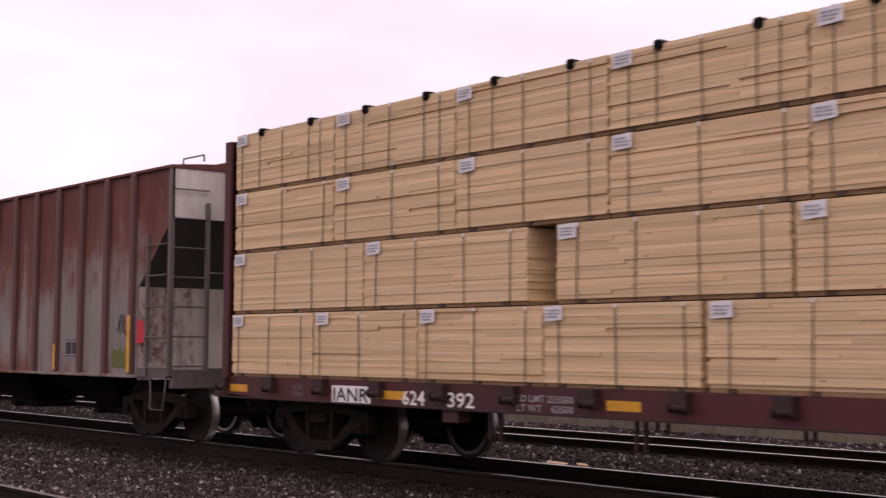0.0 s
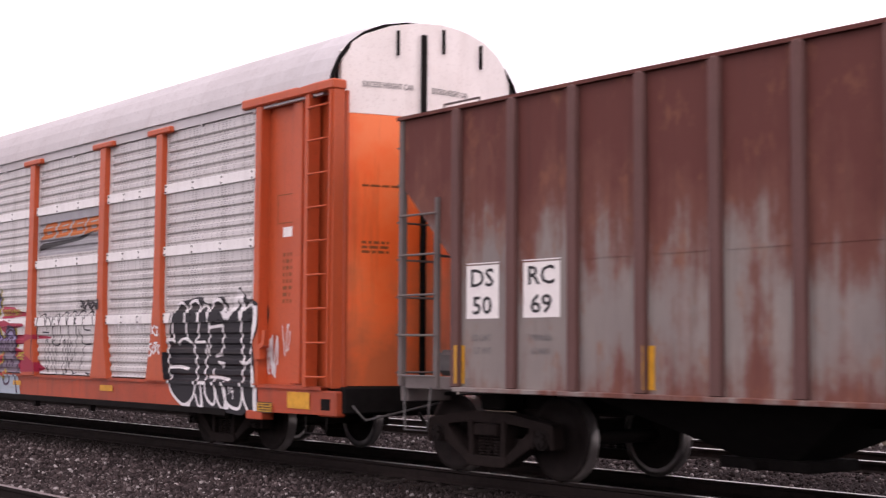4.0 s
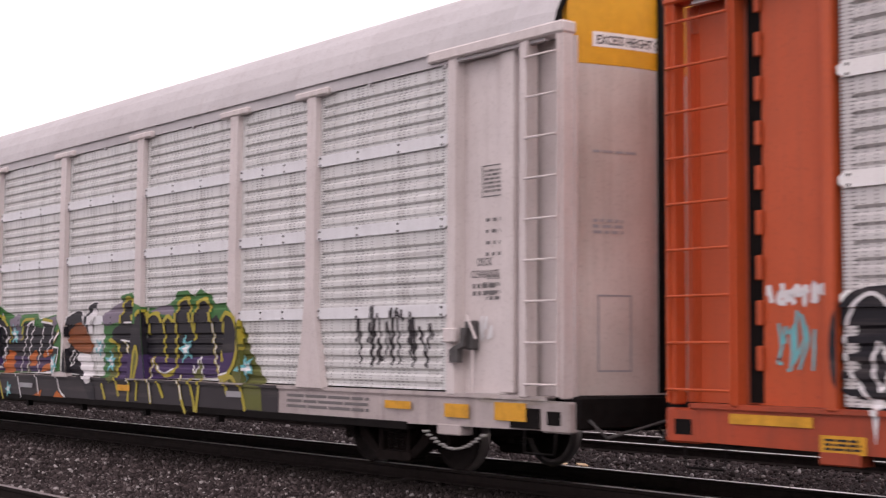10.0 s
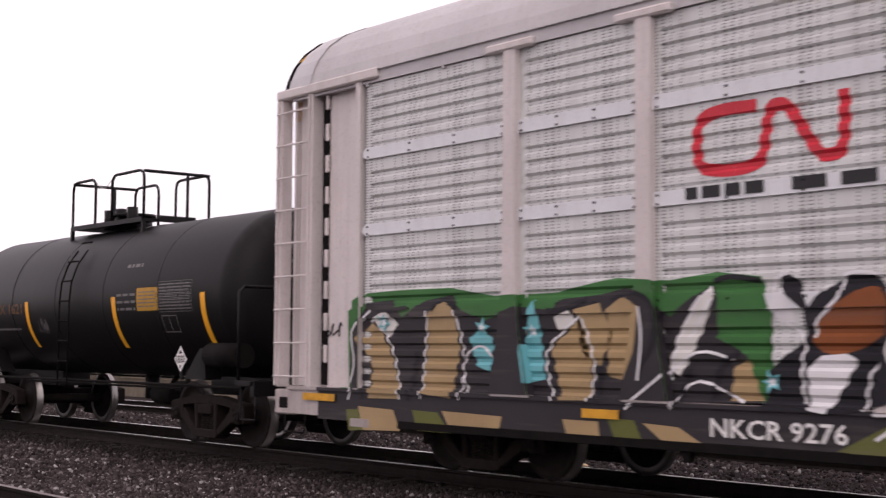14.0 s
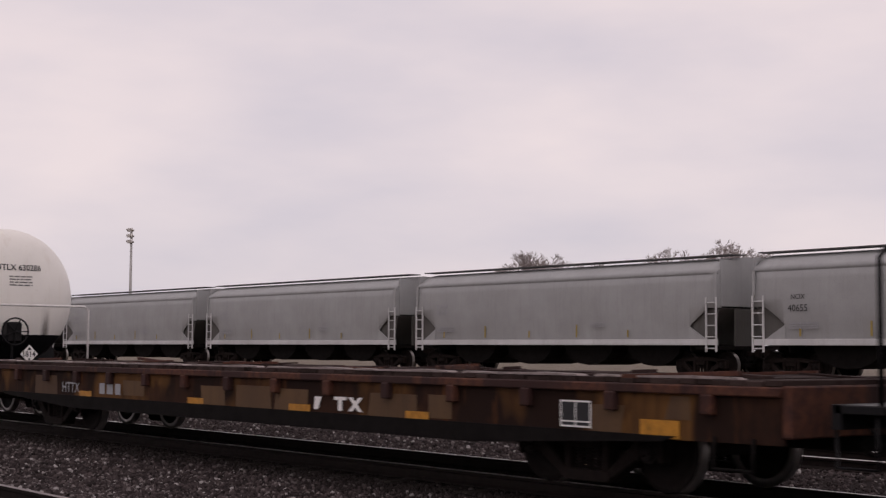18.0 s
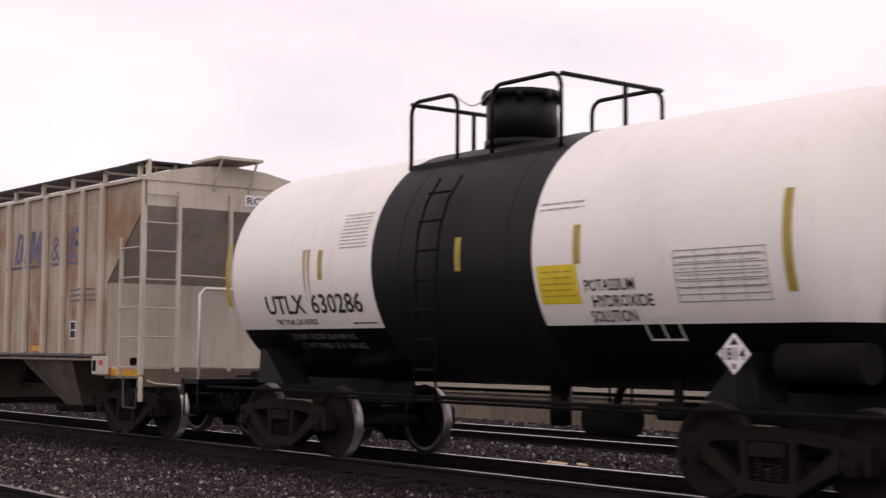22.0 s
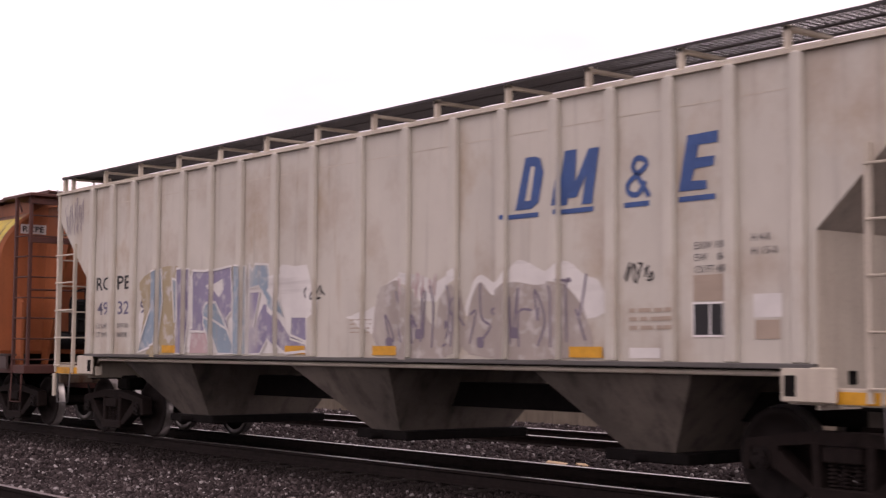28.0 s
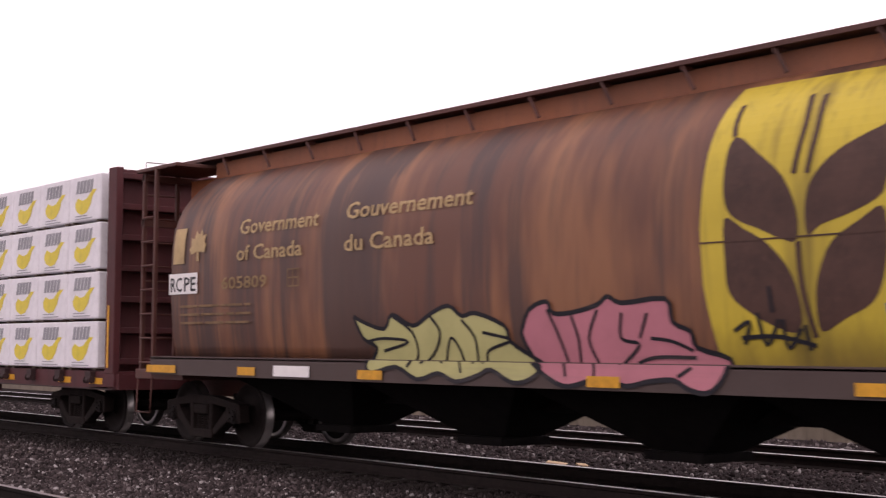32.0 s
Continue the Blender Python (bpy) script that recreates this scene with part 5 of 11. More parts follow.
def grain_car(s):
    car = train_car("grain_hopper_car", s, "brown rounded grain hopper car with a yellow wheat emblem", "hopper car")
    Lb, L = 7.12, 8.42
    half = barrel(1.30, 4.08)
    prof = half + [(-0.62, 4.12), (0.62, 4.12)] + [(-a, b) for a, b in half[::-1]]
    bm = bmesh.new()
    prev = None
    # shell with shallow panel swells between the seams
    n = 90
    for i in range(n + 1):
        x = -Lb + 2 * Lb * i / n
        k = 1.0 - 0.006 * abs(math.sin(math.pi * i / 9))
        row = [bm.verts.new((x, a * k, b)) for a, b in prof]
        if prev:
            for p in range(len(prof)):
                q = (p + 1) % len(prof)
                bm.faces.new((prev[p], prev[q], row[q], row[p])).smooth = True
        prev = row
    part("body", bm, M_brown, car)
    for e in (-1, 1):
        # recessed sloping end
        bm = bmesh.new()
        outer = [bm.verts.new((e * Lb, a, b)) for a, b in prof]
        inner = [bm.verts.new((e * (Lb + 0.03), a * 0.95, 1.36 + (b - 1.3) * 0.97)) for a, b in prof]
        for i in range(len(prof)):
            j = (i + 1) % len(prof)
            bm.faces.new((outer[i], outer[j], inner[j], inner[i]))
        bm.faces.new(inner)
        part("end_sheet", bm, M_brownend, car)
        for yy in (-0.62, 0.62):
            bm = bmesh.new()
            prism(bm, [(e * (Lb + 0.04), 1.1), (e * (Lb + 0.22), 1.1), (e * (L - 0.12), 3.4), (e * (L - 0.12), 4.05), (e * (Lb + 0.2), 4.05)], yy - 0.03, yy + 0.03)
            part("end_brace", bm, M_brownend, car)
        for yy in (-1.18, 1.18):
            bm = bmesh.new()
            prism(bm, [(e * (Lb + 0.02), 1.1), (e * (Lb + 0.42), 1.1), (e * (Lb + 0.42), 2.25), (e * (Lb + 0.02), 2.45)], yy - 0.03, yy + 0.03)
            part("end_gusset", bm, M_brownend, car)
        bx("end_crossbar", M_brownend, car, *sorted((e * (L - 0.22), e * (L - 0.12))), -0.62, 0.62, 3.25, 3.4)
        # cage of posts with ladders
        for xx, yy in ((L - 0.55, -1.48), (L - 0.05, -1.42), (L - 0.05, -0.86), (L - 0.05, -0.15), (L - 0.05, 1.42), (L - 0.55, 1.48)):
            bm = bmesh.new()
            box(bm, e * xx - 0.03, e * xx + 0.03, yy - 0.03, yy + 0.03, 0.95, 4.14, bev=0.006)
            post = part("cage_post", bm, M_brown_dark, car)
            if (xx, yy) == (L - 0.05, -1.42):
                rungs(post, M_brown_dark, (e * (L - 0.05), -1.42), (e * (L - 0.05), -0.86), 1.2, 0.37, 8, 0.014)
            if (xx, yy) == (L - 0.55, -1.48):
                rungs(post, M_brown_dark, (e * (L - 0.55), -1.5), (e * (L - 0.05), -1.46), 1.2, 0.37, 7, 0.014)
        bm = bmesh.new()
        rod(bm, (e * (L - 0.02), -1.42, 2.45), (e * (L - 0.02), 1.42, 2.45), 0.018, 6)
        part("grab_rail", bm, M_brown_dark, car)
        bm = bmesh.new()
        for zz in (3.35, 4.05):
            box(bm, *sorted((e * (L - 0.1), e * L)), -1.45, 1.45, zz - 0.05, zz + 0.05)
        for ya, yb in ((-1.5, -0.45), (0.45, 1.5)):
            box(bm, *sorted((e * (Lb + 0.1), e * (L + 0.1))), ya, yb, 4.13, 4.19, bev=0.01)
        part("end_frame", bm, M_brown_dark, car)
        bm = bmesh.new()
        pipe(bm, [(e * (L - 0.1), -0.9, 4.18), (e * (L - 0.1), -0.9, 4.27), (e * (L - 0.8), -0.9, 4.27), (e * (L - 0.8), -0.9, 4.18)], 0.014)
        part("roof_grab", bm, M_steel, car)
        bm = bmesh.new()
        box(bm, *sorted((e * (Lb - 0.2), e * L)), -1.5, 1.5, 0.95, 1.10, bev=0.01)
        box(bm, *sorted((e * (Lb - 0.2), e * (L + 0.05))), -0.32, 0.32, 0.68, 1.08)
        part("end_platform", bm, M_brown_dark, car)
        bm = bmesh.new()
        pipe(bm, [(e * (L - 0.1), -1.5, 0.95), (e * (L - 0.1), -1.52, 0.45), (e * (L - 0.55), -1.52, 0.45), (e * (L - 0.55), -1.5, 0.95)], 0.013)
        part("step", bm, M_brown_dark, car)
        coupler(car, e * L, e)
        truck(car, e * 7.05)
    # brake wheel and its cylinder on the front end
    bm = bmesh.new()
    hx, hy, hz = L + 0.10, -0.42, 2.2
    for k in range(16):
        a, b = 2 * math.pi * k / 16, 2 * math.pi * (k + 1) / 16
        rod(bm, (hx, hy + 0.29 * math.cos(a), hz + 0.29 * math.sin(a)), (hx, hy + 0.29 * math.cos(b), hz + 0.29 * math.sin(b)), 0.018, 6)
        if k % 4 == 0:
            rod(bm, (hx, hy, hz), (hx, hy + 0.28 * math.cos(a), hz + 0.28 * math.sin(a)), 0.012, 5)
    part("brake_wheel", bm, M_tankblack, car)
    bm = bmesh.new()
    rod(bm, (L - 0.75, -0.55, 1.55), (L - 0.75, 0.3, 1.55), 0.17, 14)
    box(bm, L - 0.28, L + 0.05, -0.58, -0.22, 1.65, 2.3, bev=0.05)
    rod(bm, (L - 0.1, -0.25, 1.1), (L - 0.1, -0.25, 1.6), 0.03, 6)
    part("brake_cylinder", bm, M_tankblack, car)
    # side sill: a flat plate that leans out under the barrel
    for sd in (-1, 1):
        bm = bmesh.new()
        prism(bm, [(-7.78, 1.28), (7.78, 1.28), (7.78, 1.03), (-7.78, 1.03)], sd * 1.54, sd * 1.58)
        box(bm, -7.78, 7.78, min(sd * 1.38, sd * 1.58), max(sd * 1.38, sd * 1.58), 1.26, 1.30)
        part("side_sill", bm, M_sill, car)
    # running boards along the roof edge on brackets
    bx("roof_coaming", M_coaming, car, -Lb, Lb, -0.88, 0.88, 3.90, 4.21)
    for sd in (-1, 1):
        bm = bmesh.new()
        box(bm, -L + 0.2, L - 0.2, min(sd * 0.55, sd * 1.02), max(sd * 0.55, sd * 1.02), 4.25, 4.28)
        box(bm, -L + 0.2, L - 0.2, min(sd * 1.01, sd * 1.03), max(sd * 1.01, sd * 1.03), 4.24, 4.29)
        part("running_board", bm, M_brown_dark, car)
    for k in range(13):
        x = -Lb + 0.4 + k * (2 * Lb - 0.8) / 12
        bm = bmesh.new()
        rod(bm, (x, -1.0, 4.24), (x + 0.12, -0.97, 3.99), 0.02, 6)
        box(bm, x - 0.025, x + 0.025, -1.0, -0.86, 4.20, 4.25)
        part("board_bracket", bm, M_brown_dark, car)
    for k in range(4):
        x = -5.4 + k * 3.6
        bm = bmesh.new()
        box(bm, x - 1.1, x + 1.1, -0.5, 0.5, 4.20, 4.29, bev=0.03)
        part("hatch", bm, M_brown_dark, car)
    # discharge bays
    for k in range(4):
        x = -4.65 + k * 3.1
        bm = bmesh.new()
        top = [bm.verts.new(p) for p in ((x - 1.5, -1.15, 1.04), (x + 1.5, -1.15, 1.04), (x + 1.5, 1.15, 1.04), (x - 1.5, 1.15, 1.04))]
        bot = [bm.verts.new(p) for p in ((x - 0.32, -0.28, 0.36), (x + 0.32, -0.28, 0.36), (x + 0.32, 0.28, 0.36), (x - 0.32, 0.28, 0.36))]
        for i in range(4):
            bm.faces.new((top[i], top[(i + 1) % 4], bot[(i + 1) % 4], bot[i]))
        bm.faces.new(top[::-1])
        bm.faces.new(bot)
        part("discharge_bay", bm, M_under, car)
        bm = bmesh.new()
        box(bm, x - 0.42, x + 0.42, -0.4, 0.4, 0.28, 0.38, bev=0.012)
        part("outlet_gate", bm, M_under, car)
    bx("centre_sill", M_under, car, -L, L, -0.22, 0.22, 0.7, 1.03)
    return car


def brown_material():
    m = Mat("brown_grain_car_paint", (0.125, 0.048, 0.027), 0.55)
    m.stain((0.27, 0.115, 0.05), (0.9, 0.25, 0.2), 0.46, 0.60, 0.85, 4)
    m.stain((0.050, 0.026, 0.023), (1.3, 0.35, 0.10), 0.48, 0.57, 0.85, 5, 6.0)
    m.stain((0.05, 0.03, 0.025), (3.5, 1, 0.25), 0.52, 0.75, 0.6, 5, 2.0)
    m.bump(m.noise(8, 4), 0.1, 0.01)
    return m.done()


M_brown = brown_material()
M_brownend = paint("rust_orange_end", (0.40, 0.125, 0.045), 0.6, (0.12, 0.05, 0.03), 0.4)
M_coaming = paint("coaming_brown", (0.26, 0.088, 0.037), 0.65, (0.08, 0.04, 0.03), 0.5)
M_brown_dark = paint("brown_frame_paint", (0.085, 0.028, 0.021), 0.65, (0.05, 0.03, 0.025), 0.5)
M_sill = paint("grey_brown_sill", (0.062, 0.040, 0.035), 0.65, (0.07, 0.05, 0.045), 0.5)
grain = grain_car(-154.1)


# ---- centre-beam flat cars and their loads ----
def centerbeam_car(s, label, L):
    car = train_car("centerbeam_car", s, label, "flat car")
    for sd in (-1, 1):
        bm = bmesh.new()
        prism(bm, [(-L, 1.03), (L, 1.03), (L, 0.80), (L - 1.5, 0.755), (-L + 1.5, 0.755), (-L, 0.80)], sd * 1.44, sd * 1.38)
        part("side_sill", bm, M_cbred, car)
        bx("sill_flange", M_cbdark, car, -L, L, *sorted((sd * 1.47, sd * 1.36)), 0.745, 0.765)
        for x in (-L + 5.2, L - 5.2):
            bx("jacking_pad", M_cbred, car, x - 0.14, x + 0.14, *sorted((sd * 1.43, sd * 1.25)), 0.60, 0.745, bev=0.01)
        for x in (-L + 5.8, -L + 5.97, -L + 7.97, -L + 8.09, L - 5.8, L - 5.97, L - 7.97, L - 8.09):
            bx("hanger", M_cbdark, car, x - 0.018, x + 0.018, *sorted((sd * 1.36, sd * 1.32)), 0.44, 0.75)
    bx("deck", M_cbred, car, -L, L, -1.4, 1.4, 0.97, 1.04)
    for e in (-1, 1):
        # bulkhead: frame, ribs across, ladder
        bm = bmesh.new()
        for yy in (-1.45, 1.33):
            box(bm, *sorted((e * (L - 0.32), e * (L - (0.16 if s > 0 else 0.02)))), yy, yy + 0.12, 1.0, 4.33, bev=0.01)
        box(bm, *sorted((e * (L - 0.32), e * (L - 0.28))), -1.4, 1.4, 1.0, 4.33)
        part("bulkhead", bm, M_cbred, car)
        for k in range(7):
            z = 1.15 + k * 0.5
            bm = bmesh.new()
            box(bm, *sorted((e * (L - 0.28), e * (L - 0.06))), -1.33, 1.33, z, z + 0.1, bev=0.01)
            part("bulkhead_rib", bm, M_cbred, car)
        bm = bmesh.new()
        pipe(bm, [(e * (L - 0.1), -0.9, 4.3), (e * (L - 0.1), -0.9, 4.45), (e * (L - 0.1), 0.0, 4.45), (e * (L - 0.1), 0.0, 4.3)], 0.014)
        part("roof_grab", bm, M_steel, car)
        coupler(car, e * L, e)
        truck(car, e * (L - 2.1))
        bx("end_sill", M_cbred, car, *sorted((e * (L - 0.3), e * (L + 0.1))), -1.4, 1.4, 0.75, 1.0)
    bm = bmesh.new()
    box(bm, -L + 0.3, L - 0.3, -0.05, 0.05, 3.9, 4.2)
    for k in range(12):
        x = -L + 1 + k * (2 * L - 2) / 11
        box(bm, x - 0.06, x + 0.06, -0.05, 0.05, 1.0, 4.0)
    part("centre_beam", bm, M_cbred, car)
    bm = bmesh.new()
    prism(bm, [(-0.11, 1.035), (0.11, 1.035), (0.10, 0.95), (0.05, 0.90), (-0.05, 0.90), (-0.10, 0.95)], -1.53, -1.43)
    rod(bm, (-0.10, -1.50, 0.895), (0.10, -1.50, 0.895), 0.042, 10)
    for x in (-0.115, 0.095):
        rod(bm, (x, -1.50, 0.895), (x + 0.02, -1.50, 0.895), 0.058, 10)
    winch = part("strap_winch", bm, M_cbdark, car)
    winch.location.x = -L + 0.28
    for k in range(1, 19):
        o = new("strap_winch", winch.data)
        o.parent, o.location = car, (-L + 0.28 + k * 1.197, 0, 0)
    bx("centre_sill", M_under, car, -L, L, -0.3, 0.3, 0.68, 0.98)
    return car


M_cbred = paint("oxide_red_paint", (0.072, 0.013, 0.015), 0.65, (0.030, 0.012, 0.012), 0.65, (0.12, 0.05, 0.04), 0.70)
M_cbdark = paint("grimy_winch_paint", (0.030, 0.011, 0.011), 0.7, (0.02, 0.012, 0.011), 0.5)
CB_L = 11.3
lumber_car = centerbeam_car(12.30 + CB_L - 0.25, "dark red centerbeam flat car loaded with lumber", CB_L)
pack_car = centerbeam_car(-163.48 - CB_L + 0.1, "dark red centerbeam flat car loaded with wrapped lumber", CB_L)


def lumber_material():
    m = Mat("sawn_spruce", (0.665, 0.485, 0.275), 0.75)
    # each board cut from another place in the log
    info = m.n.new("ShaderNodeObjectInfo")
    shift = m.n.new("ShaderNodeVectorMath")
    shift.operation = "MULTIPLY_ADD"
    shift.inputs[1].default_value = (2.4, 1.0, 0.04)
    m.l.new(m.co, shift.inputs[0])
    m.l.new(m.math("MULTIPLY", info.outputs["Random"], 60.0), shift.inputs[2])
    m.co = shift.outputs[0]
    m.stain((0.56, 0.38, 0.215), (0.6, 2, 14), 0.42, 0.66, 0.7, 4)
    m.stain((0.74, 0.555, 0.37), (0.4, 3, 22), 0.5, 0.7, 0.7, 4, 4.0)
    m.vary(0.14)
    m.stain((0.17, 0.09, 0.05), (7, 2, 16), 0.70, 0.76, 0.8, 2, 8.0)
    m.bump(m.noise((4, 40, 60), 4), 0.25, 0.004)
    return m.done()


M_lumber = lumber_material()
M_strap = plain("steel_strap", (0.10, 0.066, 0.042), 0.5, 0.4, 0.2)
M_paper = plain("white_paper_tag", (0.74, 0.74, 0.76), 0.7, 0.0, 0.08, 9, 0)
M_tiergap = plain("tier_gap_brown", (0.30, 0.19, 0.10), 0.85, 0, 0.3, 20)


BOARD = []


def unit_board():
    """A board one metre long and one high, to be sized by its object."""
    if not BOARD:
        bm = bmesh.new()
        box(bm, 0, 1, 0, 1.28, 0, 1)
        me = bpy.data.meshes.new("board")
        bm.to_mesh(me)
        bm.free()
        me.materials.append(M_lumber)
        BOARD.append(me)
    return BOARD[0]


def lumber_bundle(x0, x1, z0, z1, seed, tag=True, top=False):
    """A strapped stack of boards, on its bearers; the origin is at its base."""
    rnd = random.Random(seed)
    w = x1 - x0
    ob = tagged(new("lumber_bundle"), "strapped bundle of pale sawn boards with a paper tag" if tag else "strapped bundle of pale sawn boards", "lumber bundle", "lumber bundles on the flat car")
    load(ob, x0, YC, z0)
    h = z1 - z0
    n = max(8, round((h - 0.045) / 0.041))
    step = (h - 0.045) / n
    unit = unit_board()
    for i in range(n):
        za = 0.045 + i * step
        cut = rnd.choice([None, None, rnd.uniform(0.25, 0.75)])
        spans = [(0, w)] if cut is None else [(0, w * cut - 0.004), (w * cut + 0.004, w)]
        for a, b in spans:
            y = -1.43 + rnd.uniform(-0.006, 0.006) + (rnd.random() < 0.06) * 0.025
            xa, xb = a + rnd.uniform(0, 0.02) * (a == 0), b - rnd.uniform(0, 0.02) * (b == w)
            o = new("board", unit)
            o.parent, o.location, o.scale = ob, (xa, y, za), (xb - xa, 1, step - 0.0014)
    bx("stack_core", M_strap, ob, 0.05, w - 0.05, -1.36, -0.2, 0.05, h - 0.05)
    # added brown filler gives the dim gap between tiers its tone
    bx("bottom_board", M_tiergap, ob, 0.01, w - 0.01, -1.40, -0.2, 0.002, 0.044)
    bx("back_row", M_lumber, ob, 0.0, w, 0.15, 1.43, 0.0, h)
    for k in range(3):
        x = w * (0.12 + 0.38 * k)
        bx("bearer", M_strap, ob, x - 0.045, x + 0.045, -1.42, -0.15, 0.0, 0.045)
    for k in range(3 if w < 2.6 else 4):
        x = w * (0.10 + (0.8 if w < 2.6 else 0.27) * k * (0.5 if w < 2.6 else 1)) + rnd.uniform(-0.05, 0.05)
        bm = bmesh.new()
        lean = rnd.uniform(-0.02, 0.02)
        prism(bm, [(x - 0.006, 0.0), (x + 0.006, 0.0), (x + lean + 0.006, h), (x + lean - 0.006, h)], -1.458, -1.452)
        st = part("strap", bm, M_strap, ob)
        bx("strap_clip", M_paper, st, x + lean - 0.014, x + lean + 0.014, -1.462, -1.458, h - 0.045, h - 0.005)
    if top:
        for k in range(2):
            x = w * (0.28 + 0.5 * k)
            bx("corner_guard", M_under, ob, x - 0.05, x + 0.05, -1.475, -1.3, h - 0.07, h + 0.035, bev=0.02, label="black plastic corner guard")
            bx("tie_down", M_strap, ob, x - 0.007, x + 0.007, -1.472, -1.466, 0.0, h - 0.05)
    if tag:
        tx = rnd.uniform(0.04, 0.12)
        bm = bmesh.new()
        prism(bm, [(tx, h - 0.17), (tx + 0.26, h - 0.155), (tx + 0.255, h - 0.005), (tx - 0.005, h - 0.02)], -1.466, -1.462)
        t = part("paper_tag", bm, M_paper, ob, "white paper tag with print")
        bars("tag_print", tx + 0.03, h - 0.14, 0.19, 0.10, 3, M_grey, t, -1.469, seed)
    return ob


TIER = (1.04, 1.90, 2.74, 3.58, 4.40)
JOINTS = ((12.45, 14.48, 16.65, 18.79, 20.98, 23.35, 25.72, 28.08, 30.45, 32.82), (12.47, 15.57, 18.55), (12.49, 14.91, 17.33, 19.74, 22.16, 24.58, 27, 29.42, 31.83), (12.49, 14.91, 17.33, 19.74, 22.16, 24.58, 27, 29.42, 31.83))
seed = 10
for tier, cuts in enumerate(JOINTS):
    for a, b in zip(cuts, cuts[1:]):
        seed += 1
        lumber_bundle(a, b - 0.012 - (0.05 if abs(b - 20.98) < 0.01 else 0), TIER[tier], TIER[tier + 1] - 0.012, seed, True, tier == 3)
for a, b in ((18.98, 21.96), (21.98, 24.98), (25.02, 27.99), (27.99, 30.95)):
    seed += 1
    lumber_bundle(a, b - 0.012, TIER[1], TIER[2] - 0.012, seed)


def wrapped_pack(x1, w, tier, seed):
    ob = tagged(new("wrapped_lumber_pack"), "white-wrapped lumber pack with a yellow and dark printed emblem", "lumber pack", "wrapped packs on the flat car")
    h = 0.80
    load(ob, x1 - w, YC, 1.05 + tier * 0.815)
    bx("wrapping", M_wrap, ob, 0.006, w - 0.006, -1.44, -0.15, 0.03, h, bev=0.02)
    bx("back_wrapping", M_wrap, ob, 0.006, w - 0.006, 0.15, 1.44, 0.0, h, bev=0.02)
    bx("bearer", M_strap, ob, 0.1, 0.2, -1.42, -0.15, 0.0, 0.03)
    bx("bearer", M_strap, ob, w - 0.2, w - 0.1, -1.42, -0.15, 0.0, 0.03)
    bm = bmesh.new()
    c = w / 2
    prism(bm, [(c - 0.36, 0.34), (c - 0.26, 0.43), (c - 0.08, 0.38), (c + 0.08, 0.40), (c + 0.30, 0.54), (c + 0.46, 0.54), (c + 0.30, 0.43), (c + 0.22, 0.28), (c + 0.08, 0.17), (c - 0.10, 0.14), (c - 0.27, 0.19), (c - 0.35, 0.26)], -1.446, -1.443)
    part("emblem", bm, M_packyellow, ob)
    bm = bmesh.new()
    for k in range(5):
        x = c - 0.34 + k * 0.13
        prism(bm, [(x, 0.50), (x + 0.10, 0.51), (x + 0.15, 0.72), (x + 0.05, 0.71)], -1.447, -1.443)
    for k in range(2):
        box(bm, c - 0.34, c + 0.30 - 0.2 * k, -1.447, -1.443, 0.07 + k * 0.045, 0.085 + k * 0.045)
    part("print", bm, M_grey, ob)
    return ob


M_wrap = plain("white_wrapping", (0.78, 0.76, 0.79), 0.4, 0.0, 0.08, 5, 0.2)
M_packyellow = plain("yellow_print", (0.75, 0.60, 0.05), 0.5, 0.0, 0.1, 5, 0)
for tier in range(4):
    at = -164.0
    for k in range(8):
        wrapped_pack(at, 1.22, tier, k)
        at -= 1.23


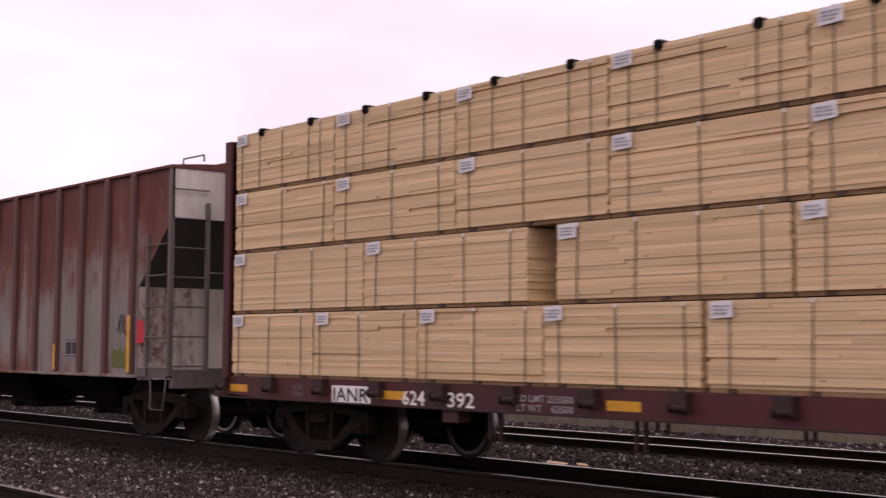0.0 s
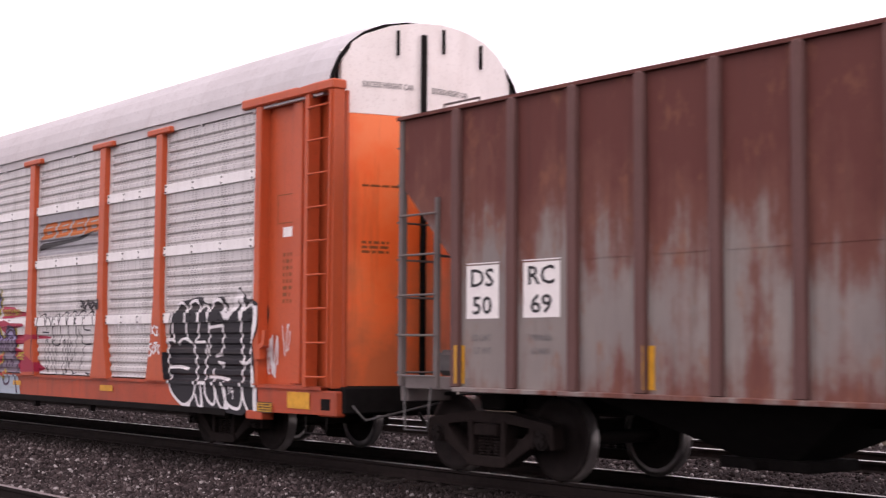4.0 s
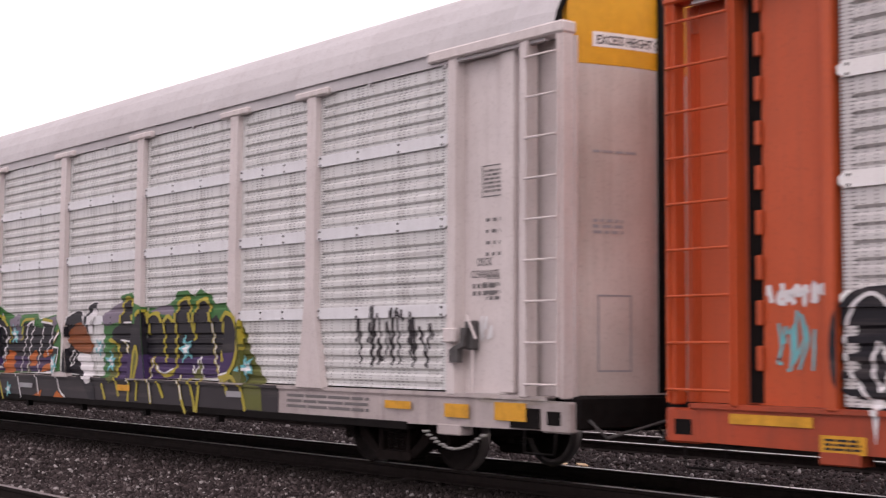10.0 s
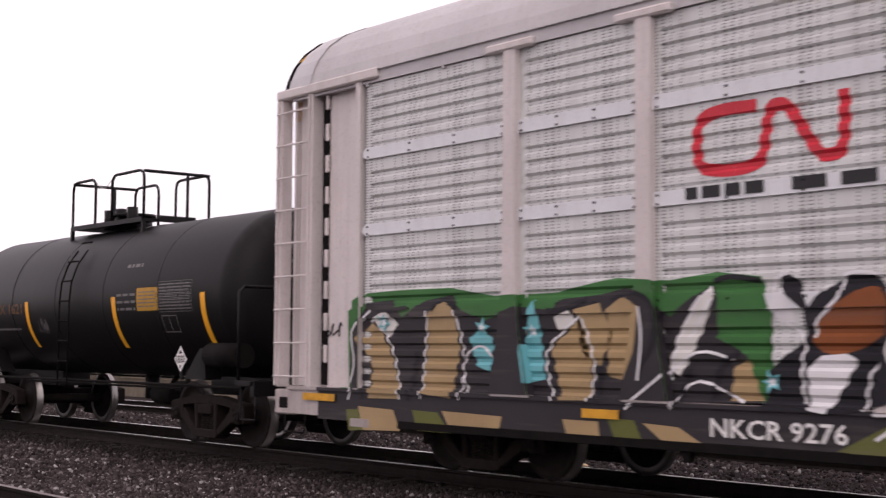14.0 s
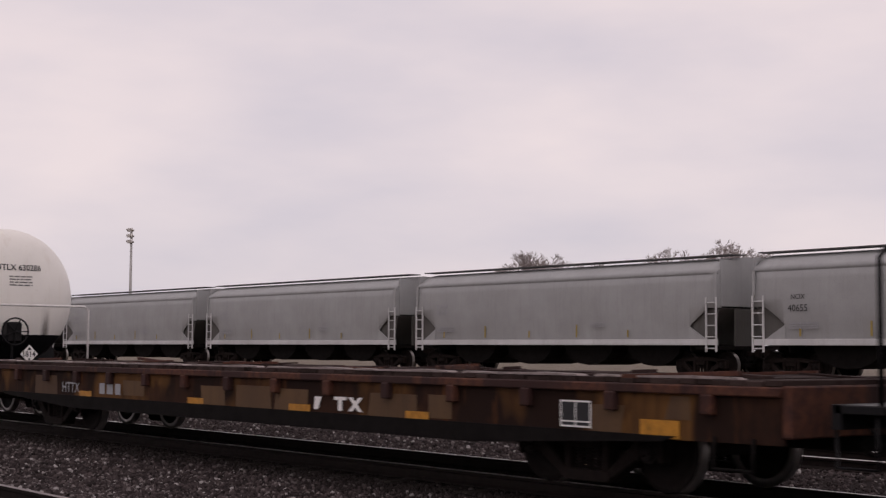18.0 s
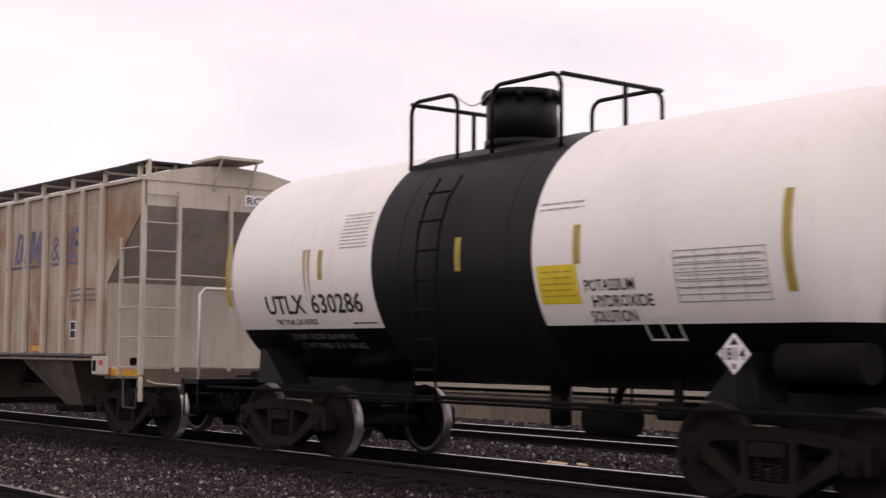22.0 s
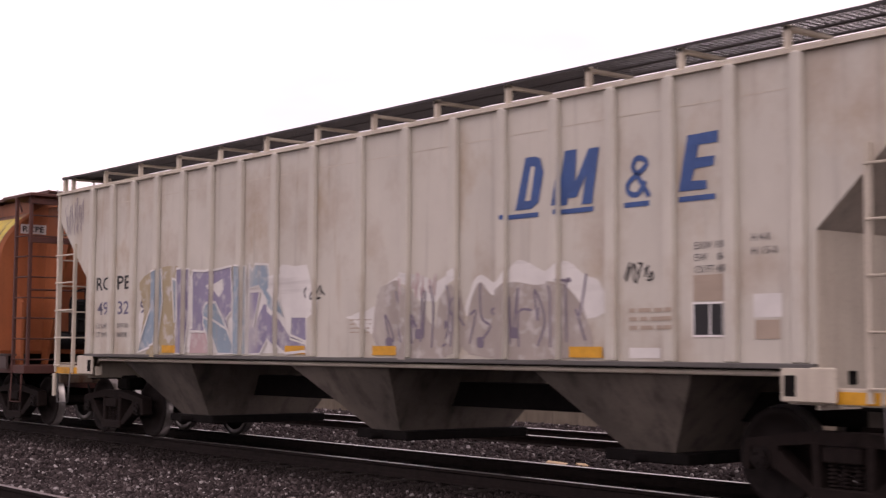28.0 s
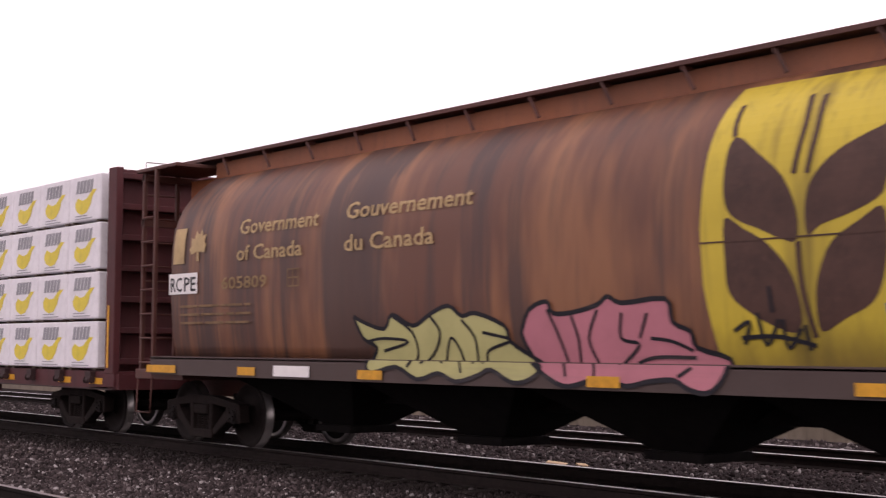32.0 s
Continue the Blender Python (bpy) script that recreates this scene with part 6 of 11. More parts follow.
# ---- loose ballast stones, one mesh ----
def scatter_stones(name, label, areas, seed):
    """areas: (x0, x1, y0, y1, stones per square metre, smallest, largest)."""
    rnd = np.random.RandomState(seed)
    g = (1 + 5 ** 0.5) / 2
    ico = np.array([(-1, g, 0), (1, g, 0), (-1, -g, 0), (1, -g, 0), (0, -1, g), (0, 1, g), (0, -1, -g), (0, 1, -g), (g, 0, -1), (g, 0, 1), (-g, 0, -1), (-g, 0, 1)]) / 1.902
    tri = np.array([(0, 11, 5), (0, 5, 1), (0, 1, 7), (0, 7, 10), (0, 10, 11), (1, 5, 9), (5, 11, 4), (11, 10, 2), (10, 7, 6), (7, 1, 8), (3, 9, 4), (3, 4, 2), (3, 2, 6), (3, 6, 8), (3, 8, 9), (4, 9, 5), (2, 4, 11), (6, 2, 10), (8, 6, 7), (9, 8, 1)])
    sy, sz = [p[0] for p in SECTION], [p[1] for p in SECTION]
    vs, fs, at = [], [], 0
    for x0, x1, y0, y1, dens, lo, hi in areas:
        n = int((x1 - x0) * (y1 - y0) * dens)
        x, y = rnd.uniform(x0, x1, n), rnd.uniform(y0, y1, n)
        r = lo + (hi - lo) * rnd.rand(n) ** 2.2
        z = np.interp(y, sy, sz) + r * rnd.uniform(-0.2, 0.5, n)
        shape = ico[None] * (1 + rnd.uniform(-0.34, 0.34, (n, 12, 1))) * rnd.uniform(0.6, 1.2, (n, 1, 3)) * r[:, None, None]
        a = rnd.uniform(0, 6.28, n)
        ca, sa = np.cos(a)[:, None], np.sin(a)[:, None]
        px = shape[:, :, 0] * ca - shape[:, :, 1] * sa + x[:, None]
        py = shape[:, :, 0] * sa + shape[:, :, 1] * ca + y[:, None]
        pz = shape[:, :, 2] + z[:, None]
        vs.append(np.stack([px, py, pz], 2).reshape(-1, 3))
        fs.append((tri[None] + (at + 12 * np.arange(n))[:, None, None]).reshape(-1, 3))
        at += 12 * n
    vs, fs = np.concatenate(vs), np.concatenate(fs)
    me = bpy.data.meshes.new(name)
    me.vertices.add(len(vs))
    me.vertices.foreach_set("co", vs.ravel())
    me.loops.add(len(fs) * 3)
    me.loops.foreach_set("vertex_index", fs.ravel().astype(np.int32))
    me.polygons.add(len(fs))
    me.polygons.foreach_set("loop_start", np.arange(0, len(fs) * 3, 3, dtype=np.int32))
    me.update(calc_edges=True)
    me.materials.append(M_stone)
    return tagged(new(name, me), label, "ballast", kind="stuff")


def stone_material():
    m = Mat("ballast_stone", (0.060, 0.047, 0.047), 0.85, 0, 0.1)
    m.islands(0.8)
    m.stain((0.040, 0.031, 0.031), 9.0, 0.4, 0.7, 0.6)
    geo = m.n.new("ShaderNodeNewGeometry")
    m.mix(m.math("GREATER_THAN", geo.outputs["Random Per Island"], 0.86), (0.16, 0.138, 0.136))
    m.mix(m.math("GREATER_THAN", geo.outputs["Random Per Island"], 0.965), (0.34, 0.315, 0.31))
    # stones take the same painted shade under the train
    m.mix(train_shade(m, 1.6, 2.2), (0.010, 0.0075, 0.007), amount=0.85)
    m.bump(m.noise(70, 3), 0.3, 0.004)
    return m.done()


M_stone = stone_material()
scatter_stones("ballast_stones", "loose dark crushed ballast stones with some pale ones", [
    (-17, -4, 5.75, 7.6, 560, 0.011, 0.034), (-17, -4, 7.6, 10.6, 420, 0.012, 0.036), (-34, -17, 5.75, 10.6, 230, 0.015, 0.040),
    (-60, -34, 5.75, 10.6, 60, 0.02, 0.05), (-26, -6, 12.4, 16.0, 170, 0.016, 0.045), (-45, -26, 12.4, 16.0, 70, 0.02, 0.05),
    (-26, -6, 10.8, 12.2, 90, 0.016, 0.045), (-40, -8, 17.7, 22.4, 60, 0.02, 0.05), (-30, -8, 16.2, 17.5, 60, 0.02, 0.05), (-12, -4, 4.3, 5.5, 120, 0.014, 0.04)], 3)

# a few scraps of wood on the ballast
for k, (x, y, ln, turn) in enumerate(((-14.76, 14.05, 0.30, 0.5), (-14.4, 14.2, 0.16, 1.3))):
    bm = bmesh.new()
    box(bm, -ln / 2, ln / 2, -0.05, 0.05, 0, 0.03, bev=0.006)
    o = tagged(part("wood_scrap", bm, M_lumber, None), "pale broken scrap of wood lying on the ballast", "wood scrap", "wood scraps")
    o.location, o.rotation_euler = (x, y, -0.215 if k else -0.21), (0.2, 0.1, turn)

# ---- retaining wall of old concrete behind the second track ----
def concrete_material():
    m = Mat("stained_concrete", (0.20, 0.165, 0.125), 0.9)
    m.stain((0.12, 0.096, 0.07), (3.0, 1.0, 0.5), 0.4, 0.7, 0.7)
    m.stain((0.27, 0.23, 0.18), (1.2, 1.0, 2.0), 0.5, 0.75, 0.6, 5, 4.0)
    m.stain((0.07, 0.055, 0.042), (6.0, 1.0, 0.4), 0.55, 0.75, 0.6, 4, 7.0)
    m.vary(0.1)
    m.bump(m.noise(25, 5), 0.3, 0.01)
    return m.done()


M_concrete = concrete_material()
wall = tagged(new("wall_retaining"), "low tan stained concrete retaining wall", "wall", kind="structure")
wall.location = (0, 22.6, 0)
slab = None
for k in range(14):
    x = -62 + k * 4.0
    if slab is None:
        bm = bmesh.new()
        box(bm, 0.01, 3.99, 0, 0.35, -0.5, 0.34, bev=0.012)
        slab = part("slab", bm, M_concrete, wall)
        bm = bmesh.new()
        box(bm, 0.008, 3.992, -0.05, 0.42, 0.342, 0.47, bev=0.015)
        cope = part("coping", bm, M_concrete, wall)
        slab.location, cope.location = (x, 0, 0), (x, 0, 0)
    else:
        for nm, src in (("slab", slab), ("coping", cope)):
            o = new(nm, src.data)
            o.parent, o.location = wall, (x, 0, 0)


# ---- standing grey hopper cars on the far track ----
def far_hopper_profile():
    half = [(-1.50, 1.30), (-1.55, 1.9), (-1.58, 2.6), (-1.55, 3.2), (-1.53, 3.44), (-1.47, 3.47), (-1.545, 3.50), (-1.40, 3.66), (-1.15, 3.84), (-0.8, 3.97), (-0.4, 4.05), (0, 4.08)]
    return half + [(-a, b) for a, b in half[-2::-1]]


def far_hopper(x, label, numbered):
    car = thing("hopper_car", x, label, "hopper car", "standing grey hopper cars", y=37.55, z=0.50)
    Lb, L = 7.23, 8.03
    prof = far_hopper_profile()
    bm = bmesh.new()
    # side sheets run to the ends above, cut back below
    ring = []
    for xx, cut in ((-L, 2.35), (-L + 0.45, 2.35), (-L + 1.2, 1.8), (-L + 1.22, 0), (L - 1.22, 0), (L - 1.2, 1.8), (L - 0.45, 2.35), (L, 2.35)):
        ring.append([bm.verts.new((xx, a, max(b, cut))) for a, b in prof])
    for p, q in zip(ring, ring[1:]):
        for i in range(len(prof) - 1):
            if len({p[i].co.to_tuple(3), p[i + 1].co.to_tuple(3), q[i].co.to_tuple(3), q[i + 1].co.to_tuple(3)}) > 2:
                bm.faces.new((p[i], p[i + 1], q[i + 1], q[i])).smooth = True
    bm.faces.new(ring[0])
    bm.faces.new(ring[-1])
    part("body", bm, M_fargrey, car)
    bx("side_sill", M_farsill, car, -L, L, -1.58, -1.52, 1.12, 1.32, bev=0.01)
    for e in (-1, 1):
        # dark sheets stand in for the shadow in the cut-away ends
        bm = bmesh.new()
        prism(bm, [(e * (L - 1.3), 1.25), (e * (L - 1.3), 2.4), (e * (L - 0.05), 2.4), (e * (L - 0.3), 1.25)], -1.42, -1.38)
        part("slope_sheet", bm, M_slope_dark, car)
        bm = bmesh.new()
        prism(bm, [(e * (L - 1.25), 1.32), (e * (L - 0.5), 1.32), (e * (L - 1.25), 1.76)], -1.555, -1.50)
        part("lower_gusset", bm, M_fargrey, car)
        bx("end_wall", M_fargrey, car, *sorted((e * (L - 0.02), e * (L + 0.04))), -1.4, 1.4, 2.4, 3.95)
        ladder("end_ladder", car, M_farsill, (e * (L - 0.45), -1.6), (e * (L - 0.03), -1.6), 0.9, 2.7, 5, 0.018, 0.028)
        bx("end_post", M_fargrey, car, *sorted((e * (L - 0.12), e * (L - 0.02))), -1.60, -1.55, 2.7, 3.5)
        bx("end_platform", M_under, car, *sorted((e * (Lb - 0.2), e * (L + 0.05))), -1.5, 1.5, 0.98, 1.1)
        # panel added to darken the gap between cars
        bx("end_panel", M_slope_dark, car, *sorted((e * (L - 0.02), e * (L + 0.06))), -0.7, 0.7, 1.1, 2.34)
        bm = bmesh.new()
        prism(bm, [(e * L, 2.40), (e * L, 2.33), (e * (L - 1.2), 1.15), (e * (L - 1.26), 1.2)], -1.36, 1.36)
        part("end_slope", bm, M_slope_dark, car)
        bx("bulkhead", M_under, car, *sorted((e * (L - 1.32), e * (L - 1.27))), -1.40, 1.40, 0.9, 2.4)
        coupler(car, e * L, e)
        t = truck(car, e * 6.9)
        for w in (WHEELSETS.pop(), WHEELSETS.pop()):
            pass
    for yy in (-0.7,):
        bm = bmesh.new()
        box(bm, -L - 0.2, L + 0.2, yy - 0.3, yy + 0.3, 4.10, 4.14)
        part("running_board", bm, M_steel_dark, car)
    for k in range(4):
        xx = -4.8 + k * 3.2
        bm = bmesh.new()
        pts = [(xx - 1.35, 1.14)] + [(xx + 1.25 * math.cos(math.pi - a), 1.12 - 0.72 * math.sin(a)) for a in [math.pi * j / 8 for j in range(9)]] + [(xx + 1.35, 1.14)]
        prism(bm, pts, -1.1, 1.1)
        part("discharge_bay", bm, M_under, car)
    for k in range(5):
        bx("side_marker", M_markyellow, car, -6.2 + k * 2.55, -6.13 + k * 2.55, -1.60, -1.588, 1.4, 1.85 if k % 2 else 1.65)
    bars("data_print", -6.6, 1.62, 1.1, 0.22, 3, M_grey, car, -1.60, 3)
    bars("data_print", 2.2, 1.75, 0.8, 0.2, 3, M_grey, car, -1.60, 4)
    if numbered:
        words("reporting_mark", "NCIX", -6.5, 2.56, 0.16, M_black, car, -1.60)
        words("car_number", "40655", -6.62, 2.18, 0.22, M_black, car, -1.60)
    else:
        bars("mark_print", -6.6, 2.3, 0.7, 0.5, 2, M_grey, car, -1.60, 5)
    bx("centre_sill", M_under, car, -L, L, -0.3, 0.3, 0.6, 1.1)
    return car


M_fargrey = paint("pale_grey_car_paint", (0.33, 0.335, 0.34), 0.55, (0.2, 0.19, 0.18), 0.3)
M_farsill = paint("light_sill_paint", (0.60, 0.60, 0.61), 0.55, (0.2, 0.19, 0.18), 0.3)
M_markyellow = plain("dull_yellow_mark", (0.35, 0.26, 0.08), 0.6)
for k in range(6):
    far_hopper(-20.73 - 17.50 * k, "standing pale grey smooth-sided covered hopper car", k == 0)


# ---- bare trees and a light mast on the skyline ----
def bare_tree(x, y, h, spread, seed):
    rnd = random.Random(seed)
    ob = tagged(new("bare_tree"), "leafless grey-brown tree on the skyline", "tree", "bare trees behind the cars")
    ob.location = (x, y, 0.3)
    trunk, twigs = bmesh.new(), bmesh.new()

    def grow(p, d, ln, r, depth):
        q = p + d * ln
        rod(trunk if depth < 2 else twigs, p, q, max(r, 0.03), 5 if depth < 2 else 4 if depth < 3 else 3, cap=False, r2=r * 0.72)
        if depth >= 7:
            return
        for k in range(3):
            turn = Vector((rnd.gauss(0, 1), rnd.gauss(0, 1), rnd.gauss(0.25, 0.5)))
            nd = (d + turn.normalized() * rnd.uniform(0.45, 0.85) * spread).normalized()
            nd.z = max(nd.z, -0.02) * 0.9
            grow(q, nd.normalized(), ln * rnd.uniform(0.60, 0.80), r * 0.63, depth + 1)

    grow(Vector((0, 0, 0)), Vector((0, 0, 1)), h * 0.26, h * 0.02, 0)
    part("trunk", trunk, M_bark, ob)
    part("crown", twigs, M_bark, ob)
    return ob


M_bark = plain("grey_brown_bark", (0.34, 0.295, 0.285), 0.9, 0.0, 0.3, 2)


def on_line(way, dist):
    return way[0] * dist, way[1] * dist


for k, (way, dist, h, sp) in enumerate((((-0.7334, 0.6797), 170, 17.0, 1.1), ((-0.7124, 0.7017), 175, 15.6, 1.0), ((-0.6642, 0.7475), 150, 15.0, 1.0), ((-0.6422, 0.7665), 140, 14.6, 1.2), ((-0.6302, 0.7765), 145, 15.0, 1.1), ((-0.6078, 0.7941), 140, 14.4, 1.0), ((-0.5987, 0.8009), 142, 13.6, 1.0))):
    bare_tree(*on_line(way, dist), h * 0.93, sp * 0.85, 20 + k)
mast = tagged(new("light_mast"), "tall grey floodlight mast with three lamp rows", "light mast")
mast.location = (*on_line((-0.8957, 0.4446), 210), 0.3)
bm = bmesh.new()
rod(bm, (0, 0, 0), (0, 0, 18.2), 0.28, 10, r2=0.16)
part("pole", bm, M_steel, mast)
for k in range(3):
    bx("cross_arm", M_steel, mast, -0.75, 0.75, -0.08, 0.08, 16.4 + k * 0.85, 16.6 + k * 0.85)
    for j in range(3):
        bm = bmesh.new()
        rod(bm, (-0.55 + 0.55 * j, -0.1, 16.75 + k * 0.85), (-0.55 + 0.55 * j, -0.4, 16.6 + k * 0.85), 0.2, 10, r2=0.27)
        part("floodlight", bm, M_railwhite, mast)


# ---- paint and lettering that follows the surface it is on ----
def conform(name, polys, mat, parent, surf, xcuts=(), zcuts=(), slants=(), layer=1, label="", end=False, folds=()):
    """Flat outlines (x, z) laid on a car's skin: cut along its folds, then moved onto it."""
    bm = bmesh.new()
    tag = bm.faces.layers.int.new("nth")
    for i, poly in enumerate(polys):
        vs = [bm.verts.new((p[0], 0, p[1])) for p in poly]
        if len(vs) > 2:
            bm.faces.new(vs)[tag] = i % 9
    if not bm.verts:
        bm.free()
        return None
    bm.normal_update()
    bmesh.ops.triangulate(bm, faces=bm.faces[:], ngon_method="EAR_CLIP")
    x0, x1 = min(v.co.x for v in bm.verts), max(v.co.x for v in bm.verts)
    z0, z1 = min(v.co.z for v in bm.verts), max(v.co.z for v in bm.verts)
    planes = [((x, 0, 0), (1, 0, 0)) for x in xcuts if x0 < x < x1] + [((0, 0, z), (0, 0, 1)) for z in zcuts if z0 < z < z1]
    planes += [((x, 0, z), n) for x, z, n in slants if x0 - 0.3 < x < x1 + 0.3]
    for co, no in planes:
        bmesh.ops.bisect_plane(bm, geom=bm.verts[:] + bm.edges[:] + bm.faces[:], plane_co=co, plane_no=no, dist=1e-5)
    vs, fs = [], []
    for f in bm.faces:
        c = f.calc_center_median()
        at = len(vs)
        lift = 0.003 * layer + 0.00025 * f[tag]
        for v in f.verts:
            d = surf(v.co.x, v.co.z, c.x, c.z)
            vs.append((d + lift, v.co.x, v.co.z) if end else (v.co.x, d - lift, v.co.z))
        fs.append(list(range(at, len(vs))))
    bm.free()
    for quad in folds:
        fs.append(list(range(len(vs), len(vs) + 4)))
        vs += quad
    me = bpy.data.meshes.new(name)
    me.from_pydata(vs, [], fs)
    me.materials.append(mat)
    ob = new(name, me)
    ob.parent = parent
    return tagged(ob, label) if label else ob


def letters(text, x, z, height, width=None, slant=0.0):
    """The outlines of a line of lettering as small triangles and quads in x and z."""
    cu = bpy.data.curves.new("line", "FONT")
    cu.body, cu.size, cu.shear, cu.resolution_u, cu.offset = text, 1.0, slant, 2, 0.014
    tmp = bpy.data.objects.new("line", cu)
    me = bpy.data.meshes.new_from_object(tmp)
    bpy.data.objects.remove(tmp)
    bpy.data.curves.remove(cu)
    co = [v.co.copy() for v in me.vertices]
    lo, hi = min(c.x for c in co), max(c.x for c in co)
    k = height / 0.73
    kx = k if width is None else width / (hi - lo)
    out = [[(x + (co[i].x - lo) * kx, z + co[i].y * k) for i in p.vertices] for p in me.polygons]
    bpy.data.meshes.remove(me)
    return out


def oblong(x0, x1, z0, z1):
    return [(x0, z0), (x1, z0), (x1, z1), (x0, z1)]


def frame_lines(x0, x1, z0, z1, t, nx=0, nz=0):
    out = [oblong(x0, x1, z0, z0 + t), oblong(x0, x1, z1 - t, z1), oblong(x0, x0 + t, z0, z1), oblong(x1 - t, x1, z0, z1)]
    out += [oblong(x0 + (x1 - x0) * (k + 1) / (nx + 1) - t / 2, x0 + (x1 - x0) * (k + 1) / (nx + 1) + t / 2, z0, z1) for k in range(nx)]
    out += [oblong(x0, x1, z0 + (z1 - z0) * (k + 1) / (nz + 1) - t / 2, z0 + (z1 - z0) * (k + 1) / (nz + 1) + t / 2) for k in range(nz)]
    return out


def print_bars(x0, x1, z0, z1, lines, seed, fill=0.55):
    rnd = random.Random(seed)
    out, step = [], (z1 - z0) / lines
    for i in range(lines):
        za = z1 - (i + 1) * step + step * (1 - fill) / 2
        at = x0
        while at < x1 - 0.02:
            ln = min(rnd.uniform(0.1, 0.35) * (x1 - x0), x1 - at)
            out.append(oblong(at, at + ln, za, za + step * fill))
            at += ln + step * 0.45
    return out


def smooth_loop(pts, n=5, closed=True):
    out, m = [], len(pts)
    for i in range(m if closed else m - 1):
        p = [pts[(i + k - 1) % m] if closed else pts[max(0, min(m - 1, i + k - 1))] for k in range(4)]
        for j in range(n):
            t = j / n
            out.append(tuple(0.5 * (2 * p[1][a] + (p[2][a] - p[0][a]) * t + (2 * p[0][a] - 5 * p[1][a] + 4 * p[2][a] - p[3][a]) * t * t + (3 * p[1][a] - p[0][a] - 3 * p[2][a] + p[3][a]) * t ** 3) for a in (0, 1)))
    if not closed:
        out.append(pts[-1])
    return out


def stroke(pts, w, n=5, taper=False):
    line = smooth_loop(pts, n, False)
    out = []
    prev = None
    for i, p in enumerate(line):
        a, b = line[max(0, i - 1)], line[min(len(line) - 1, i + 1)]
        dx, dz = b[0] - a[0], b[1] - a[1]
        ln = math.hypot(dx, dz) or 1
        h = w / 2 * (1 - 0.7 * i / len(line) if taper else 1)
        cur = ((p[0] - dz / ln * h, p[1] + dx / ln * h), (p[0] + dz / ln * h, p[1] - dx / ln * h))
        if prev:
            out.append([prev[0], prev[1], cur[1], cur[0]])
        prev = cur
    return out


def bubble(cx, cz, w, h, e, seed):
    rnd = random.Random(seed)
    ph, lean, sq = rnd.uniform(0, 6), rnd.uniform(-0.12, 0.12), rnd.uniform(0.55, 0.75)
    out = []
    for k in range(28):
        a = 2 * math.pi * k / 28
        c, s = math.cos(a), math.sin(a)
        x = (w / 2 + e) * math.copysign(abs(c) ** sq, c) * (1 + 0.10 * math.sin(2 * a + ph))
        z = (h / 2 + e) * math.copysign(abs(s) ** 0.7, s) * (1 + 0.05 * math.sin(3 * a + ph))
        out.append((cx + x + lean * z, cz + z))
    return out


def star(cx, cz, r, turn=0.2):
    return [(cx + (r if k % 2 == 0 else r * 0.4) * math.sin(turn + math.pi * k / 5), cz + (r if k % 2 == 0 else r * 0.4) * math.cos(turn + math.pi * k / 5)) for k in range(10)]


def cloud(x0, x1, z0, z1, lobes, seed, rough=0.5):
    """A closed outline with a flat foot and a lumpy or spiky top."""
    rnd = random.Random(seed)
    top = [(x0 + (x1 - x0) * (k + rnd.uniform(0.25, 0.75)) / lobes, z1 - (z1 - z0) * rough * rnd.uniform(0.0, 0.35) - (0.28 * (z1 - z0) * rough if k % 2 else 0)) for k in range(lobes)]
    return [(x0, z0)] + [(x0 - 0.05, z0 + (z1 - z0) * 0.5)] + top + [(x1 + 0.05, z0 + (z1 - z0) * 0.5), (x1, z0)]


def spray(name, colour, rough=0.5):
    m = Mat(name, colour, rough, 0.0, 0.2)
    m.stain(tuple(v * 0.72 for v in colour), 1.4, 0.4, 0.7, 0.6)
    m.stain((0.18, 0.15, 0.14), (0.4, 0.4, 7.0), 0.55, 0.8, 0.35, 3, 3.0)
    return m.done()


P_black = spray("spray_black", (0.018, 0.017, 0.022))
P_white = spray("spray_white", (0.78, 0.77, 0.78))
P_lav = spray("spray_lavender", (0.34, 0.30, 0.50))
P_greylav = spray("spray_grey_lavender", (0.20, 0.17, 0.22))
P_ice = spray("spray_pale_blue", (0.36, 0.43, 0.50))
P_plum = spray("spray_plum", (0.06, 0.028, 0.065))
P_red = spray("spray_red", (0.42, 0.035, 0.06))
P_crimson = spray("spray_crimson", (0.33, 0.022, 0.055))
P_lemon = spray("spray_yellow", (0.42, 0.36, 0.05))
P_green = spray("spray_green", (0.045, 0.16, 0.045))
P_olive = spray("spray_olive", (0.12, 0.13, 0.035))
P_orange = spray("spray_orange", (0.50, 0.13, 0.022))
P_teal = spray("spray_teal", (0.16, 0.48, 0.52))
P_tan = spray("spray_tan", (0.40, 0.28, 0.145))
P_slate = spray("spray_slate", (0.034, 0.030, 0.034))
P_purple = spray("spray_purple", (0.055, 0.03, 0.10))
P_pink = spray("spray_pink", (0.52, 0.20, 0.24))
P_lime = spray("spray_lime", (0.48, 0.46, 0.20))
P_brown = spray("spray_brown", (0.24, 0.075, 0.025))
def faded(name, colour, amount=0.55):
    """Old spray paint, worn through to the pale car paint in spots and runs."""
    m = Mat(name, colour, 0.6, 0.0, 0.2)
    m.stain(tuple(v * 0.72 for v in colour), 1.2, 0.4, 0.7, 0.6)
    m.stain((0.58, 0.56, 0.55), 5.5, 0.52, 0.66, amount, 2, 3.0)
    m.stain((0.56, 0.53, 0.48), (1.6, 1.6, 0.7), 0.52, 0.68, amount, 6, 8.0)
    m.stain((0.40, 0.30, 0.20), (9, 9, 0.5), 0.6, 0.8, 0.35, 4, 5.0)
    return m.done()


